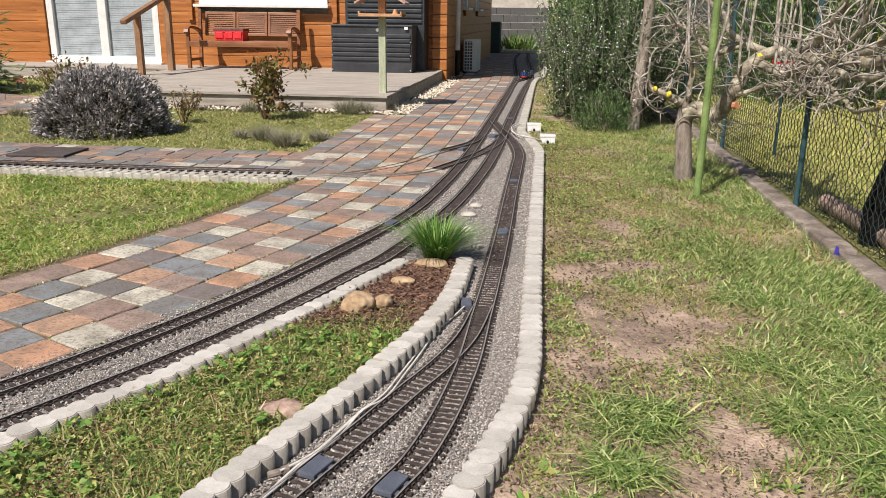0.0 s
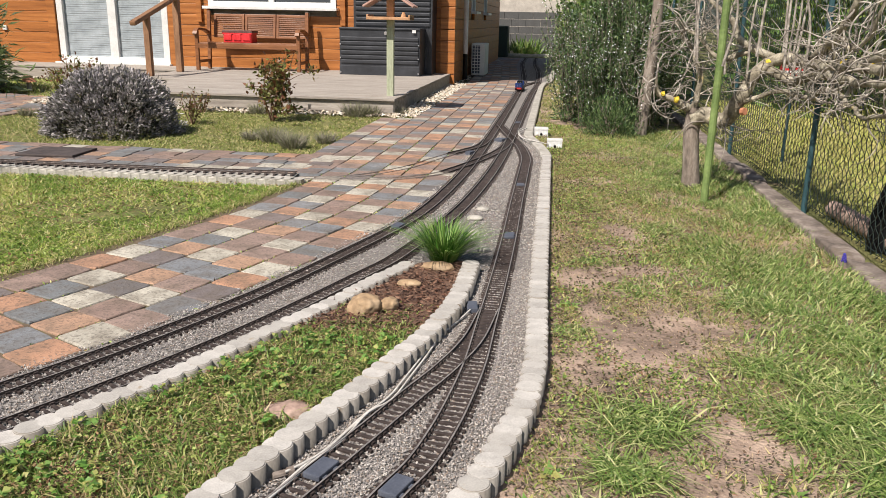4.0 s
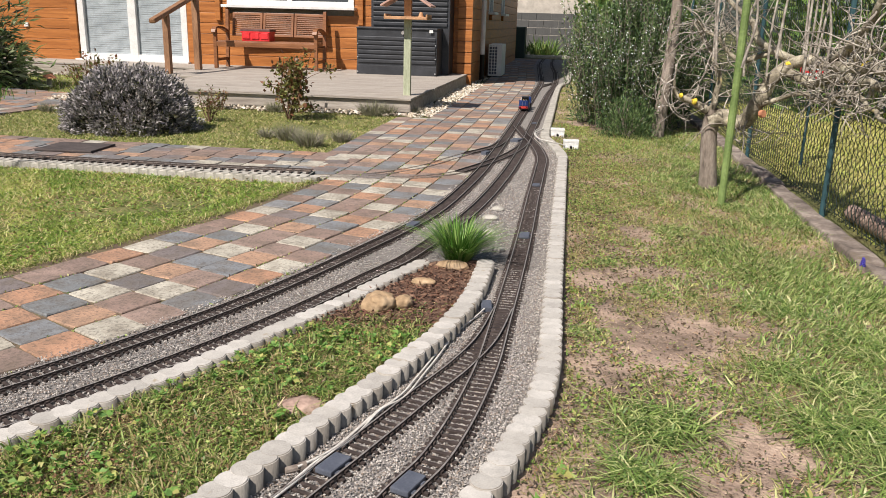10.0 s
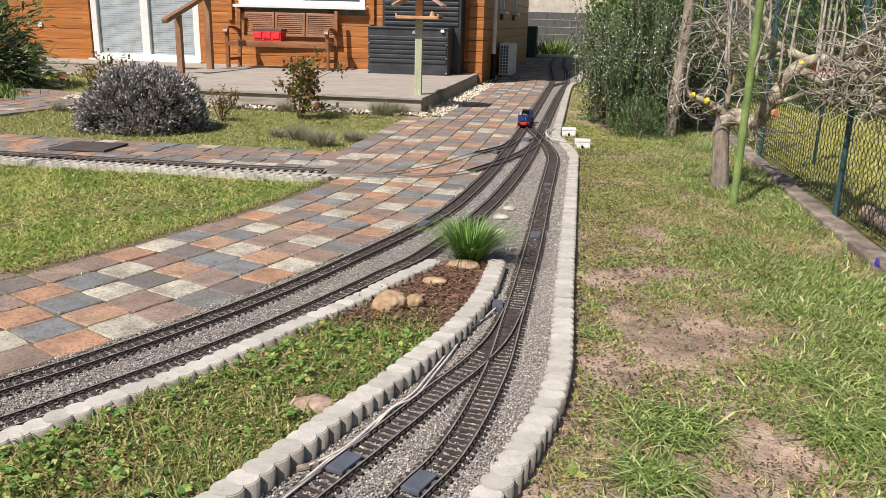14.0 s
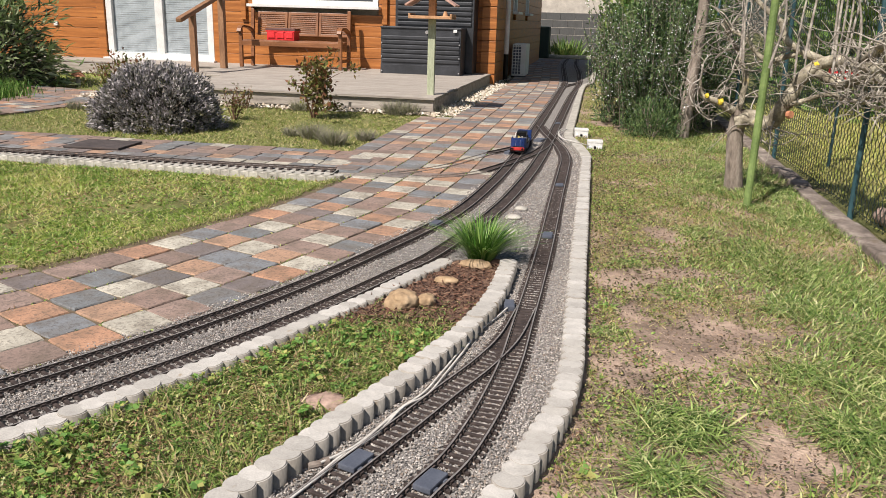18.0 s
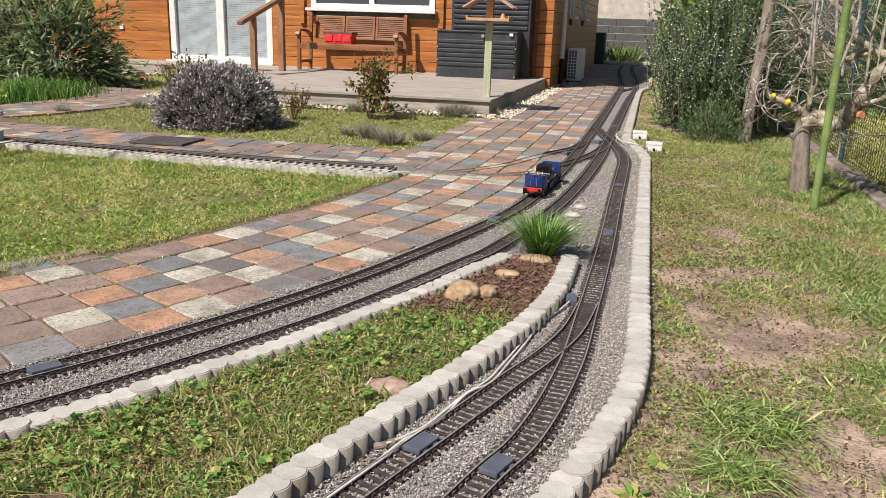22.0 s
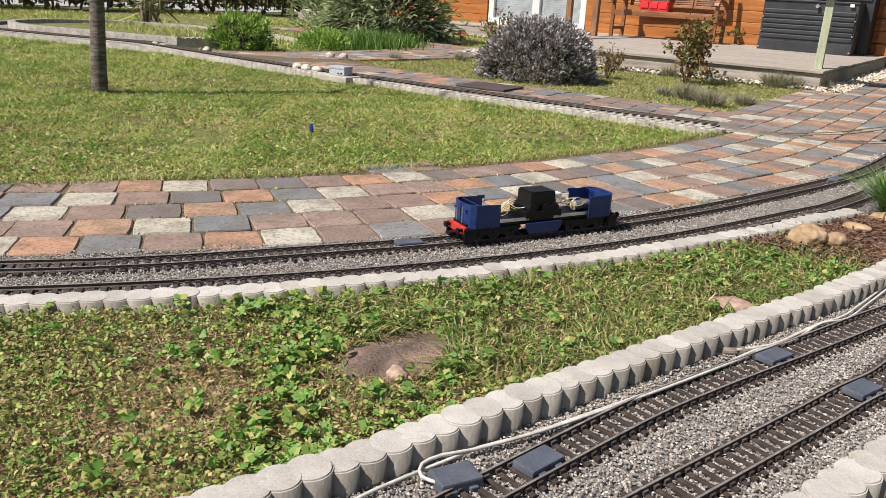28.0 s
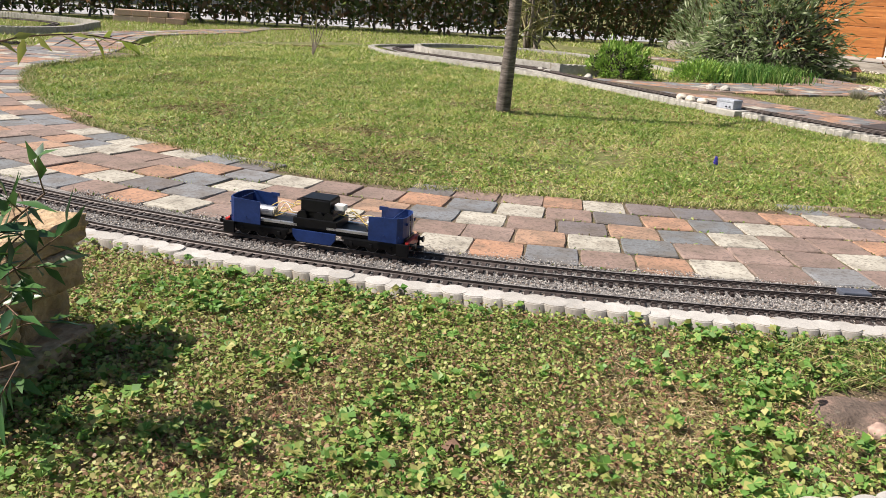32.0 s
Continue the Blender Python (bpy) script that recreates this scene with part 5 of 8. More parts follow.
under = np.zeros(len(gp), bool)
bad = np.zeros(len(gp), bool)
for line in (T1, T2, T3, T4):
    pick = near_line(gp, line[line[:, 1] < 9], 0.075)
    i = np.nonzero(pick)[0]
    lo, hi = gp[i].min(0) - 0.1, gp[i].max(0) + 0.1
    use = np.nonzero(((line > lo) & (line < hi)).all(1))[0]
    d, off = along(gp[i], line[:use.max() + 2])
    under[i] |= off < 0.058
    phase = (d + 0.015) % 0.030 - 0.015
    bad[i] |= (off < 0.061) & (np.abs(phase) < 0.0068)
gp, under = gp[~bad], under[~bad]
gz = np.where(under, 0.0105, 0.011) + rg.uniform(-0.002, 0.003, len(gp))
size = rg.uniform(0.0028, 0.0050, len(gp)) * np.where(gp[:, 1] > 4, 1.5, 1.0)
tagged(part("gravel", stones("gravel", np.c_[gp, gz], size, M_STONE, rg), None), "loose grey angular gravel between the tracks", "gravel", kind="stuff")
# river pebbles along the deck and the house
pp = np.vstack([np.c_[rg.uniform(-6.4, -1.5, 1700), rg.uniform(9.42, 9.90, 1700)], np.c_[rg.uniform(-1.68, -1.36, 1000), rg.uniform(9.4, 14.7, 1000)], np.c_[rg.uniform(-1.62, -1.5, 120), rg.uniform(14.7, 20, 120)],
                np.c_[rg.uniform(-11, -6.5, 400), rg.uniform(13.2, 13.46, 400)]])
tagged(part("pebbles", stones("pebbles", np.c_[pp, rg.uniform(0.0, 0.03, len(pp))], rg.uniform(0.018, 0.036, len(pp)), M_PEBBLE, rg, 0.75), None), "cream rounded pebbles along the deck", "pebbles", kind="stuff")

# ---- grass and ground cover ----
ballast_poly = np.vstack([PATH_OUT[cut:], straight_right[::-1]])
bush_spots = np.array([(-4.05, 7.5, 0.5), (0.8, 9.3, 0.5)])


def lawn_points(x0, x1, y0, y1, n, rng, keep, clump=2.3, low=-0.5):
    x, y = rng.uniform(x0, x1, n), rng.uniform(y0, y1, n)
    w = wave(x, y, clump, 4.0) + 0.6 * wave(x, y, clump * 4, 9.0)
    ok = keep(x, y) & (w > low + rng.normal(0, 0.5, n))
    return x[ok], y[ok], w[ok]


def ground_z(x, y):
    return -0.016 + 0.010 * wave(x, y, 0.7, 3.0)


def bare(x, y, grow=1.0):
    out = np.zeros(len(x), bool)
    for cx, cy, rx, ry, seed, turn in SOIL:
        c, s = math.cos(radians(turn)), math.sin(radians(turn))
        u, v = ((x - cx) * c + (y - cy) * s) / rx, (-(x - cx) * s + (y - cy) * c) / ry
        a = np.arctan2(v, u)
        edge = 1 + 0.28 * np.sin(2 * a + seed) + 0.17 * np.sin(5 * a + 2 * seed) + 0.10 * np.sin(9 * a + 3 * seed)
        out |= np.hypot(u, v) < edge * grow
    return out


def right_lawn(x, y):
    edge = np.interp(y, np.r_[P3[:, 1], P3_FAR[1:, 1]], np.r_[P3[:, 0], P3_FAR[1:, 0]]) + 0.05
    return (x > edge) & (x < 1.64)


r = np.random.default_rng(41)
# worn lawn beside the fence: short turf, then long lush grass
x, y, w = lawn_points(-0.1, 1.66, 0.7, 10.0, 190000, r, lambda x, y: right_lawn(x, y) & (r.uniform(size=len(x)) > 0.80 * bare(x, y, 0.75) + 0.12 * bare(x, y, 1.15)), 3.0, -0.45)
keep = r.uniform(size=len(x)) < np.clip(1.25 - y * 0.07, 0.3, 1) * np.where((x < 0.75) & (y < 4.6), 0.38 + 0.5 * (wave(x, y, 5.0, 8.0) > 0.25), 1.0)
x, y = x[keep], y[keep]
tagged(part("short_turf", blades("short_turf", np.c_[x, y, np.full(len(x), -0.006)], 0.028, 0.005, M_GRASS, r, 1.1, True), None), "short patchy turf in the worn lawn", "grass", kind="stuff")
x, y, w = lawn_points(0.3, 1.68, 0.8, 9.0, 90000, r, lambda x, y: right_lawn(x, y) & (r.uniform(size=len(x)) > 0.9 * bare(x, y, 0.9) + 0.1 * bare(x, y, 1.3)), 1.6, 0.1)
keep = r.uniform(size=len(x)) < np.clip((x - 0.55) * 1.6, 0.08, 1) * np.clip(1.3 - y * 0.09, 0.35, 1)
x, y = x[keep], y[keep]
tagged(part("long_grass", blades("long_grass", np.c_[x, y, np.full(len(x), -0.006)], np.clip(0.026 + 0.034 * (x - 0.4), 0.024, 0.062), 0.006, M_GRASS_LUSH, r, 1.4, False, 2.4), None), "lush long grass near the fence", "grass", kind="stuff")
# single coarse tufts in the bare earth
tv = []
for cx, cy, n, rad, h in ((0.53, 2.26, 520, 0.12, 0.10), (0.47, 2.00, 380, 0.08, 0.08), (1.02, 2.33, 460, 0.10, 0.11), (1.18, 2.30, 420, 0.12, 0.12), (1.15, 2.05, 380, 0.10, 0.11), (1.30, 2.15, 420, 0.13, 0.12),
                          (1.12, 2.60, 300, 0.12, 0.10), (0.34, 2.95, 140, 0.07, 0.05), (0.95, 2.75, 260, 0.09, 0.07), (0.42, 3.9, 160, 0.06, 0.05), (0.62, 3.50, 180, 0.08, 0.045), (0.85, 4.6, 260, 0.12, 0.06),
                          (1.1, 3.4, 350, 0.14, 0.09), (1.35, 3.0, 400, 0.16, 0.10), (0.36, 1.82, 200, 0.05, 0.06), (1.45, 5.0, 380, 0.16, 0.09), (1.30, 5.3, 260, 0.12, 0.09)):
    a, d = r.uniform(0, 6.28, n), rad * np.sqrt(r.uniform(0, 1, n))
    tv.append(np.c_[cx + d * np.cos(a), cy + d * np.sin(a), np.full(n, -0.006), np.full(n, h)])
tv = np.vstack(tv)
tagged(part("coarse_tufts", blades("coarse_tufts", tv[:, :3], tv[:, 3] * 0.60, 0.006, M_GRASS_LUSH, r, 2.3), None), "coarse flat grass tufts on bare earth", "grass", kind="stuff")
# clover and chickweed on the worn lawn
x, y, w = lawn_points(0.0, 1.6, 0.8, 9.5, 110000, r, lambda x, y: right_lawn(x, y) & (r.uniform(size=len(x)) > 0.95 * bare(x, y, 0.95)), 2.5, -0.1)
keep = r.uniform(size=len(x)) < np.clip(1.35 - x * 0.7, 0.15, 1)
x, y = x[keep], y[keep]
n = len(x)
way = np.c_[r.normal(size=n), r.normal(size=n), r.uniform(0.1, 0.9, n)]
tagged(part("chickweed", leaf_cloud("chickweed", np.c_[x, y, -0.002 + r.uniform(0, 0.014, n)], way, r.uniform(0.006, 0.015, n) * (1 + y * 0.06), r.uniform(0.004, 0.010, n) * (1 + y * 0.06), M_CLOVER, True, rng=r), None), "tiny-leaved weeds covering the worn lawn", "weeds", kind="stuff")
x, y, w = lawn_points(0.0, 1.6, 0.8, 7.0, 52000, r, lambda x, y: right_lawn(x, y) & (r.uniform(size=len(x)) > 0.8 * bare(x, y, 0.9)), 2.0, -0.2)
n = len(x)
tagged(part("dry_straw", leaf_cloud("dry_straw", np.c_[x, y, r.uniform(0.0, 0.014, n)], np.c_[r.normal(size=n), r.normal(size=n), r.normal(0, 0.2, n)], r.uniform(0.008, 0.03, n), r.uniform(0.0012, 0.003, n), M_STRAW, True, rng=r), None), "dry straw and leaf litter on the lawn", "litter", kind="stuff")

# dark litter, its amount and tone also imitating small shadows in the turf
x, y, w = lawn_points(0.0, 1.6, 1.3, 7.5, 60000, r, lambda x, y: right_lawn(x, y) & (r.uniform(size=len(x)) < np.clip(1.25 - x, 0.2, 1)), 4.0, 0.0)
n = len(x)
tagged(part("dark_litter", leaf_cloud("dark_litter", np.c_[x, y, r.uniform(0.0, 0.012, n)], np.c_[r.normal(size=n), r.normal(size=n), r.normal(0, 0.35, n)], r.uniform(0.006, 0.018, n) * (1 + y * 0.05), r.uniform(0.003, 0.008, n) * (1 + y * 0.05),
                              leafy("litter_and_shade", [(0.075, 0.05, 0.032), (0.12, 0.08, 0.05), (0.05, 0.038, 0.024), (0.06, 0.075, 0.022)], 0.9, 0), True, rng=r), None), "dark leaf litter on the trodden lawn, partly in place of shadow", "litter", kind="stuff")

M_BEDGRASS = leafy("bed_grass", [(0.065, 0.12, 0.026), (0.115, 0.195, 0.038), (0.20, 0.285, 0.06), (0.32, 0.37, 0.11), (0.48, 0.42, 0.20), (0.26, 0.19, 0.10), (0.09, 0.15, 0.03)], 0.45, 0.2)
# weedy strip between the edgings
wedge = np.vstack([P1[(P1[:, 1] < 3.3) & (P1[:, 0] > -3.0)][::3], P2[P2[:, 1] < 3.3][::-3], [(-1.2, -0.9), (-2.6, -0.6)]])


def in_wedge(x, y):
    return inside(x, y, wedge)


SLABS = [(-0.485, 2.17, 0.086, 0.075), (-0.985, 1.29, 0.12, 0.19)]


def off_slab(x, y, grow=0.85):
    ok = ~near_line(np.c_[x, y], P1, 0.05) & ~near_line(np.c_[x, y], P2, 0.045)
    for cx, cy, rx, ry in SLABS:
        ok &= np.hypot((x - cx) / rx, (y - cy) / ry) > grow
    return ok


def bed_points(n, low, y_fade=None, clump=4.0):
    x, y, w = lawn_points(-3.0, -0.1, -0.7, 3.1, n, r, lambda x, y: in_wedge(x, y) & off_slab(x, y), clump, low)
    return x, y


x, y = bed_points(300000, -0.05)
keep = r.uniform(size=len(x)) < np.where(y > 2.85, 0.10, np.clip(0.08 + (y - 0.9) * 1.1 + (x + 1.0) * 0.3, 0.07, 0.68))
x, y = x[keep], y[keep]
tagged(part("bed_turf", blades("bed_turf", np.c_[x, y, np.full(len(x), 0.004)], np.where(y > 1.3, 0.050, 0.032), 0.0052, M_BEDGRASS, r, 1.35, False, 3.2), None), "rough grass in the strip between the edgings", "grass", kind="stuff")
x, y = bed_points(520000, -0.25, clump=3.4)
keep = r.uniform(size=len(x)) < np.where(y > 2.8, 0.08, np.clip(0.9 - (y - 0.3) * 0.30, 0.40, 0.75))
x, y = x[keep], y[keep]
n = len(x)
tagged(part("weeds", leaf_cloud("weeds", np.c_[x, y, 0.004 + r.uniform(0.0, 0.03, n)], np.c_[r.normal(size=n), r.normal(size=n), r.uniform(-0.1, 0.9, n)], r.uniform(0.005, 0.0125, n), r.uniform(0.004, 0.0095, n), M_CLOVER, "round", rng=r), None), "dense small weeds in the strip", "weeds", kind="stuff")
near_x, near_y, w = lawn_points(-2.7, -0.6, -0.8, 0.75, 60000, r, lambda x, y: in_wedge(x, y) & off_slab(x, y), 2.4, 0.3)
n = len(near_x)
tagged(part("weeds", leaf_cloud("weeds", np.c_[near_x, near_y, 0.012 + r.uniform(0.0, 0.03, n)], np.c_[r.normal(size=n), r.normal(size=n), r.uniform(-0.2, 0.5, n)], r.uniform(0.006, 0.014, n), r.uniform(0.005, 0.012, n), leafy("pale_weed", [(0.20, 0.30, 0.06), (0.28, 0.38, 0.09), (0.36, 0.43, 0.13), (0.50, 0.48, 0.19), (0.38, 0.27, 0.14)], 0.5, 0.4), "round", rng=r), None), "pale round-leaved weeds in the strip", "weeds", kind="stuff")
x, y = bed_points(26000, 0.25, clump=1.9)
keep = (y < 2.75) & (r.uniform(size=len(x)) < np.where(y > 1.35, 0.35, 0.9))
x, y = x[keep], y[keep]
# lobed mallow leaves: seven small leaflets fanned round each stalk
n = len(x)
at, ways, ls = [], [], []
tiltx, tilty = r.normal(0, 0.35, n), r.normal(0, 0.35, n)
size, zz, turn = r.uniform(0.009, 0.024, n), 0.014 + r.uniform(0.006, 0.035, n), r.uniform(0, 6.28, n)
for k in range(7):
    a = turn + (k - 3) * 0.75
    dx, dy = np.cos(a), np.sin(a)
    at.append(np.c_[x, y, zz])
    ways.append(np.c_[dx, dy, tiltx * dx + tilty * dy + 0.12])
    ls.append(size)
tagged(part("mallow_leaves", leaf_cloud("mallow_leaves", np.vstack(at), np.vstack(ways), np.concatenate(ls), np.concatenate(ls) * 0.95, M_MALLOW := leafy("mallow_leaf", [(0.12, 0.26, 0.05), (0.16, 0.32, 0.065), (0.22, 0.38, 0.09), (0.14, 0.28, 0.08), (0.28, 0.40, 0.10), (0.46, 0.44, 0.15)], 0.5, 0.35), rng=r), None), "lobed bright green mallow leaves among weeds", "weeds", kind="stuff")
x, y = bed_points(330000, -0.4, clump=6.0)
keep = (y < 2.8) & (r.uniform(size=len(x)) < np.clip(1.1 - (y - 0.4) * 0.45, 0.25, 1))
x, y = x[keep], y[keep]
M_STALK = leafy("weed_stalk", [(0.16, 0.24, 0.05), (0.30, 0.36, 0.09), (0.52, 0.48, 0.20), (0.42, 0.30, 0.15), (0.11, 0.17, 0.035), (0.24, 0.14, 0.08), (0.60, 0.52, 0.30)], 0.5, 0.2)
tagged(part("weed_stalks", blades("weed_stalks", np.c_[x, y, np.full(len(x), 0.006)], 0.034, 0.0022, M_STALK, r, 1.9, True), None), "fine stalks and runners among the weeds", "weeds", kind="stuff")
x, y = bed_points(150000, -1.6, clump=2.6)
n = len(x)
tagged(part("bed_litter", leaf_cloud("bed_litter", np.c_[x, y, 0.008 + r.uniform(0, 0.014, n)], np.c_[r.normal(size=n), r.normal(size=n), r.normal(0, 0.35, n)], r.uniform(0.006, 0.026, n), r.uniform(0.0015, 0.007, n), M_STRAW, True, rng=r), None), "dry leaf litter and straw in the strip", "litter", kind="stuff")
x, y = r.uniform(-0.8, -0.1, 5000), r.uniform(2.75, 3.7, 5000)
bed_tip = np.vstack([P1[P1[:, 1] > 2.3], P2[P2[:, 1] > 2.4][::-1]])
ok = inside(x, y, bed_tip)
x, y = x[ok], y[ok]
n = len(x)
tagged(part("mulch_chips", leaf_cloud("mulch_chips", np.c_[x, y, 0.027 + r.uniform(0, 0.008, n)], np.c_[r.normal(size=n), r.normal(size=n), r.normal(0, 0.25, n)], r.uniform(0.012, 0.03, n), r.uniform(0.004, 0.010, n), leafy("mulch_chip", [(0.10, 0.045, 0.028), (0.17, 0.085, 0.055), (0.24, 0.15, 0.10), (0.07, 0.04, 0.03)], 0.9, 0), rng=r), None), "brown mulch chips on the bed", "mulch", kind="stuff")

# round lawn, beds by the house, far lawns
round_poly = np.vstack([LAWN_EDGE[::4], LAWN_EDGE[-1:], [(-1.6, 5.34), (-5.4, 5.34), (-7.4, 5.45), (-9.4, 5.15), (-10.5, 4.9), (-12, 5.4), (-13, 5.5), (-12.3, 3.2), (-11, 2.0)]])


def in_round(x, y):
    return inside(x, y, round_poly)


THIN = ((-4.6, 1.81, 0.16), (-3.8, 1.52, 0.24), (-4.3, 2.07, 0.12), (-5.5, 3.30, 0.28), (-3.5, 1.3, 0.12), (-7.36, 1.24, 0.3), (-5.68, 1.05, 0.25), (-4.2, 1.31, 0.10), (-11.9, 4.2, 0.4), (-9.4, 2.4, 0.3))


def thin(x, y):
    """Where the round lawn is worn thin."""
    out = np.zeros(len(x), bool)
    for cx, cy, rad in THIN:
        a = np.arctan2(y - cy, x - cx)
        out |= np.hypot((x - cx) / 1.3, y - cy) < rad * (1 + 0.3 * np.sin(3 * a + cx) + 0.2 * np.sin(7 * a))
    return out


x, y, w = lawn_points(-12, -1.4, 0.0, 5.5, 560000, r, lambda x, y: in_round(x, y) & (r.uniform(size=len(x)) > 0.9 * thin(x, y)), 1.1, -0.45)
keep = r.uniform(size=len(x)) < np.clip(1.15 - (np.hypot(x, y) - 2.5) * 0.09, 0.35, 1)
x, y = x[keep], y[keep]
far_scale = 1 + np.clip(np.hypot(x, y) - 3, 0, 9) * 0.16
tone = wave(x, y, 4.5, 2.0) + 0.8 * wave(x, y, 11, 6.0) + 0.5 * wave(x, y, 1.3, 3.0) + r.normal(0, 0.5, len(x))
for mat, pick, label in ((M_LUSH_LAWN, tone < -0.45, "darker green grass of the round lawn"), (M_LAWNGRASS, (tone >= -0.45) & (tone < 0.75), "short green grass of the round lawn"), (M_PALEGRASS, tone >= 0.75, "pale dry grass of the round lawn")):
    px, py, fs = x[pick], y[pick], far_scale[pick]
    tagged(part("lawn_grass", blades("lawn_grass", np.c_[px, py, ground_z(px, py)], 0.024 * fs * (1 + 0.35 * wave(px, py, 0.9, 7.0)), 0.0065 * fs, mat, r, 1.5, True), None), label, "grass", kind="stuff")
x, y, w = lawn_points(-9, -1.4, 0.0, 5.5, 90000, r, in_round, 1.7, 0.15)
n = len(x)
tagged(part("lawn_weeds", leaf_cloud("lawn_weeds", np.c_[x, y, ground_z(x, y) + r.uniform(0.0, 0.015, n)], np.c_[r.normal(size=n), r.normal(size=n), r.uniform(0, 0.9, n)], r.uniform(0.012, 0.03, n), r.uniform(0.008, 0.016, n), M_CLOVER, True, rng=r), None), "small weeds and dry bits in the round lawn", "weeds", kind="stuff")
x, y, w = lawn_points(-6.3, -1.45, 6.52, 9.65, 60000, r, lambda x, y: x < -1.43, 1.3, -0.5)
tagged(part("bed_grass", blades("bed_grass", np.c_[x, y, ground_z(x, y)], 0.034, 0.009, M_GRASS, r, 1.3, True), None), "grass round the shrubs by the deck", "grass", kind="stuff")
x, y, w = lawn_points(-18, -6.5, 5.6, 13.3, 60000, r, lambda x, y: ~((x > -7.3) & (y < 10.2)) & ~inside(x, y, [(-8.0, 5.8), (-12.2, 5.2), (-12.2, 6.8), (-8.2, 6.2)]) & ~((y > 9.7) & (y < 10.9) & (x < -6.9)), 1.0, -0.5)
keep = r.uniform(size=len(x)) < 0.8
x, y = x[keep], y[keep]
zz = np.where(inside(x, y, [(-8.1, 6.1), (-10.3, 5.5), (-11.2, 6.0), (-10.9, 7.4), (-9.8, 7.9), (-8.2, 7.2)]), 0.075, ground_z(x, y))
tagged(part("far_grass", blades("far_grass", np.c_[x, y, zz], 0.06, 0.016, M_LAWNGRASS, r, 0.7, True), None), "grass of the far lawns", "grass", kind="stuff")
x, y = r.uniform(-19, -8.5, 50000), r.uniform(-2, 5.5, 50000)
ok = ~in_round(x, y) & ~inside(x, y, [(-17, 5.0), (-14.8, 4.0), (-13.5, 2.2), (-10, 1.1), (-8, 0), (-8, -1), (-10.5, 0.3), (-12.7, 1.2), (-14.6, 3), (-17, 6.2)])
x, y = x[ok], y[ok]
tagged(part("far_grass", blades("far_grass", np.c_[x, y, ground_z(x, y)], 0.06, 0.014, M_LAWNGRASS, r, 0.7, True), None), "grass of the distant lawn", "grass", kind="stuff")
x, y = r.uniform(1.9, 6, 90000), r.uniform(2.5, 13, 90000)
tagged(part("far_grass", blades("far_grass", np.c_[x, y, ground_z(x, y)], 0.055, 0.022, M_PALEGRASS, r, 1.4, True), None), "grass of the lawn behind the wire fence", "grass", kind="stuff")
# grass growing over the lawn's edge
le = LAWN_EDGE[r.integers(0, len(LAWN_EDGE), 9000)] + r.normal(0, 0.02, (9000, 2))
tagged(part("edge_grass", blades("edge_grass", np.c_[le, np.full(len(le), -0.006)], 0.05, 0.0045, M_GRASS, r, 1.1), None), "grass creeping over the edge of the paving", "grass", kind="stuff")
# dry straw in the round lawn
x, y, w = lawn_points(-9, -1.4, 0.0, 5.5, 46000, r, in_round, 1.3, 0.0)
n = len(x)
tagged(part("lawn_straw", leaf_cloud("lawn_straw", np.c_[x, y, ground_z(x, y) + r.uniform(0.01, 0.022, n)], np.c_[r.normal(size=n), r.normal(size=n), r.normal(0, 0.15, n)], r.uniform(0.015, 0.05, n), r.uniform(0.002, 0.005, n), M_STRAW, True, rng=r), None), "dry straw in the round lawn", "litter", kind="stuff")
x, y, w = lawn_points(-12, -1.4, 0.0, 5.5, 420000, r, lambda x, y: in_round(x, y) & thin(x, y), 2.0, -1.0)
n = len(x)
tagged(part("bare_litter", leaf_cloud("bare_litter", np.c_[x, y, ground_z(x, y) + r.uniform(0.0, 0.012, n)], np.c_[r.normal(size=n), r.normal(size=n), r.normal(0, 0.3, n)], r.uniform(0.012, 0.035, n), r.uniform(0.003, 0.008, n), leafy("brown_litter", [(0.16, 0.10, 0.06), (0.24, 0.16, 0.09), (0.11, 0.075, 0.045), (0.20, 0.19, 0.06)], 0.9, 0.05), True, rng=r), None), "brown litter on the worn spots of the lawn", "litter", kind="stuff")
cx, cy, w = lawn_points(-9.5, -1.4, 0.0, 5.5, 12000, r, in_round, 1.5, 0.1)
cx, cy = np.repeat(cx, 14), np.repeat(cy, 14)
far_scale = 1 + np.clip(np.hypot(cx, cy) - 3, 0, 9) * 0.08
x, y = cx + r.normal(0, 0.016, len(cx)) * far_scale, cy + r.normal(0, 0.016, len(cx)) * far_scale
tagged(part("tussocks", blades("tussocks", np.c_[x, y, ground_z(x, y)], 0.036 * far_scale, 0.006 * far_scale, M_LUSH_LAWN, r, 1.6, True), None), "darker grass tussocks in the round lawn", "grass", kind="stuff")
# crumbs of earth on the bare ground
x, y, w = lawn_points(0.1, 1.5, 0.9, 5.0, 26000, r, lambda x, y: right_lawn(x, y) & bare(x, y, 1.1), 2.0, -0.3)
tagged(part("earth_crumbs", stones("earth_crumbs", np.c_[x, y, np.full(len(x), -0.003)], r.uniform(0.0015, 0.006, len(x)) * r.uniform(0.4, 1, len(x)), material("earth_crumb", [(0.36, 0.265, 0.19), (0.24, 0.17, 0.12), (0.42, 0.32, 0.24), (0.15, 0.105, 0.07)], 30, 0.95, 0.3, 90, source="island"), r), None), "small crumbs of dry earth", "earth", kind="stuff")
x, y, w = lawn_points(-0.1, 1.6, 9.8, 16.5, 45000, r, right_lawn, 1.5, -0.5)
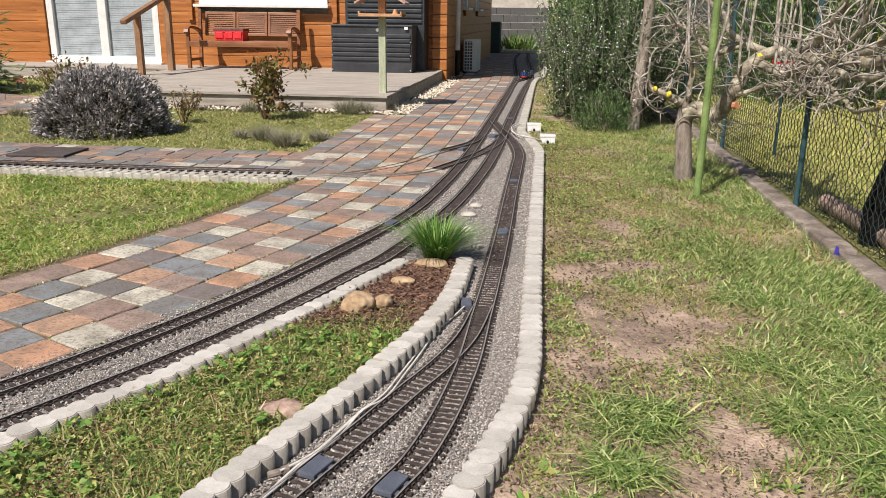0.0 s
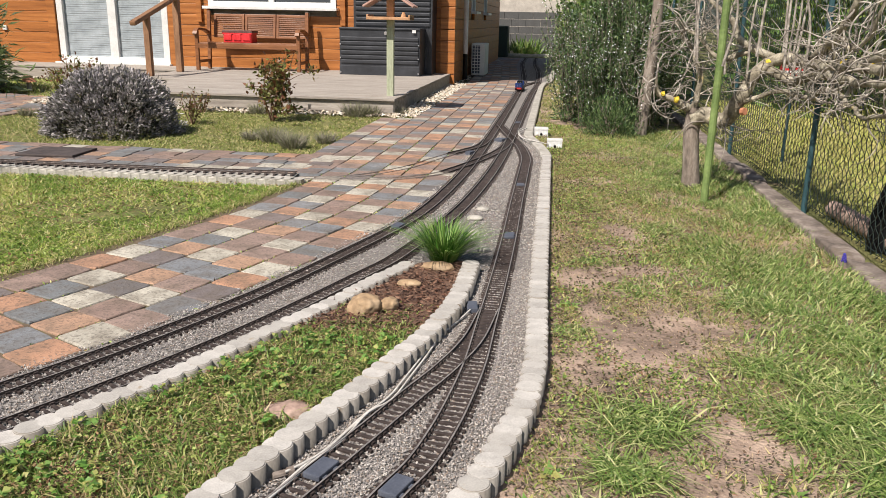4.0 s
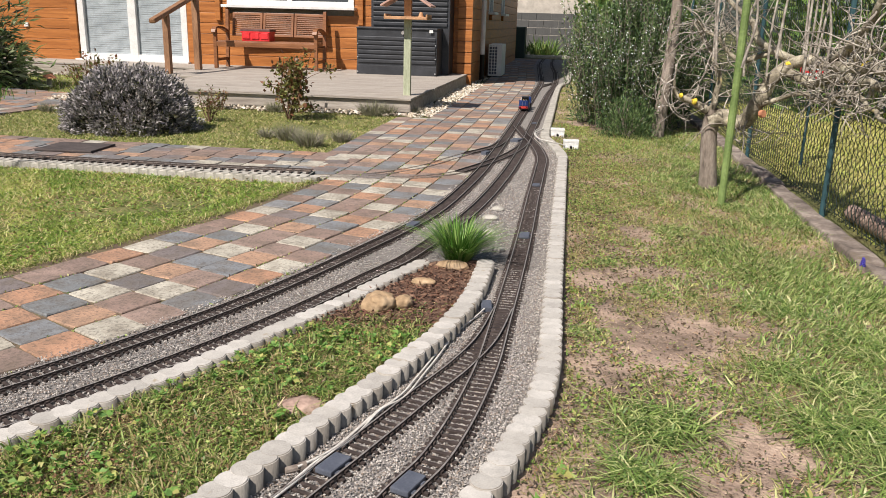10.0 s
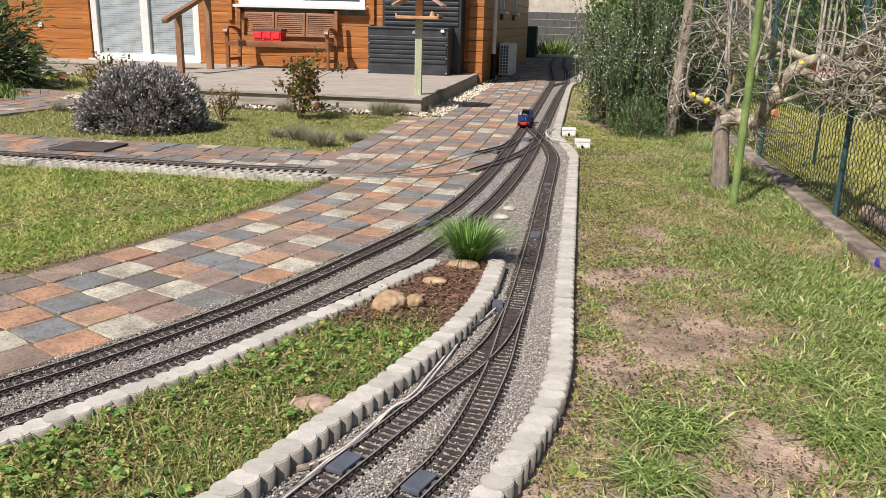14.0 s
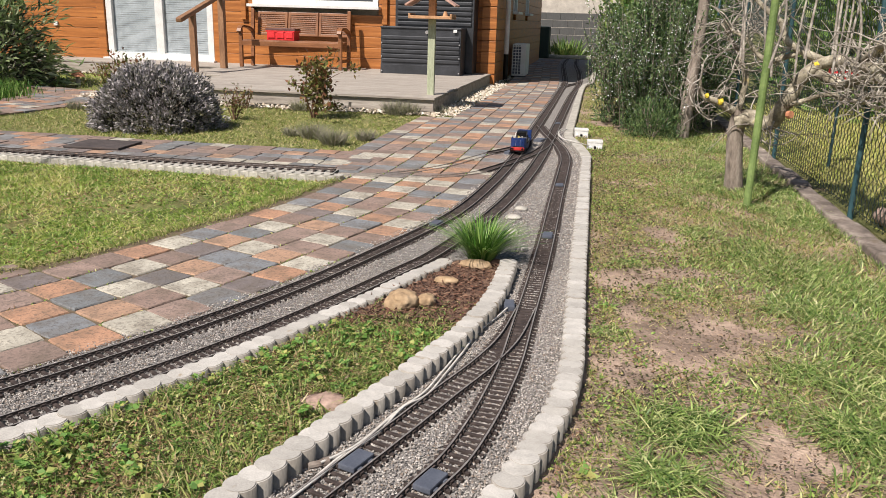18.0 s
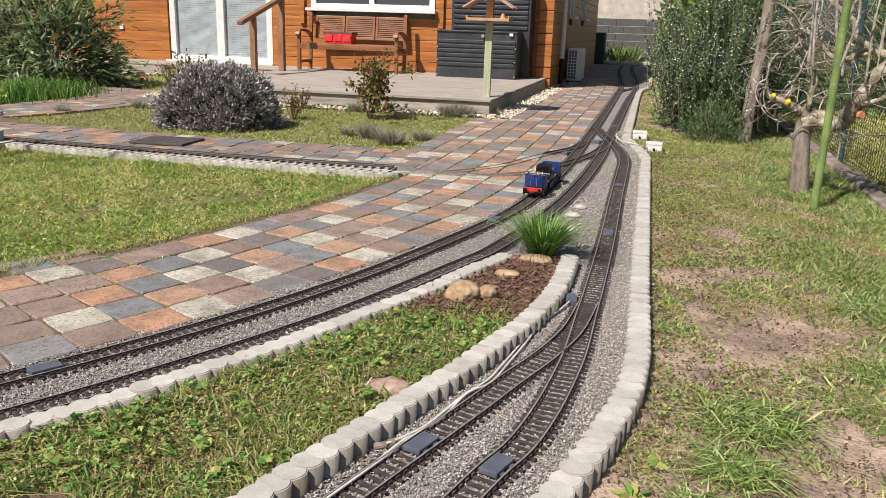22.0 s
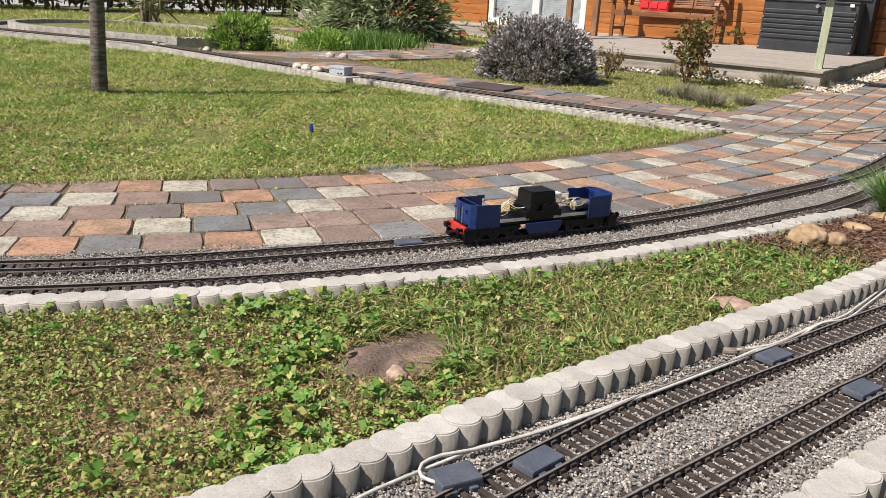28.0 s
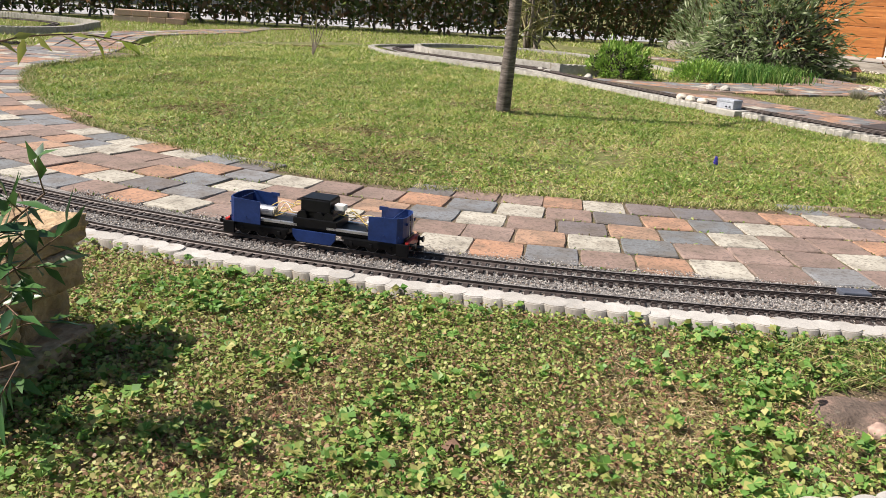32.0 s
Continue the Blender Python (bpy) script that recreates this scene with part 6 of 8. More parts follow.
tagged(part("back_turf", blades("back_turf", np.c_[x, y, np.full(len(x), -0.006)], 0.035, 0.008, M_GRASS, r, 1.0, True), None), "low grass running back beside the edging", "grass", kind="stuff")
a, d = r.uniform(0, 6.28, 900), np.sqrt(r.uniform(0, 1, 900))
x, y = -1.01 + 0.09 * d * np.cos(a), 1.30 + 0.16 * d * np.sin(a)
tagged(part("slab_grit", stones("slab_grit", np.c_[x, y, 0.012 - 0.008 * d], r.uniform(0.001, 0.005, 900) * r.uniform(0.4, 1, 900), bpy.data.materials["earth_crumb"], r), None), "grit and crumbs lying on the slab", "earth", kind="stuff")
# moss and tiny weeds in the paving joints
jp = []
for k in range(6):
    line = sideways(PATH_OUT, COL * k - 0.045)
    line = line[(line[:, 1] < 7.5) & (line[:, 0] > -4.2)]
    at = line[r.integers(0, len(line), 700)] + r.normal(0, 0.003, (700, 2))
    jp.append(at)
jp = np.vstack(jp)
jp = jp[wave(jp[:, 0], jp[:, 1], 2.6, 1.0) > 0.0]
n = len(jp)
tagged(part("joint_moss", leaf_cloud("joint_moss", np.c_[jp, np.full(n, 0.010)], np.c_[r.normal(size=n), r.normal(size=n), r.uniform(0, 1.0, n)], r.uniform(0.008, 0.02, n), r.uniform(0.004, 0.009, n), M_CLOVER, rng=r), None), "moss and tiny weeds in the paving joints", "moss", kind="stuff")


# ---- shrubs ----
def dome(n, rx, ry, h, rng, shell=0.35, rough=0.12):
    """Points filling the outer shell of a bush and the way outwards."""
    a, u = rng.uniform(0, 2 * np.pi, n), rng.uniform(0, 1, n)
    el = np.arcsin(u * 0.98)
    d = np.c_[np.cos(el) * np.cos(a), np.cos(el) * np.sin(a), np.sin(el)]
    bump = 1 + rough * (np.sin(5 * a + 3 * el) * np.cos(4 * el) + 0.6 * np.sin(11 * a - 6 * el))
    rad = (1 - shell * rng.uniform(0, 1, n) ** 1.6) * bump
    return d * rad[:, None] * (rx, ry, h), d


def bush(name, label, category, x, y, rx, ry, h, n, leaf, width, mat, rng, up=0.4, shell=0.4, stems=14, stem_mat=None, z=0.0, rough=0.12, group="", clumps=0):
    ob = thing(name, label, category, pose(x, y, z - 0.01), group)
    if clumps:
        p, d = dome(clumps, rx, ry, h, rng, shell, rough)
        pick = rng.integers(0, clumps, n)
        p, d = p[pick] + rng.normal(0, leaf * 0.45, (n, 3)), d[pick]
        p[:, 2] = np.abs(p[:, 2])
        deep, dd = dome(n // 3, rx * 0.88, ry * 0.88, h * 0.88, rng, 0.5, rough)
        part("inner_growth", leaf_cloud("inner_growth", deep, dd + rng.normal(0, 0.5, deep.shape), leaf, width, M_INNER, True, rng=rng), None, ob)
    else:
        p, d = dome(n, rx, ry, h, rng, shell, rough)
    way = d + rng.normal(0, 0.45, (n, 3)) + (0, 0, up)
    part("foliage", leaf_cloud("foliage", p, way, leaf * rng.uniform(0.6, 1.3, n), width * rng.uniform(0.7, 1.3, n), mat, True, rng=rng), None, ob)
    sticks = []
    for k in range(stems):
        a, e = rng.uniform(0, 6.28), rng.uniform(0.25, 1.2)
        tip = np.array((rx * np.cos(a) * np.cos(e), ry * np.sin(a) * np.cos(e), h * np.sin(e))) * rng.uniform(0.75, 1.0)
        sticks.append((spline([(tip[0] * 0.08, tip[1] * 0.08, 0), tip * (0.4, 0.4, 0.5) + rng.normal(0, 0.02, 3), tip], 0.08), [0.012 * max(h, 0.3), 0.004]))
    part("branching", tubes("branching", sticks, stem_mat or M_BARK, 5), None, ob)
    return ob


# darker brown leaves that fill the inside of clumped bushes
M_INNER = leafy("inner_dark_leaf", [(0.07, 0.062, 0.05), (0.11, 0.095, 0.08), (0.05, 0.055, 0.035)], 0.9, 0)
rb = np.random.default_rng(51)
M_DRYLAV = leafy("dry_lavender", [(0.22, 0.19, 0.17), (0.34, 0.30, 0.26), (0.20, 0.21, 0.12), (0.28, 0.28, 0.17)], 0.85, 0.15)
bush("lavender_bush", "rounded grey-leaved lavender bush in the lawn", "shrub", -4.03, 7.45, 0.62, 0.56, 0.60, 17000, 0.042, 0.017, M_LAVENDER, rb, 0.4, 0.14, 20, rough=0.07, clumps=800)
for x, y, s, n in ((-2.35, 7.25, 0.16, 700), (-2.05, 6.95, 0.16, 800), (-1.85, 7.3, 0.12, 500), (-2.10, 9.45, 0.20, 700), (-1.95, 9.55, 0.17, 500), (-1.62, 9.7, 0.12, 300), (-2.6, 7.35, 0.1, 350), (-5.6, 8.4, 0.12, 350), (-3.3, 9.4, 0.14, 400), (-6.0, 7.6, 0.10, 300)):
    ob = thing("lavender_plant", "small straggly grey lavender in the lawn", "shrub", pose(x, y, -0.01), "small lavenders")
    n, s = n, s * 1.05
    a, d = rb.uniform(0, 6.28, n), np.sqrt(rb.uniform(0, 1, n)) * s
    root = np.c_[d * np.cos(a) * 0.5, d * np.sin(a) * 0.5, np.zeros(n)]
    way = np.c_[np.cos(a) * d * 1.5, np.sin(a) * d * 1.5, np.full(n, s * 1.9)] + rb.normal(0, 0.05, (n, 3))
    part("foliage", leaf_cloud("foliage", root, way, s * rb.uniform(0.4, 1.1, n), 0.0045, M_DRYLAV, True, rng=rb), None, ob)


def rose(x, y, h, n, seed, label):
    g = np.random.default_rng(seed)
    ob = thing("rose_bush", label, "shrub", pose(x, y, -0.02), "rose bushes")
    canes, at = [], []
    for k in range(9):
        a = g.uniform(0, 6.28)
        lean = g.uniform(0.15, 0.55)
        top = np.array((np.cos(a) * lean * h, np.sin(a) * lean * h, h * g.uniform(0.7, 1.05)))
        line = spline([(0.02 * np.cos(a), 0.02 * np.sin(a), 0), top * (0.5, 0.5, 0.45) + g.normal(0, 0.03 * h, 3), top], 0.04)
        canes.append((line, [0.011 * h + 0.003, 0.003]))
        pick = line[g.integers(len(line) // 3, len(line), n // 9)]
        at.append(pick + g.normal(0, 0.06 * h, pick.shape))
        for j in range(2):
            p0 = line[len(line) // 2 + j]
            p1 = p0 + g.normal(0, 0.16 * h, 3) + (0, 0, 0.14 * h)
            canes.append((spline([p0, (p0 + p1) / 2 + g.normal(0, 0.02 * h, 3), p1], 0.05), [0.005 * h + 0.001, 0.002]))
            at.append(p1 + g.normal(0, 0.05 * h, (n // 18, 3)))
    part("cane_growth", tubes("cane_growth", canes, M_CANE, 6), None, ob)
    at = np.vstack(at)
    part("foliage", leaf_cloud("foliage", at, g.normal(size=at.shape) + (0, 0, 0.3), g.uniform(0.03, 0.06, len(at)) * (0.5 + h), g.uniform(0.02, 0.035, len(at)) * (0.5 + h), M_ROSE, rng=g), None, ob)


M_CANE = material("rose_cane", [(0.10, 0.055, 0.03), (0.17, 0.10, 0.06)], 20, 0.7, 0.3, 80)
rose(-2.92, 8.85, 0.72, 620, 3, "leggy rose bush with reddish young leaves")
rose(-3.62, 8.3, 0.30, 120, 8, "small bare thorny rose bush")
rose(-5.4, 9.0, 0.62, 200, 12, "thin rose bush behind the lavender")
rose(-3.95, 9.3, 0.25, 60, 14, "small sparse rose shoots by the deck")

# rosemary: upright sprays with needles and pale blossom
def rosemary():
    g = np.random.default_rng(61)
    ob = thing("rosemary_bush", "tall dark rosemary bush with pale blossom", "shrub", pose(0.88, 9.5, -0.02))
    sprays, at, way, fl = [], [], [], []
    for k in range(480):
        a, d = g.uniform(0, 6.28), np.sqrt(g.uniform(0, 1))
        base = np.array((np.cos(a) * d * 0.60, np.sin(a) * d * 0.80, g.uniform(0, 0.95 * (1 - 0.45 * d))))
        top = base + np.array((np.cos(a) * d * 0.22, np.sin(a) * d * 0.25, 0)) + (0, 0, g.uniform(0.45, 1.0)) + g.normal(0, 0.06, 3)
        line = spline([base, (base + top) / 2 + g.normal(0, 0.04, 3), top], 0.03)
        sprays.append((line[::3], [0.004, 0.002]))
        m = 95
        i = g.integers(0, len(line), m)
        at.append(line[i] + g.normal(0, 0.004, (m, 3)))
        t = top - base
        way.append(t / np.linalg.norm(t) * 0.5 + g.normal(0, 0.7, (m, 3)))
        if g.uniform() < 0.8:
            fl.append(line[g.integers(len(line) // 4, len(line), 14)] + g.normal(0, 0.018, (14, 3)))
    part("branching", tubes("branching", sprays, M_BARK, 4), None, ob)
    at, way = np.vstack(at), np.vstack(way)
    part("foliage", leaf_cloud("foliage", at, way, g.uniform(0.03, 0.055, len(at)), g.uniform(0.009, 0.015, len(at)), M_ROSEMARY, True, rng=g), None, ob)
    fl = np.vstack(fl)
    part("blossom", leaf_cloud("blossom", fl, g.normal(size=fl.shape), g.uniform(0.011, 0.020, len(fl)), g.uniform(0.011, 0.018, len(fl)), M_BLOSSOM, rng=g), None, ob, "tiny pale blue flowers")


rosemary()
bush("rosemary_bush", "dense dark inner growth of the rosemary", "shrub", 0.92, 9.75, 0.66, 0.75, 1.75, 15000, 0.06, 0.014, M_ROSEMARY, rb, 0.3, 0.5, 12, clumps=420)
bush("rosemary_sprout", "low dark rosemary at the foot of the bush", "shrub", 0.80, 8.55, 0.32, 0.26, 0.42, 3200, 0.04, 0.009, M_ROSEMARY, rb, 1.0, 0.6, 10)
bush("laurel_hedge", "dense green laurel hedge beyond the rosemary", "hedge", 1.5, 14.2, 0.95, 2.6, 2.4, 9000, 0.11, 0.06, M_IVY, rb, 0.2, 0.35, 16)
bush("laurel_hedge", "dense green laurel hedge by the far track", "hedge", 1.1, 20.5, 0.95, 4.0, 2.6, 6000, 0.14, 0.08, M_IVY, rb, 0.2, 0.35, 14)
bush("border_plant", "low strappy green plants at the block wall", "plant", -0.9, 28.2, 0.7, 0.35, 0.4, 500, 0.35, 0.04, M_IVY, rb, 1.2, 0.9, 4)
bush("oleander", "large oleander with long narrow leaves by the house", "shrub", -8.6, 10.6, 1.0, 0.95, 1.5, 5200, 0.19, 0.036, M_OLEANDER, rb, -0.25, 0.30, 20, rough=0.18, clumps=420)
bush("oleander", "airy grey-green oleander in front of the hedge", "shrub", -10.3, 11.3, 0.85, 0.8, 1.5, 2600, 0.17, 0.026, M_OLEANDER, rb, 0.4, 0.6, 22)
bush("green_shrub", "compact bright green feathery shrub on gravel", "shrub", -7.75, 6.75, 0.40, 0.40, 0.40, 5200, 0.055, 0.018, M_SHRUB, rb, 0.5, 0.35, 14, rough=0.16, clumps=170)
bush("green_shrub", "low spreading bright green shrub", "shrub", -7.45, 7.9, 0.35, 0.35, 0.24, 1600, 0.06, 0.02, M_SHRUB, rb, 0.6, 0.5, 8)
x, y = -7.4 + rb.normal(0, 0.28, 2600), 8.75 + rb.normal(0, 0.38, 2600)
tagged(part("herb_grass", blades("herb_grass", np.c_[x, y, np.zeros(2600)], 0.24, 0.010, M_TUFT, rb, 0.5), None), "upright bright green grassy herbs", "plant", kind="stuff")
strap = thing("yucca", "tall strappy plant with yellowing leaves", "plant", pose(-11.4, 8.1, 0))
n = 260
a, e = rb.uniform(0, 6.28, n), rb.uniform(0.1, 1.4, n)
part("foliage", leaf_cloud("foliage", np.c_[rb.normal(0, 0.12, (n, 2)), rb.uniform(0.2, 1.4, n)], np.c_[np.cos(a) * np.cos(e), np.sin(a) * np.cos(e), np.sin(e) * rb.choice([1, -0.4], n)], rb.uniform(0.35, 0.6, n), 0.028,
                          leafy("strap_leaf", [(0.28, 0.30, 0.12), (0.38, 0.36, 0.16), (0.18, 0.22, 0.07), (0.46, 0.40, 0.22)], 0.5), rng=rb), None, strap)
for k in range(7):
    part("stem", tubes("stem", [(spline([(rb.normal(0, 0.1), rb.normal(0, 0.1), 0), (rb.normal(0, 0.15), rb.normal(0, 0.15), 0.8), (rb.normal(0, 0.2), rb.normal(0, 0.2), 1.6)], 0.2), [0.03, 0.02])], M_BARK, 6), None, strap)
sprig = thing("sapling", "thin bare sapling in the lawn", "sapling", pose(-10.0, 3.6, 0))
part("twigs", tubes("twigs", [(spline([(0, 0, 0), (0.03 * k - 0.05, 0.02 * k, 0.25), (0.10 * k - 0.15, 0.04 * k - 0.05, 0.45 + 0.06 * (k % 3))], 0.1), [0.008, 0.003]) for k in range(5)], M_BARK, 5), None, sprig)

# ---- hedge, iron fence and road along the far side ----
HEDGE = spline([(-20, -6), (-19.0, 0), (-18.2, 5), (-17.0, 9), (-15.8, 13), (-15.2, 18)], 0.5)
hs = lengths(HEDGE)
g = np.random.default_rng(71)
n = 36000
u = g.uniform(0, hs[-1], n)
gap = 0.55 + 0.45 * np.sin(u * 1.9) * np.sin(u * 0.73 + 1)
zz = g.uniform(0.08, 2.1, n)
ok = (g.uniform(size=n) < np.clip(0.45 + zz * 0.9, 0, 1)) & (g.uniform(size=n) < np.clip(gap + 0.75, 0.4, 1))
u, zz = u[ok], zz[ok]
hx, hy = np.interp(u, hs, HEDGE[:, 0]), np.interp(u, hs, HEDGE[:, 1])
n = len(u)
hp = np.c_[hx + g.normal(0, 0.28, n), hy + g.normal(0, 0.2, n), zz]
hedge = thing("hedge", "dark clipped hedge with reddish shoots along the street", "hedge")
part("foliage", leaf_cloud("foliage", hp, g.normal(size=(n, 3)) + (0.4, 0, 0.3), g.uniform(0.12, 0.22, n), g.uniform(0.06, 0.11, n), M_HEDGE, True, rng=g), None, hedge)
sticks = []
for k in range(int(hs[-1] / 0.55)):
    x, y = np.interp(k * 0.55, hs, HEDGE[:, 0]), np.interp(k * 0.55, hs, HEDGE[:, 1])
    sticks.append((np.array([(x, y, 0), (x + g.normal(0, 0.1), y + g.normal(0, 0.1), 0.6), (x + g.normal(0, 0.2), y + g.normal(0, 0.2), 1.6)]), [0.03, 0.012]))
part("branching", tubes("branching", sticks, M_BARK, 5), None, hedge)
iron = thing("iron_fence", "black metal rod fence behind the hedge", "fence")
behind = sideways(HEDGE, 0.9)
bs = lengths(behind)
bars = []
for k in range(int(bs[-1] / 0.13)):
    x, y = np.interp(k * 0.13, bs, behind[:, 0]), np.interp(k * 0.13, bs, behind[:, 1])
    bars.append((np.array([(x, y, 0.05), (x, y, 1.4)]), [0.012, 0.012]))
tagged(part("bar_row", tubes("bar_row", bars, M_BLACK, 4, False), None, iron), kind="stuff")
for z in (0.15, 1.3):
    v, f = sweep(behind, [(-0.015, 0), (0.015, 0), (0.015, 0.03), (-0.015, 0.03)], z)
    part("rail", np_mesh("rail", v, f, [M_BLACK]), None, iron)
for k in range(0, int(bs[-1] / 2.5)):
    x, y = np.interp(k * 2.5, bs, behind[:, 0]), np.interp(k * 2.5, bs, behind[:, 1])
    part("post", block(0.06, 0.06, 1.5, (x, y, 0)), M_BLACK, iron)
sheet("road", sideways(HEDGE, 1.2), sideways(HEDGE, 9.0), 0.0, 4, M_ROAD, "pale grey street beyond the hedge", 0, "road")
v, f = sweep(sideways(HEDGE, 10), [(-0.1, 0), (0.1, 0), (0.1, 1.7), (-0.1, 1.7)])
tagged(part("street_wall", np_mesh("street_wall", v, f, [M_RENDER]), None), "low pale wall across the street", "wall", kind="structure")
bricks = thing("brick_stack", "low stack of pale bricks on the grass", "bricks", pose(-17.0, 3.0, 0, 0, 0, 60))
for row in range(2):
    for i in range(4):
        part("brick", block(0.34, 0.24, 0.11, (-0.5 + i * 0.345 + (row % 2) * 0.04, random.uniform(-0.03, 0.03), row * 0.115), 0.01), M_BRICK, bricks)

# ---- the tree in the lawn ----
lawn_tree = thing("lawn_tree", "slim grey-brown tree trunk standing in the lawn", "tree", pose(-5.25, 3.27, -0.02))
part("trunk", tubes("trunk", [(spline([(0, 0, 0), (0.015, 0.0, 0.25), (0.035, 0.01, 0.7), (0.06, 0.0, 1.3), (0.08, 0.02, 2.0)], 0.06), [0.058, 0.048, 0.044, 0.042])], M_BARK_DARK, 14), None, lawn_tree)
part("limb", tubes("limb", [(spline([(0.07, 0.01, 1.8), (0.3, 0.1, 2.3), (0.6, 0.1, 2.9)], 0.1), [0.035, 0.012])], M_BARK_DARK, 8), None, lawn_tree)
part("limb", tubes("limb", [(spline([(0.08, 0.02, 1.95), (-0.2, 0.2, 2.5), (-0.4, 0.4, 3.0)], 0.1), [0.035, 0.012])], M_BARK_DARK, 8), None, lawn_tree)

# ---- fence, kerb, apple tree ----
def worn_block(sx, sy, sz, at):
    """A stone bar with a broken, uneven surface."""
    bm = block(sx, sy, sz, (0, 0, 0), 0.012)
    bmesh.ops.subdivide_edges(bm, edges=[e for e in bm.edges if e.calc_length() > 0.05], cuts=4, use_grid_fill=True)
    off = Vector((at[1] * 3, 0, 0))
    for v in bm.verts:
        v.co += Vector((noise.noise(v.co * 14 + off), noise.noise(v.co * 14 + off * 2), noise.noise(v.co * 12 - off))) * 0.014
    for f in bm.faces:
        f.smooth = True
    bmesh.ops.translate(bm, verts=bm.verts, vec=at)
    return bm



kx = 1.70
kerb_ob = thing("fence_kerb", "weathered stone kerb under the wire fence", "kerb", kind="structure")
yy = 2.2
while yy < 13:
    n = random.uniform(0.75, 1.1)
    part("kerb_stone", worn_block(0.12, n - 0.012, 0.12, (kx + random.uniform(-0.012, 0.012), yy + n / 2, -0.08 + random.uniform(-0.008, 0.008))), M_KERB, kerb_ob)
    yy += n
fence = thing("wire_fence", "green chain-link fence on teal posts", "fence")
FX = 1.80
for y in (3.0, 5.3, 7.6, 9.9, 12.2):
    part("post", rod((FX, y, -0.05), (FX - 0.01, y, 1.5), 0.018), M_GREEN_POST, fence)
for z in (0.06, 0.62, 1.4):
    part("tension_wire", rod((FX + 0.01, 2.2, z), (FX + 0.01, 12.4, z - 0.01), 0.0025, sides=5), M_WIRE, fence)
zig = []
pitch, cell = 0.034, 0.068
rows = int(1.38 / (cell / 2))
for i in range(int((12.4 - 2.2) / pitch)):
    y0 = 2.2 + i * pitch
    k = np.arange(rows + 1)
    zig.append((np.c_[FX + 0.004 * ((k % 2) * 2 - 1), y0 + pitch * ((k + i) % 2) * 1.03, 0.04 + k * cell / 2], [0.0024]))
tagged(part("mesh_wire", tubes("mesh_wire", zig, M_WIRE, 3, False), None, fence, "dark green diamond wire mesh"), kind="stuff")
pipe2 = thing("log", "reddish brown fallen log behind the fence", "log")
part("log_body", tubes("log_body", [(spline([(1.95, 3.6, 0.05), (1.97, 4.4, 0.055), (1.94, 5.2, 0.045)], 0.2), [0.055, 0.05])], M_REDSTONE, 10), None, pipe2)
bag = thing("sack", "black plastic sack standing behind the fence", "sack", pose(2.02, 4.45, 0))
bm = bmesh.new()
bmesh.ops.create_cone(bm, cap_ends=True, segments=14, radius1=0.15, radius2=0.05, depth=0.5, matrix=pose(0, 0, 0.25))
bmesh.ops.subdivide_edges(bm, edges=bm.edges[:], cuts=2)
for v in bm.verts:
    v.co += Vector((noise.noise(v.co * 9), noise.noise(v.co * 9 + Vector((5, 0, 0))), 0)) * 0.035
part("sack_body", bm, M_BLACK, bag)
toy = thing("garden_sign", "small red and white board behind the branches", "sign", pose(2.15, 7.2, 0))
part("stick", rod((0, 0, 0), (0, 0, 0.75), 0.012), M_GREEN_POST, toy)
part("board", block(0.22, 0.02, 0.16, (0, 0, 0.72), 0.004), M_RED, toy)
for i in range(3):
    part("stripe", block(0.20, 0.004, 0.018, (0, -0.013, 0.745 + i * 0.045)), M_WHITE, toy)
bush("neighbour_bush", "dark evergreen thicket beyond the fence", "hedge", 4.4, 13.5, 1.6, 2.6, 3.2, 5000, 0.16, 0.09, M_IVY, rb, 0.2, 0.5, 18)
bush("neighbour_bush", "dark evergreen thicket beyond the lawn", "hedge", 8.0, 12.0, 1.8, 4.5, 3.2, 6000, 0.18, 0.10, M_HEDGE, rb, 0.2, 0.5, 18)

stake = thing("tree_stake", "bright green wooden stake beside the apple trunk", "stake")
part("stake_pole", rod((1.213, 5.40, -0.05), (1.225, 5.42, 1.75), 0.024, sides=12), M_STAKE, stake)


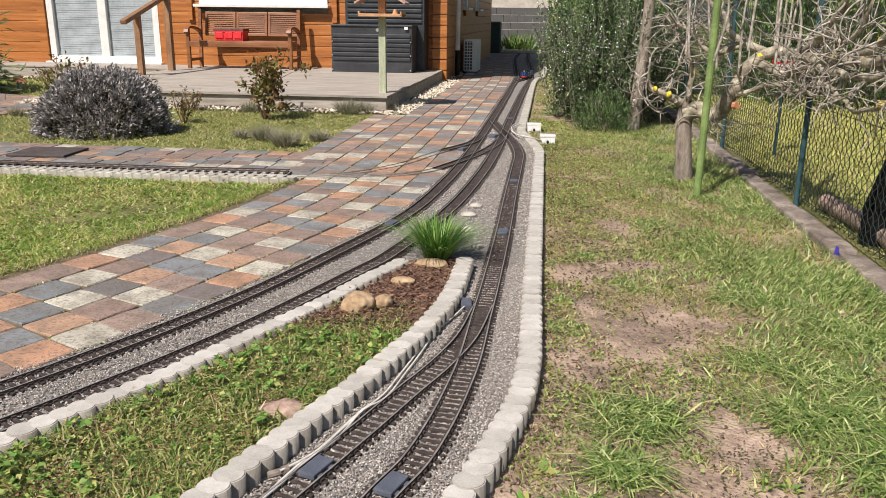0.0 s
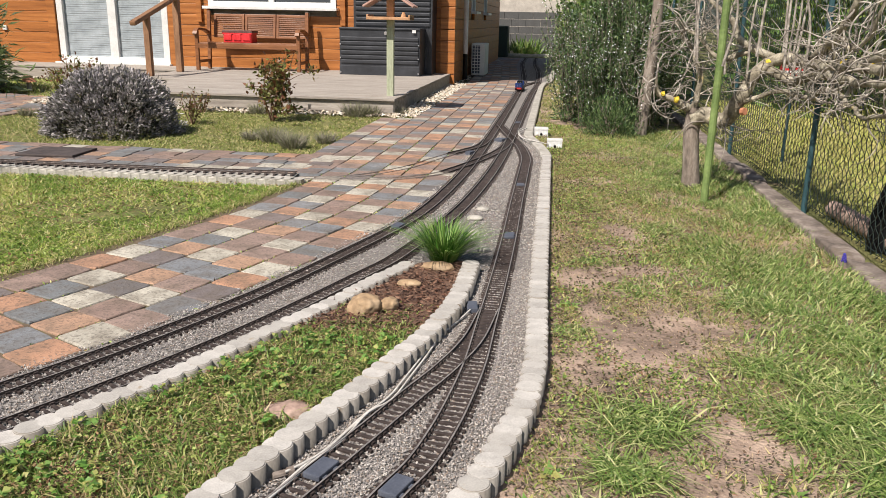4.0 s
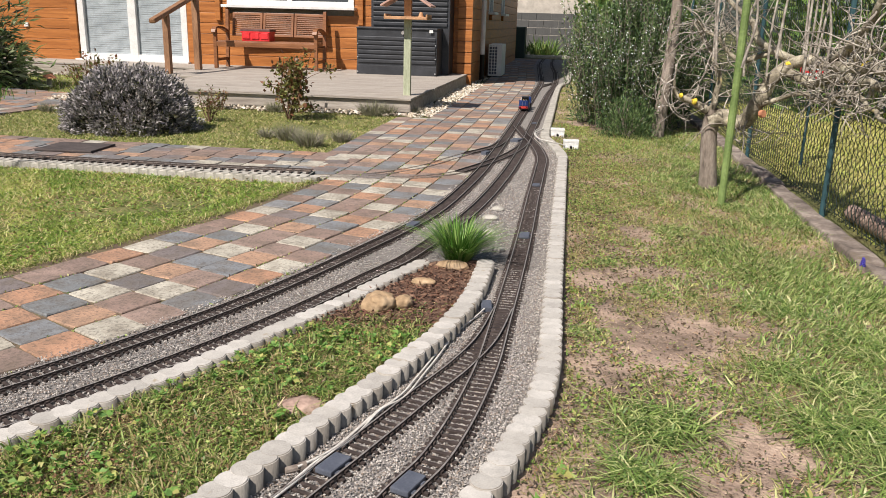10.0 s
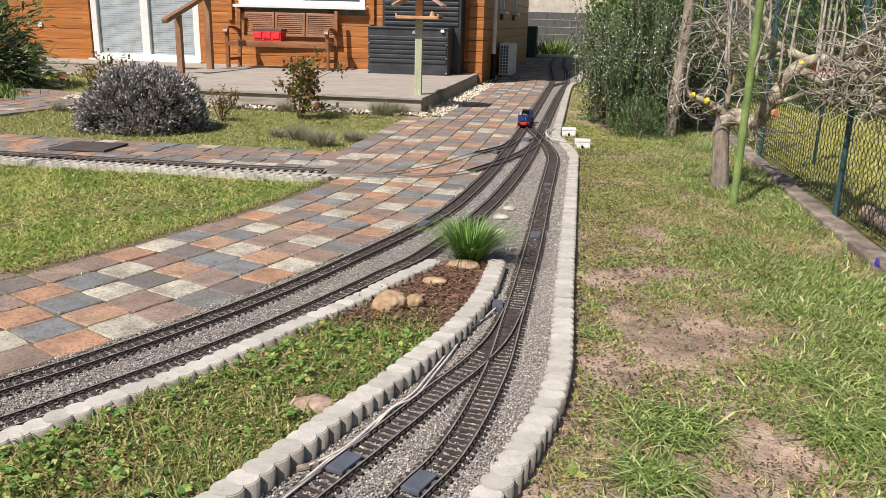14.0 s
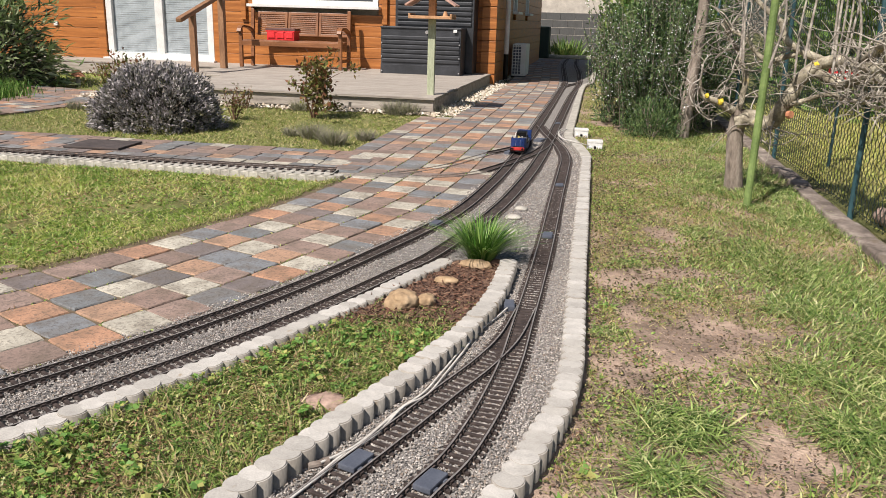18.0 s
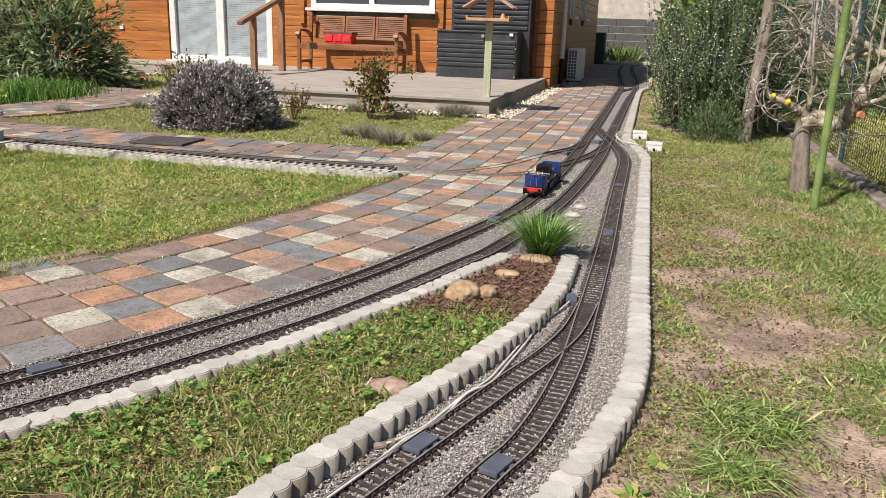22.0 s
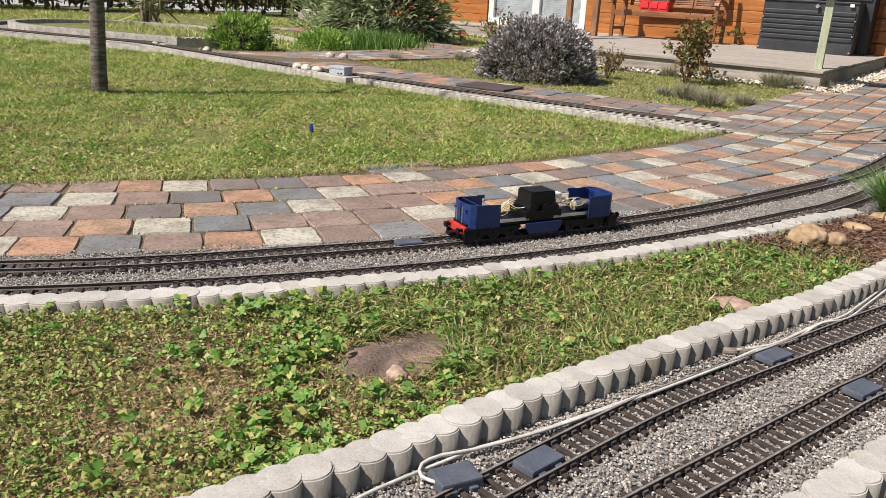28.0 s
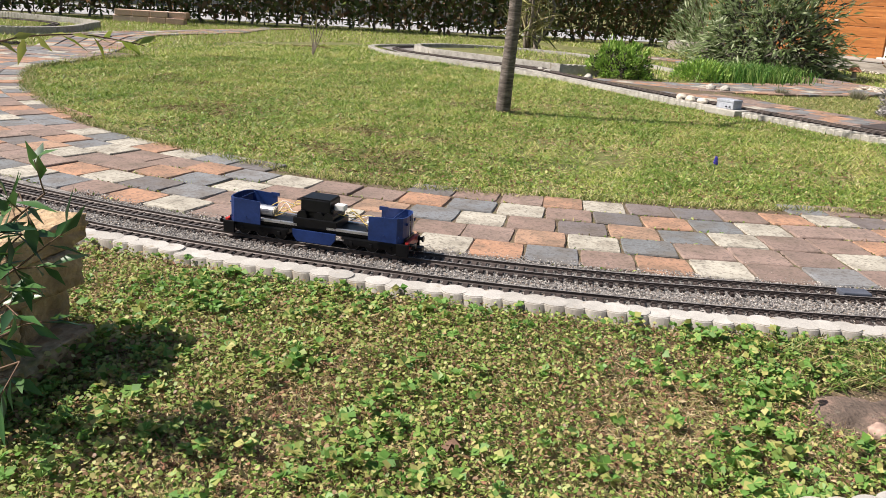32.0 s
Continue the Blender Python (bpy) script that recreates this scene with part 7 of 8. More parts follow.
def apple_tree():
    g = np.random.default_rng(81)
    tree = thing("apple_tree", "old pruned apple tree with bare lichen-covered branches", "tree")
    part("trunk", tubes("trunk", [(spline([(1.22, 5.96, -0.06), (1.20, 5.95, 0.15), (1.18, 5.95, 0.38), (1.19, 5.94, 0.56)], 0.04), [0.072, 0.058, 0.054, 0.054])], M_BARK, 16), None, tree)
    main = [[(1.18, 5.93, 0.48), (1.26, 5.88, 0.51), (1.34, 5.80, 0.49), (1.39, 5.76, 0.54), (1.43, 5.72, 0.64), (1.47, 5.70, 0.75), (1.54, 5.70, 0.85), (1.62, 5.70, 0.90)],
            [(1.59, 5.70, 0.89), (1.69, 5.60, 0.91), (1.70, 5.24, 0.90), (1.70, 4.89, 0.90), (1.70, 4.53, 0.92), (1.70, 4.22, 0.92), (1.70, 3.98, 0.94), (1.70, 3.62, 0.96)],
            [(1.62, 5.70, 0.90), (1.50, 5.72, 0.95), (1.41, 5.74, 1.01), (1.36, 5.78, 1.08), (1.32, 5.80, 1.16), (1.21, 5.85, 1.25), (1.13, 5.90, 1.36)],
            [(1.57, 5.70, 0.84), (1.70, 5.57, 0.77), (1.70, 5.31, 0.82), (1.70, 5.03, 0.85), (1.70, 4.75, 0.85), (1.70, 4.34, 0.85), (1.70, 3.93, 0.87), (1.70, 3.59, 0.88)],
            [(1.70, 5.28, 0.90), (1.70, 5.01, 0.99), (1.70, 4.84, 1.05), (1.70, 4.75, 1.11), (1.70, 4.67, 1.16), (1.70, 4.61, 1.23), (1.70, 4.58, 1.34)],
            [(1.70, 4.37, 0.93), (1.70, 4.21, 0.97), (1.70, 4.04, 1.03), (1.70, 3.79, 1.11), (1.70, 3.51, 1.18)],
            [(1.17, 5.95, 0.53), (1.21, 5.98, 0.72), (1.18, 6.00, 0.85), (1.09, 6.00, 1.02), (1.00, 6.00, 1.12)],
            [(1.40, 5.76, 0.57), (1.53, 5.60, 0.68), (1.65, 5.50, 0.71), (1.70, 5.19, 0.70), (1.70, 4.84, 0.78), (1.70, 4.51, 0.73), (1.70, 4.27, 0.69), (1.70, 4.02, 0.73), (1.70, 3.66, 0.81)],
            [(1.45, 5.74, 0.94), (1.31, 5.80, 0.89), (1.21, 5.86, 0.97), (1.12, 5.90, 1.05), (1.01, 5.95, 1.14)],
            [(1.14, 5.92, 0.55), (1.02, 5.90, 0.61), (0.93, 5.88, 0.65), (0.89, 5.86, 0.75)],
            [(1.70, 4.84, 1.06), (1.70, 4.53, 1.00), (1.70, 4.37, 1.07), (1.70, 4.29, 1.16), (1.70, 4.25, 1.26)]]
    radii = [[0.050, 0.046, 0.040, 0.034], [0.034, 0.030, 0.024, 0.014], [0.024, 0.018, 0.010], [0.028, 0.022, 0.012], [0.028, 0.024, 0.012], [0.020, 0.012], [0.020, 0.010], [0.014, 0.012, 0.007],
             [0.016, 0.008], [0.026, 0.010], [0.014, 0.006]]
    twigs = []
    for k, (pts, rad) in enumerate(zip(main, radii)):
        line = spline(pts, 0.03)
        line = line + 0.006 * np.c_[np.sin(np.arange(len(line)) * 1.1 + k), np.cos(np.arange(len(line)) * 0.9), np.sin(np.arange(len(line)) * 0.7)]
        part("limb", tubes("limb", [(line, [q * 1.15 for q in rad])], M_LIMB, 10), None, tree)
        for j in range(int((6 + lengths(line)[-1] * 17) * (0.6 if k in (1, 3, 4, 5, 7, 10) else 1.0))):
            p = line[g.integers(len(line) // 6, len(line))]
            d = g.normal(size=3) * (0.9, 0.7, 0.8) + (0.0, -0.05, 0.12)
            d /= np.linalg.norm(d)
            ln = g.uniform(0.12, 0.48)
            turn = g.normal(0, 0.9, 3)
            pts2 = [p]
            for i in range(5):
                d = d + np.cross(turn, d) * 0.32 + g.normal(0, 0.22, 3)
                d /= np.linalg.norm(d)
                q = pts2[-1] + d * ln / 5
                q[0] = min(q[0], 1.74)
                pts2.append(q)
            sub = spline(pts2, 0.025)
            twigs.append((sub, [0.0062, 0.0038, 0.002]))
            for i in range(g.integers(2, 7)):
                a = sub[g.integers(1, len(sub))]
                e = g.normal(size=3) * (1, 0.8, 0.8) + (0, 0, 0.1)
                e /= np.linalg.norm(e)
                l2 = g.uniform(0.04, 0.20)
                b = a + e * l2
                b[0] = min(b[0], 1.75)
                twigs.append((spline([a, (a + b) / 2 + g.normal(0, 0.022, 3), b], 0.03), [0.0028, 0.0014]))
    for k in range(14):
        x, y = g.uniform(0.95, 1.7), g.uniform(5.1, 5.95)
        z = g.uniform(0.8, 0.95)
        twigs.append((spline([(x, y, z), (x + g.normal(0, 0.03), y, z + 0.35), (x + g.normal(0, 0.08), y, z + 0.8)], 0.06), [0.009, 0.004]))
    tagged(part("twig_tangle", tubes("twig_tangle", twigs, M_TWIG, 5), None, tree, "tangle of thin bare twigs"), kind="stuff")
    crust = [spline(main[i], 0.03)[int(f * (len(spline(main[i], 0.03)) - 1))] + (0, -0.02, 0.016) for i, f in ((0, 0.95), (0, 0.8), (0, 0.55), (1, 0.05), (1, 0.5), (3, 0.3), (5, 0.2), (5, 0.35), (9, 0.3), (9, 0.6), (4, 0.5), (7, 0.85), (1, 0.7), (0, 0.12))]
    for i, (x, y, z) in enumerate(crust):
        s = (0.022, 0.016, 0.013, 0.019)[i % 4]
        bm = bmesh.new()
        bmesh.ops.create_icosphere(bm, subdivisions=2, radius=s)
        for v in bm.verts:
            v.co *= 1 + 0.5 * noise.noise(v.co * 90)
        part("lichen", bm, M_LICHEN, tree, "bright yellow lichen crust", m=pose(x, y, z))
    part("cut_end", rod((1.44, 5.665, 0.565), (1.455, 5.645, 0.57), 0.026, 0.024), M_TERRACOTTA, tree, "reddish sawn branch end")
    far_tree = thing("old_tree", "grey tree trunk with furrowed bark by the rosemary", "tree")
    part("trunk", tubes("trunk", [(spline([(1.11, 8.62, -0.05), (1.12, 8.62, 0.3), (1.16, 8.62, 0.8), (1.18, 8.62, 1.4), (1.2, 8.6, 2.3)], 0.08), [0.066, 0.056, 0.052, 0.046])], M_BARK, 12), None, far_tree)
    lines = []
    for k in range(9):
        z = g.uniform(1.3, 2.2)
        p = np.array((1.17, 8.62, z))
        q = p + np.array((g.uniform(-0.2, 0.9), g.uniform(-0.5, 0.4), g.uniform(0.1, 0.7)))
        lines.append((spline([p, (p + q) / 2 + g.normal(0, 0.05, 3), q], 0.08), [0.012, 0.004]))
    tagged(part("branchwork", tubes("branchwork", lines, M_TWIG, 5), None, far_tree), kind="stuff")


apple_tree()

# ---- small things by the tracks ----
def plate(x, y, turn, size=(0.075, 0.05, 0.020), z=0.016, label="grey plastic contact plate between the rails", name="track_contact"):
    ob = thing(name, label, "track part", pose(x, y, z, 0, 0, turn), "track contacts")
    part("cover", block(size[0], size[1], size[2], (0, 0, 0), 0.004), M_PLATE, ob)
    part("clip", block(size[0] * 0.2, size[1] + 0.012, size[2] * 0.5, (size[0] * 0.25, 0, 0), 0.002), M_PLATE, ob)
    part("clip", block(size[0] * 0.2, size[1] + 0.012, size[2] * 0.5, (-size[0] * 0.25, 0, 0), 0.002), M_PLATE, ob)


def heading(line, x, y):
    i = int(np.argmin(((line - np.array((x, y))) ** 2).sum(1)))
    a, b = line[max(0, i - 1)], line[min(len(line) - 1, i + 1)]
    return line[i], math.degrees(math.atan2(b[1] - a[1], b[0] - a[0]))


for line, x, y in ((T4, -0.278, 1.872), (T3, -0.09, 1.81), (T3, 0.03, 4.23), (T4, -0.502, 1.09), (T1, -1.47, 1.94), (T1, -0.6, 4.3), (T2, -0.40, 4.15), (T3, 0.02, 5.6), (T2, -0.18, 9.2)):
    p, a = heading(line, x, y)
    plate(p[0], p[1], a, (0.088, 0.050, 0.016) if y < 5 else (0.06, 0.05, 0.014))
plate(-0.048, 3.10, 98, (0.085, 0.042, 0.028), 0.008, "grey plastic point motor beside the track", "point_motor")
plate(-0.600, 0.962, 62, (0.080, 0.056, 0.026), 0.008, "grey plastic point motor beside the track", "point_motor")
plate(-0.47, 6.9, 70, (0.09, 0.05, 0.03), 0.008, "grey plastic point motor beside the track", "point_motor")
plate(-0.27, 7.75, 70, (0.12, 0.08, 0.03), 0.008, "grey plastic point motor beside the track", "point_motor")
for pts, name in (([(-0.90, 0.2, 0.004), (-0.78, 0.55, 0.006), (-0.71, 0.75, 0.008), (-0.688, 0.847, 0.010), (-0.664, 0.937, 0.010), (-0.645, 1.00, 0.010), (-0.623, 1.068, 0.012), (-0.574, 1.178, 0.010), (-0.516, 1.339, 0.010), (-0.448, 1.53, 0.010), (-0.39, 1.70, 0.010),
                    (-0.345, 1.86, 0.012), (-0.300, 2.0, 0.010), (-0.255, 2.165, 0.012), (-0.212, 2.285, 0.010), (-0.188, 2.42, 0.012), (-0.155, 2.65, 0.010), (-0.118, 2.84, 0.010), (-0.085, 2.94, 0.012), (-0.05, 3.06, 0.018)], "cable"),
                  ([(-0.612, 0.931, 0.014), (-0.645, 0.925, 0.016), (-0.665, 0.952, 0.018), (-0.655, 0.998, 0.018), (-0.622, 1.055, 0.016), (-0.565, 1.182, 0.014), (-0.506, 1.345, 0.012), (-0.435, 1.54, 0.014), (-0.36, 1.78, 0.012),
                    (-0.322, 1.90, 0.014), (-0.278, 2.02, 0.012), (-0.246, 2.18, 0.014), (-0.198, 2.265, 0.014), (-0.172, 2.437, 0.012), (-0.138, 2.70, 0.014), (-0.15, 2.86, 0.016)], "cable"),
                  ([(-0.375, 1.835, 0.016), (-0.345, 1.88, 0.016), (-0.308, 1.96, 0.012), (-0.275, 2.08, 0.012), (-0.24, 2.2, 0.012)], "cable")):
    line = spline(pts, 0.03)
    v, f = tube(line + np.array((0, 0, 0.010)), [0.0035], 7)
    tagged(part(name, np_mesh(name, v, f, [M_CABLE], smooth=True), None), "thin pale cable lying on the gravel", "cable", "cables beside the track")
for x, y, a in ((-0.388, 1.835, 40), (-0.155, 2.90, 80)):
    ob = thing("cable_connector", "small grey cable plug on the gravel", "plug", pose(x, y, 0.018, 0, 90, a))
    part("plug_body", rod((0, 0, -0.02), (0, 0, 0.02), 0.010), M_KERB, ob)
    part("collar", rod((0, 0, 0.02), (0, 0, 0.035), 0.013), M_KERB, ob)
for x, y, m in ((0.10, 8.33, 0), (0.24, 7.53, 0)):
    ob = thing("junction_box", "small white electrical box beside the edging", "junction box", pose(x, y, -0.01, 0, 0, 4), "white boxes by the edging")
    part("box_body", block(0.135, 0.09, 0.07, (0, 0, 0), 0.006), M_WHITE, ob)
    part("box_lid", block(0.14, 0.095, 0.025, (0, 0, 0.07), 0.006), M_WHITE, ob)
    for dx in (-0.04, 0.0, 0.04):
        part("gland", rod((dx, -0.044, 0.035), (dx, -0.065, 0.03), 0.012, sides=8), M_BLACK if dx == 0 else M_AC, ob)
for k in range(2):
    line = spline([(-0.10 + k * 0.05, 8.5, 0.05), (-0.12, 8.2 - 0.1 * k, 0.055), (-0.06, 7.75, 0.05), (0.06, 7.55, 0.055), (0.19, 7.46, 0.04)], 0.05)
    v, f = tube(line, [0.005], 6)
    tagged(part("cable", np_mesh("cable", v, f, [M_CABLE], smooth=True), None), "thin pale cable looped over the edging", "cable", "cables beside the track")
# control box on its slab beside the cross track
slab = thing("concrete_slab", "small grey concrete slab in the edging", "slab")
part("slab_body", block(0.32, 0.20, 0.055, (-4.85, 5.35, -0.01), 0.008), M_CONCRETE, slab)
ctrl = thing("control_box", "pale grey weatherproof control box on the slab", "control box", pose(-4.85, 5.36, 0.045, 0, 0, 4))
M_CTRL = material("grey_box", [(0.34, 0.36, 0.41), (0.40, 0.42, 0.47)], 6, 0.55, 0.05, 60)
part("box_body", block(0.17, 0.12, 0.055, (0, 0, 0), 0.006), M_CTRL, ctrl)
part("box_lid", block(0.175, 0.125, 0.025, (0, 0, 0.055), 0.006), M_CTRL, ctrl)
for dx in (0.02, 0.055):
    part("gland", rod((dx, -0.058, 0.022), (dx, -0.072, 0.020), 0.006, sides=8), M_BLACK, ctrl)
cover = thing("manhole_cover", "dark flat mat-like cover on the paving", "cover", pose(-3.73, 6.08, 0.016, 0, 0, 4))
part("cover_plate", block(0.47, 0.40, 0.018, (0, 0, 0), 0.006), M_MAT, cover)


M_COBBLE = material("tan_cobble", [(0.40, 0.34, 0.26), (0.52, 0.46, 0.38), (0.60, 0.55, 0.47)], 8, 0.85, 0.5, 60)


def rock(x, y, z, sx, sy, sz, mat, seed, name="stone", label="rounded ochre stone on the bed", turn=0, square=0.0, group=""):
    bm = bmesh.new()
    if square:
        block(1.8, 1.8, 1.8, (0, 0, -0.9), 0.07, None, bm)
        bmesh.ops.subdivide_edges(bm, edges=bm.edges[:], cuts=7, use_grid_fill=True)
    else:
        bmesh.ops.create_icosphere(bm, subdivisions=4, radius=1)
    off = Vector((seed * 3.1, seed * 1.7, seed))
    for v in bm.verts:
        n = v.co.normalized()
        v.co += n * (0.20 * noise.noise(v.co * 1.1 + off) + 0.10 * noise.noise(v.co * 2.7 + off) + (0.15 if square else 0.05) * noise.noise(v.co * 6 + off)) * (0.50 if square else 1.0)
        v.co.x, v.co.y, v.co.z = v.co.x * sx, v.co.y * sy, v.co.z * sz
    for f in bm.faces:
        f.smooth = True
    ob = part(name, bm, mat, None, m=pose(x, y, z, 0, 0, turn))
    return tagged(ob, label, "stone", group)


rock(-0.445, 2.97, 0.050, 0.066, 0.052, 0.044, M_ROCK, 1.0, turn=30)
rock(-0.36, 3.02, 0.042, 0.044, 0.036, 0.030, M_ROCK, 2.0, turn=70)
rock(-0.335, 3.30, 0.036, 0.050, 0.026, 0.020, M_ROCK, 3.0, label="small pale flat stone on the mulch")
rock(-0.245, 3.56, 0.036, 0.075, 0.04, 0.024, M_ROCK, 4.0, label="pale flat stone below the grass tuft")
for i, (x, y, s) in enumerate(((-0.17, 4.83, 0.04), (-0.19, 4.60, 0.045), (-0.16, 4.28, 0.035), (-0.08, 3.95, 0.03))):
    rock(x, y, 0.016, s, s * 0.8, 0.018, M_CONCRETE, 5.0 + i, label="flat pale pebble on the gravel")
for i, (x, y) in enumerate(((-5.52, 5.50), (-5.38, 5.47), (-5.22, 5.45))):
    rock(x, y, 0.05, 0.055, 0.045, 0.036, M_COBBLE, 8.0 + i, label="rounded tan cobble on the edging", group="cobbles on the edging")
for i, (x, y) in enumerate(((-7.35, 5.92), (-7.9, 5.75), (-8.1, 5.8), (-6.25, 6.95), (-6.4, 6.9))):
    rock(x, y, 0.03, 0.055, 0.05, 0.04, M_CONCRETE, 12.0 + i, label="pale rough stone beside the far track")
rock(-0.915, 1.20, 0.022, 0.026, 0.022, 0.018, M_REDSTONE, 17.0, label="small reddish stone on the slab")
pot = thing("mushroom_ornament", "small terracotta mushroom ornament by the path", "ornament", pose(-7.42, 11.1, 0))
part("stalk", rod((0, 0, 0), (0, 0, 0.14), 0.04, 0.03), M_CONCRETE, pot)
bm = rod((0, 0, 0.13), (0, 0, 0.22), 0.11, 0.03, 16)
part("cap", bm, M_TERRACOTTA, pot)
sw = thing("wall_socket", "small white outdoor socket on the timber wall", "socket", pose(-10.25, HOUSE_Y - 0.02, 0.78))
part("plate", block(0.085, 0.03, 0.085, (0, 0, 0), 0.006), M_WHITE, sw)
for x, y in ((1.60, 3.97), (-3.0, 3.08)):
    fl = thing("grape_hyacinth", "single blue grape hyacinth in the grass", "flower", pose(x, y, -0.01), "blue flowers")
    part("stalk", rod((0, 0, 0), (0.004, 0, 0.07), 0.003, sides=6), M_STAKE, fl)
    bm = bmesh.new()
    for i in range(26):
        a, z = i * 2.4, 0.062 + 0.04 * i / 26
        bmesh.ops.create_icosphere(bm, subdivisions=1, radius=0.0048, matrix=Matrix.Translation((0.004 + math.cos(a) * 0.009 * (1.15 - i / 30), math.sin(a) * 0.009 * (1.15 - i / 30), z)))
    part("bloom", bm, M_FLOWER, fl)
M_DEADLEAF = leafy("dead_leaf", [(0.11, 0.065, 0.045), (0.16, 0.095, 0.065)], 0.85, 0.05)
leaf = thing("fallen_leaf", "curled brown fallen leaf among the weeds", "leaf", pose(-1.24, 0.37, 0.035))
g = np.random.default_rng(3)
part("blade", leaf_cloud("blade", np.array([(0, 0, 0.0), (0, 0, 0.0), (0.0, 0.0, 0.0)]), np.array([(1, 0.2, 0.2), (0.8, -0.5, 0.1), (0.7, 0.7, 0.15)]), 0.038, 0.022, M_DEADLEAF, rng=g), None, leaf)

# grass tuft at the tip of the bed
tuft = thing("grass_tuft", "spiky bright green grass tuft in the bed", "plant", pose(-0.245, 3.70, 0.02))
g = np.random.default_rng(91)
n = 520
a, d = g.uniform(0, 6.28, n), 0.06 * np.sqrt(g.uniform(0, 1, n))
root = np.c_[d * np.cos(a), d * np.sin(a), np.zeros(n)]
out = g.uniform(0.15, 1.9, n)
hh = g.uniform(0.13, 0.25, n)
side = np.stack([-np.sin(a), np.cos(a), 0 * a], -1) * 0.0028
lean = np.stack([np.cos(a), np.sin(a), 0 * a], -1)
up = np.array((0, 0, 1.0))
lv = [root + lean * (hh * out * f ** 1.5 * 0.75)[:, None] + up * (hh * (f - 0.22 * out * f * f))[:, None] for f in (0, 0.35, 0.7, 1.0)]
v = np.stack([lv[0] - side, lv[0] + side, lv[1] + side, lv[1] - side, lv[2] + side * 0.8, lv[2] - side * 0.8, lv[3]], 1)
tri = np.array([(0, 1, 2), (0, 2, 3), (3, 2, 4), (3, 4, 5), (5, 4, 6)])
f = np.arange(n)[:, None, None] * 7 + tri[None]
part("foliage", np_mesh("foliage", v.reshape(-1, 3), f.reshape(-1, 3), [M_TUFT]), None, tuft)

# broad-leaved weeds on the worn lawn
for x, y, s in ((0.27, 1.98, 0.05), (0.22, 1.82, 0.06), (0.33, 3.25, 0.05), (0.30, 3.45, 0.04), (0.86, 1.98, 0.045), (0.40, 1.70, 0.03)):
    g = np.random.default_rng(int(x * 1000))
    n = 12
    a = np.linspace(0, 6.28, n, endpoint=False) + g.uniform(0, 0.4, n)
    ob = thing("broadleaf_weed", "small broad-leaved green weed", "weed", pose(x, y, -0.008), "broad-leaved weeds")
    part("foliage", leaf_cloud("foliage", np.zeros((n, 3)), np.c_[np.cos(a), np.sin(a), g.uniform(0.15, 0.7, n)], s * g.uniform(0.6, 1.2, n), s * 0.55, M_MALLOW, rng=g), None, ob)

# ---- dry stone wall and the plant beside it ----
WALL_A, WALL_U, WALL_B = np.array((-1.90, -0.165)), np.array((0.70, -0.714)), np.array((-0.714, -0.70))
blocks = []     # along the face, into the wall, height of the middle, half sizes, turn
for u, d, z, su, sd, sz, a in ((0.10, 0.10, 0.03, 0.17, 0.13, 0.055, 3), (0.34, 0.12, 0.03, 0.11, 0.12, 0.05, -6), (0.03, 0.16, 0.125, 0.10, 0.12, 0.06, 8), (0.25, 0.11, 0.13, 0.115, 0.12, 0.065, -4), 
                               (0.06, 0.12, 0.215, 0.125, 0.12, 0.048, -5), (0.27, 0.16, 0.225, 0.10, 0.11, 0.04, 4), (0.05, 0.15, 0.285, 0.15, 0.15, 0.035, 6),  
                               (0.02, 0.40, 0.13, 0.12, 0.17, 0.15, 10), (0.24, 0.40, 0.11, 0.13, 0.15, 0.12, -8), (0.02, 0.68, 0.11, 0.12, 0.15, 0.13, 0)):
    x, y = WALL_A + WALL_U * u + WALL_B * d
    blocks.append((x, y, z, su, sd, sz, a - 45.6))
wall_thing = thing("dry_stone_wall", "low dry wall of mossy sandstone blocks", "stone wall")
for i, (x, y, z, sx, sy, sz, a) in enumerate(blocks):
    ob = rock(x, y, z, sx * 0.95, sy * 0.97, sz * 0.93, M_SANDSTONE, 20.0 + i * 1.3, "stone_block", "", a, 0.62)
    ob.parent = wall_thing
    for key in ("label", "category"):
        if key in ob:
            del ob[key]


wall_foot = np.random.default_rng(97)
n = 420
t = wall_foot.uniform(-0.1, 0.45, n)
p = WALL_A[None] + WALL_U[None] * t[:, None] - WALL_B[None] * wall_foot.uniform(0.0, 0.06, n)[:, None]
tagged(part("wall_weeds", leaf_cloud("wall_weeds", np.c_[p, wall_foot.uniform(0.0, 0.07, n)], np.c_[wall_foot.normal(size=(n, 2)), wall_foot.uniform(0, 1, n)], wall_foot.uniform(0.012, 0.024, n), wall_foot.uniform(0.008, 0.016, n), M_CLOVER, "round", rng=wall_foot), None), "small weeds at the foot of the stone wall", "weeds", kind="stuff")


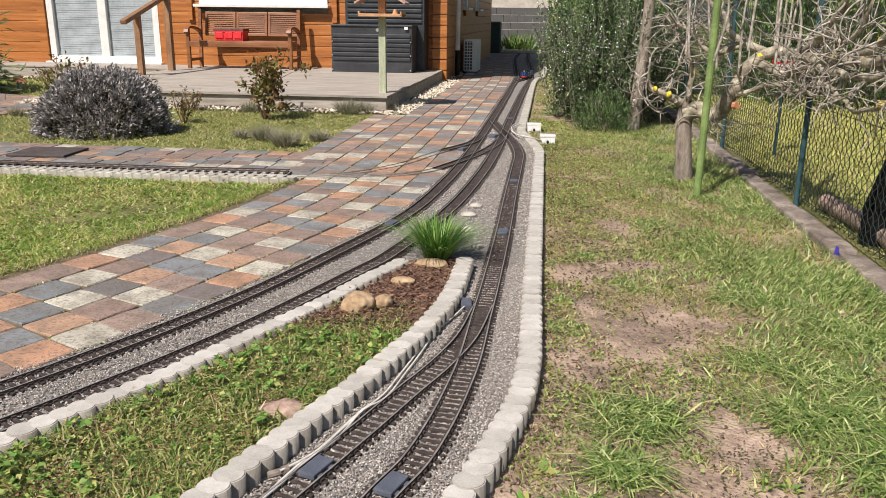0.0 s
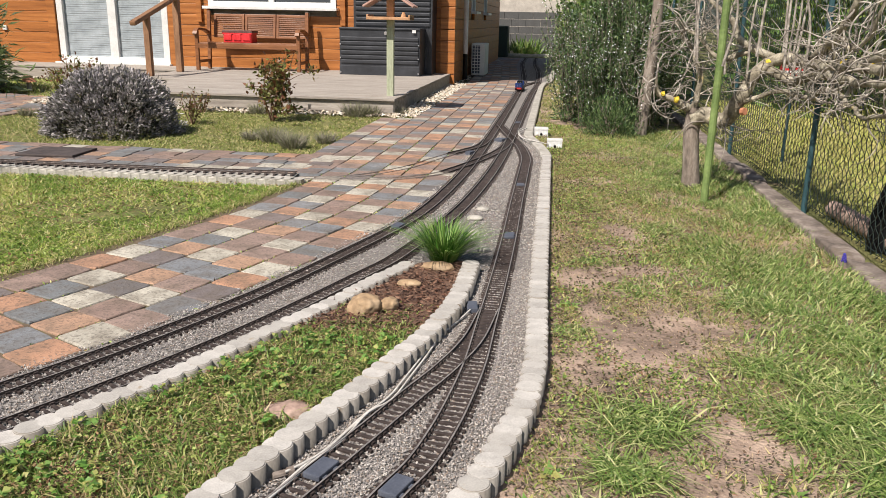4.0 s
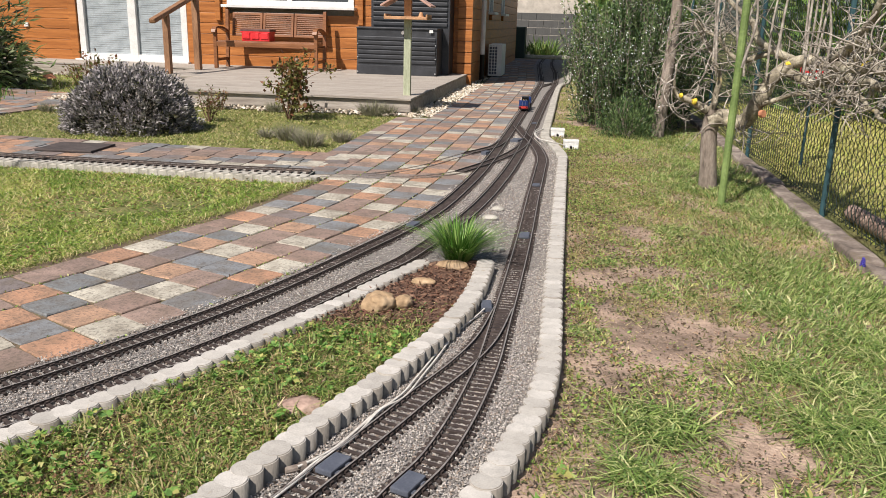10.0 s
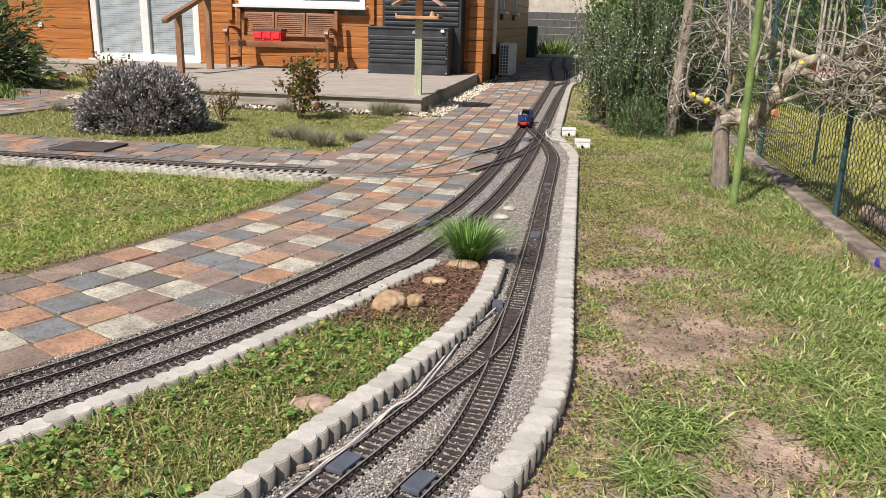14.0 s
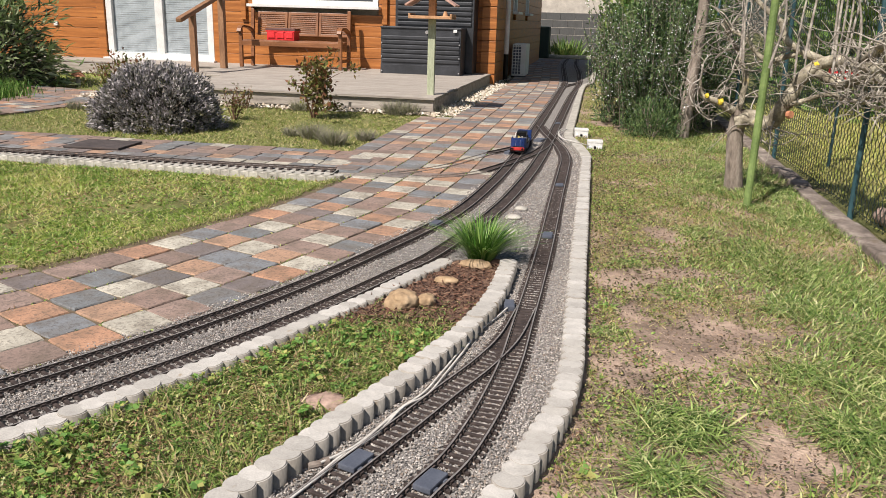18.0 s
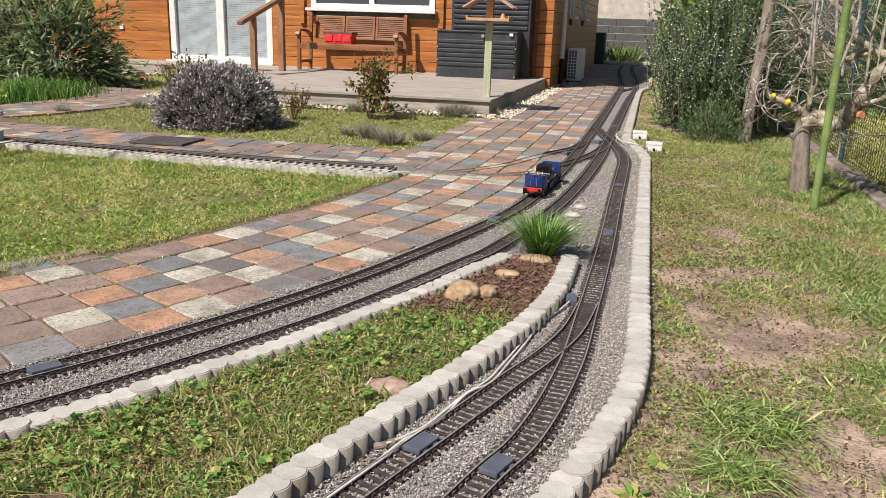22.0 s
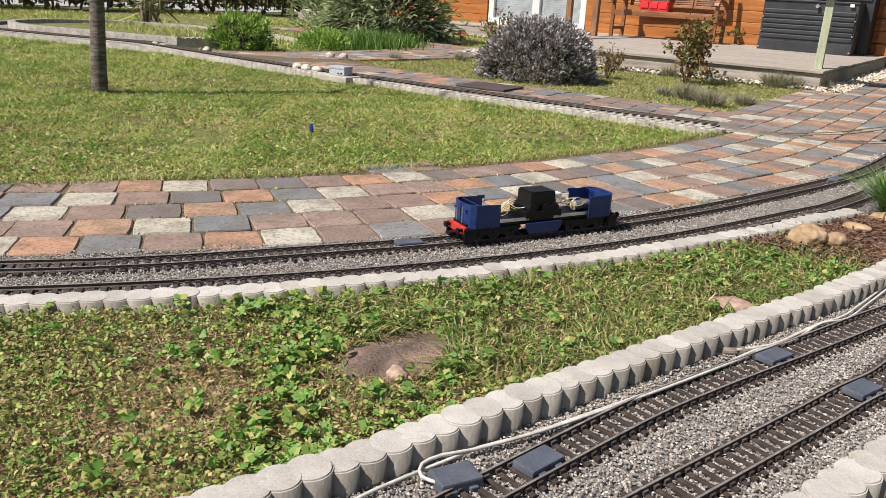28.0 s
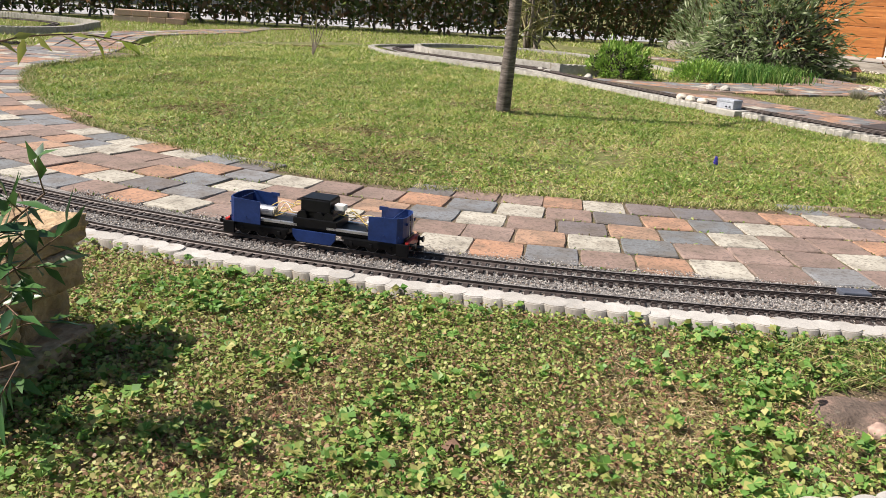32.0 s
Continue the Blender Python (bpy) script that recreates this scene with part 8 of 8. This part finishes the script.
def nandina():
    g = np.random.default_rng(95)
    ob = thing("nandina", "nandina shrub with pointed dark green leaves by the wall", "shrub", pose(-1.64, -0.49, -0.02))
    canes, at, way = [], [], []
    tops = [(0.02, 0.27, 0.44), (-0.04, 0.25, 0.40), (0.06, 0.22, 0.24), (0.09, 0.20, 0.20), (-0.02, 0.22, 0.46), (0.04, 0.19, 0.30), (0.0, 0.26, 0.36), (0.10, 0.17, 0.26)]
    for k, t in enumerate(tops):
        top = np.array(t) + g.normal(0, 0.015, 3)
        line = spline([(0, 0, 0), top * (0.3, 0.35, 0.65), top], 0.04)
        canes.append((line, [0.004, 0.0018]))
        for j in range(4):
            p = line[-1 - j] if len(line) > j else line[-1]
            d = g.normal(size=3) * (1, 0.9, 0.5) + (0.1, 0.35, -0.1)
            d /= np.linalg.norm(d)
            q = p + d * 0.07
            canes.append((np.array([p, q]), [0.0016, 0.001]))
            for i in range(4):
                at.append(p + (q - p) * (0.4 + 0.2 * i))
                way.append(d + g.normal(0, 0.6, 3) + (0, 0, -0.2))
    part("cane_growth", tubes("cane_growth", canes, M_CANE, 5), None, ob)
    n = len(at)
    part("foliage", leaf_cloud("foliage", np.array(at), np.array(way), g.uniform(0.05, 0.085, n), g.uniform(0.016, 0.026, n), M_NANDINA, rng=g), None, ob)
    ob2 = thing("nandina_shoot", "arching yellow-green shoot over the paving", "shrub", pose(0, 0, 0))
    line = spline([(-1.66, -0.52, 0.3), (-1.72, -0.40, 0.58), (-1.78, -0.28, 0.68), (-1.84, -0.14, 0.70), (-1.90, -0.03, 0.685), (-1.93, 0.01, 0.675)], 0.02)
    part("cane", tubes("cane", [(line, [0.003, 0.001])], M_CANE, 5), None, ob2)
    m = 26
    i = np.linspace(len(line) // 3, len(line) - 1, m).astype(int)
    d = np.c_[g.normal(-0.1, 0.4, m), g.normal(0.5, 0.3, m), g.normal(-0.35, 0.4, m)]
    part("foliage", leaf_cloud("foliage", line[i], d, g.uniform(0.035, 0.065, m), 0.016, leafy("young_leaf", [(0.28, 0.34, 0.05), (0.20, 0.28, 0.05), (0.34, 0.36, 0.09)], 0.4, 0.35), rng=g), None, ob2)


nandina()

# ---- paving stones ----


def paver_mesh(length, width, seed, mat, h=0.03):
    """A stone with a worn, slightly wavy rim and a dipping bevel."""
    rng = random.Random(seed)
    nx, c = 5, 0.0028
    rim = [(-length / 2 + length * i / nx, -width / 2) for i in range(nx)] + [(length / 2, -width / 2 + width * i / nx) for i in range(nx)]
    rim += [(-x, -y) for x, y in rim]
    bm = bmesh.new()
    low, mid, top = [], [], []
    for x, y in rim:
        corner = 0.965 if abs(abs(x) - length / 2) < 1e-6 and abs(abs(y) - width / 2) < 1e-6 else 1.0
        k = corner - rng.uniform(0, 0.022)
        low.append(bm.verts.new((x * k, y * k, -h)))
        mid.append(bm.verts.new((x * k, y * k, -0.004 - rng.uniform(0, 0.002))))
        k -= 2 * c / length * rng.uniform(0.7, 1.5)
        top.append(bm.verts.new((x * k, y * k, rng.uniform(-0.0008, 0.0004))))
    n = len(rim)
    for i in range(n):
        j = (i + 1) % n
        bm.faces.new((low[i], low[j], mid[j], mid[i]))
        bm.faces.new((mid[i], mid[j], top[j], top[i]))
    hub = bm.verts.new((0, 0, 0.0))
    for i in range(n):
        bm.faces.new((top[i], top[(i + 1) % n], hub))
    me = bpy.data.meshes.new("paver")
    bm.to_mesh(me)
    bm.free()
    me.materials.append(mat)
    return me


STONE = 0.187      # length of a paver with its joint
PAVERS = {k: [paver_mesh(STONE - 0.006, COL - 0.006, 7 * i + ord(k), M_PAVER[k]) for i in range(4)] for k in PAVER_COLOURS}
KINDS = list(PAVER_COLOURS)
far_v, far_f, far_k, far_n = [], [], [], 0


def far_paver(x, y, h, length, width, z, colour):
    """Adds a paver to the joined far paving."""
    global far_n
    a, b, c = (length - 0.009) / 2, (width - 0.008) / 2, 0.003
    base = np.array([(-a, -b, -0.02), (a, -b, -0.02), (a, b, -0.02), (-a, b, -0.02), (-a, -b, -c), (a, -b, -c), (a, b, -c), (-a, b, -c),
                     (c - a, c - b, 0), (a - c, c - b, 0), (a - c, b - c, 0), (c - a, b - c, 0)])
    co, si = math.cos(h), math.sin(h)
    far_v.append(np.c_[x + co * base[:, 0] - si * base[:, 1], y + si * base[:, 0] + co * base[:, 1], z + base[:, 2]])
    q = np.array([(8, 9, 10, 11), (4, 5, 9, 8), (5, 6, 10, 9), (6, 7, 11, 10), (7, 4, 8, 11), (0, 1, 5, 4), (1, 2, 6, 5), (2, 3, 7, 6), (3, 0, 4, 7)])
    far_f.append(q + far_n)
    far_k.extend([KINDS.index(colour)] * len(q))
    far_n += 12


joints = []
paving = thing("paving", "multicoloured rectangular concrete pavers in running rows", "paving", kind="structure")
rng = np.random.default_rng(21)


def lay(line, c, n, near, keep, colour, width=COL):
    """One paver of length n whose middle lies c along a line."""
    s = lengths(line)
    x, y = np.interp(c, s, line[:, 0]), np.interp(c, s, line[:, 1])
    x1, y1 = np.interp(c - 0.05, s, line[:, 0]), np.interp(c - 0.05, s, line[:, 1])
    x2, y2 = np.interp(c + 0.05, s, line[:, 0]), np.interp(c + 0.05, s, line[:, 1])
    h = math.atan2(y2 - y1, x2 - x1)
    if keep is not None and not keep(x, y):
        return
    if x > -4.5 and -0.2 < y < 8:
        joints.append((x + (n / 2) * math.cos(h), y + (n / 2) * math.sin(h), h))
    z = 0.014 + rng.uniform(-0.003, 0.003)
    if near(x, y):
        o = new("paver", PAVERS[colour][rng.integers(4)])
        o.parent = paving
        turn = Euler((rng.uniform(-0.014, 0.014), rng.uniform(-0.014, 0.014), h + rng.uniform(-0.012, 0.012))).to_matrix().to_4x4()
        o.matrix_basis = Matrix.Translation((x, y, z)) @ turn @ Matrix.Diagonal((n / STONE, 1, 1, 1))
    else:
        far_paver(x, y, h, n, width, z, colour)


def chance():
    """A paver's colour, as the packs mix them."""
    return "mmmooggwd"[rng.integers(9)]


def course(line, near, keep=None, width=COL, stone=STONE):
    """One row of pavers along a line; 'near' says which are parts."""
    s = lengths(line)
    at = rng.uniform(0.1, 0.2)
    while at < s[-1] - 0.1:
        n = stone * rng.uniform(0.97, 1.03)
        lay(line, at + n / 2, n, near, keep, chance(), width)
        at += n


lawn_poly = np.vstack([LAWN_EDGE, [(-1.9, 5.42), (-5, 5.4), (-9.6, 5.0)]])


def on_path(x, y):
    """Outside the round lawn."""
    return not inside(np.array([x]), np.array([y]), lawn_poly)[0]


def near_stone(x, y):
    return 0.0 < y < 5.6 and x > -3.7


# rows beside the track: colours in order, and how far along the path's edge some of them lie (place in the row, metres)
ROWS = [("wgmowmgmowogmowmgmowmgdowmgmowmgmow", [(0, 7.29), (4, 8.13), (9, 9.18), (14, 10.11), (19, 11.08), (24, 12.00), (29, 12.88), (31, 13.27)]),
        ("mowdgmowmmmowgmmmwgomwmgomwmgomwgmo", [(0, 7.15), (4, 8.05), (9, 9.12), (10, 9.31), (12, 9.70), (17, 10.70), (21, 11.48), (26, 12.38), (31, 13.28)]),
        ("wmmogwmmogwmdogwmmogwdogwmmogwmmogw", [(0, 7.02), (5, 8.15), (9, 9.05), (11, 9.46), (15, 10.28), (20, 11.30), (24, 12.06), (29, 12.97), (32, 13.55)]),
        ("wmmogwmmogwmdogwmmogwmdogwmdogwmmo", [(0, 7.11), (5, 8.30), (8, 8.96), (10, 9.40), (15, 10.46), (20, 11.53), (25, 12.45), (30, 13.43)]),
        ("owgdmowdmmowddmowdmmowgmmowgmmowgm", [(0, 7.22), (5, 8.43), (7, 8.94), (9, 9.39), (11, 9.78), (16, 10.87), (21, 11.92), (26, 12.86), (28, 13.28)])]
base_s = lengths(PATH_OUT)
for k in range(7):
    line = sideways(PATH_OUT, COL * (k + 0.5) - 0.045)
    own = lengths(line)
    top = np.interp(26.5, PATH_OUT[len(PATH_OUT) // 2:, 1], base_s[len(PATH_OUT) // 2:]) if k < 5 else np.interp(5.5, PATH_OUT[len(PATH_OUT) // 2:, 1], base_s[len(PATH_OUT) // 2:])
    mids, colours = [], []
    if k < 5:
        text, known = ROWS[k]
        i = [a for a, _ in known]
        mids = list(np.interp(np.interp(np.arange(i[-1] + 1), i, [b for _, b in known]), base_s, own))
        colours = list(text[:len(mids)])
    else:
        mids, colours = [float(np.interp(9.6 + 0.07 * k, base_s, own))], ["m"]
    end = float(np.interp(top, base_s, own))
    while mids[-1] < end:
        mids.append(mids[-1] + STONE * rng.uniform(0.975, 1.02))
        colours.append("wmgmo"[(len(mids) + 3 * k) % 5] if rng.uniform() < 0.6 else chance())
    while mids[0] > 0.3:
        mids.insert(0, mids[0] - STONE * rng.uniform(0.98, 1.03))
        colours.insert(0, chance())
    for i in range(1, len(mids) - 1):
        lay(line, mids[i], (mids[i + 1] - mids[i - 1]) / 2, near_stone, on_path, colours[i])
# cross path towards the round lawn's far side
for k in range(6):
    y = 5.56 + (k + 0.5) * 0.163
    line = np.array([(-6.6 + 0.1 * k, y), (-1.28, y)])
    course(line, lambda x, y: False, lambda x, y: not (abs(y - np.interp(x, T5[:, 0], T5[:, 1])) < 0.10) and x < np.interp(y, side_left[:, 1], side_left[:, 0]) - 0.07, 0.163)
# path on towards the house steps and round the lawn
for k in range(6):
    off = k * COL
    course(spline([(-7.7 + off * 0.3, 5.75 + off * 0.25), (-7.0 + off * 0.75, 6.6 + off * 0.2), (-6.85 + off, 8.0), (-6.9 + off, 9.3), (-7.6 + off * 0.7, 10.0 - off * 0.2 + 0.5), (-11, 10.7 - off * 0.4)]), lambda x, y: False)
for k in range(5):
    course(spline([(-16.5, 5.2 + 0.18 * k), (-14.5 - 0.18 * k, 4.0), (-13.4 - 0.18 * k, 2.6), (-12.4 - 0.16 * k, 1.9 - 0.16 * k), (-10.2, 1.2 - 0.19 * k), (-8.9, 0.55 - 0.19 * k), (-8.0, 0.05 - 0.19 * k)]), lambda x, y: False)
far = tagged(part("far_pavers", np_mesh("far_pavers", np.vstack(far_v), np.vstack(far_f), [M_PAVER_FAR[k] for k in KINDS], far_k), None, paving), kind="stuff")

# moss in the joints between stones of a row
jo = np.array(joints)
jo = jo[wave(jo[:, 0], jo[:, 1], 3.1, 2.0) > -0.1]
jo = np.repeat(jo, rng.integers(6, 26, len(jo)), 0)
off = rng.uniform(-COL / 2, COL / 2, len(jo))
jx, jy = jo[:, 0] - np.sin(jo[:, 2]) * off + rng.normal(0, 0.002, len(jo)), jo[:, 1] + np.cos(jo[:, 2]) * off + rng.normal(0, 0.002, len(jo))
n = len(jo)
tagged(part("joint_moss", leaf_cloud("joint_moss", np.c_[jx, jy, np.full(n, 0.006)], np.c_[rng.normal(size=n), rng.normal(size=n), rng.uniform(0.1, 1.2, n)], rng.uniform(0.004, 0.010, n), rng.uniform(0.003, 0.006, n), leafy("moss", [(0.05, 0.06, 0.014), (0.09, 0.095, 0.02), (0.045, 0.04, 0.02), (0.07, 0.05, 0.028)], 0.85, 0.05), rng=rng), None), "dull green moss between the pavers", "moss", kind="stuff")


# ---- what moves ----
def motions():
    """The locomotive rolls along the main line; the distances are of its leading end from the line's near end."""
    route = np.vstack([T1[(T1[:, 1] < 14.25)], T8, [(-0.14, 17.5)]])
    s = lengths(route)
    lead = [(0, 24.45), (1, 23.98), (2, 23.55), (3, 23.07), (5.5, 21.86), (7, 21.10), (8, 20.60), (9, 20.09), (10, 19.59), (11, 19.13), (12, 18.70), (13, 18.27), (14, 17.80), (17, 16.45), (18, 16.00), (19, 15.57), (20, 15.09), (21, 14.61), (22, 14.14), (23, 13.66), (24, 13.17), (24.5, 12.92), (26.5, 11.87), (27.5, 11.35), (28.5, 10.84), (29.5, 10.32), (30, 10.05), (30.5, 9.78), (31, 9.48), (31.5, 9.20), (32, 8.94)]
    times = np.arange(0, 32.01, 0.5)
    rows = []
    for t in times:
        front = np.interp(t, [a for a, _ in lead], [b for _, b in lead])
        p = [np.array((np.interp(front + d, s, route[:, 0]), np.interp(front + d, s, route[:, 1]))) for d in (0.14, 0.52)]
        mid = (p[0] + p[1]) / 2
        way = p[0] - p[1]
        rows.append((float(t), Matrix.Translation((mid[0], mid[1], 0.028)) @ Matrix.Rotation(math.atan2(way[1], way[0]), 4, "Z")))
    walk(LOCO, rows)


motions()
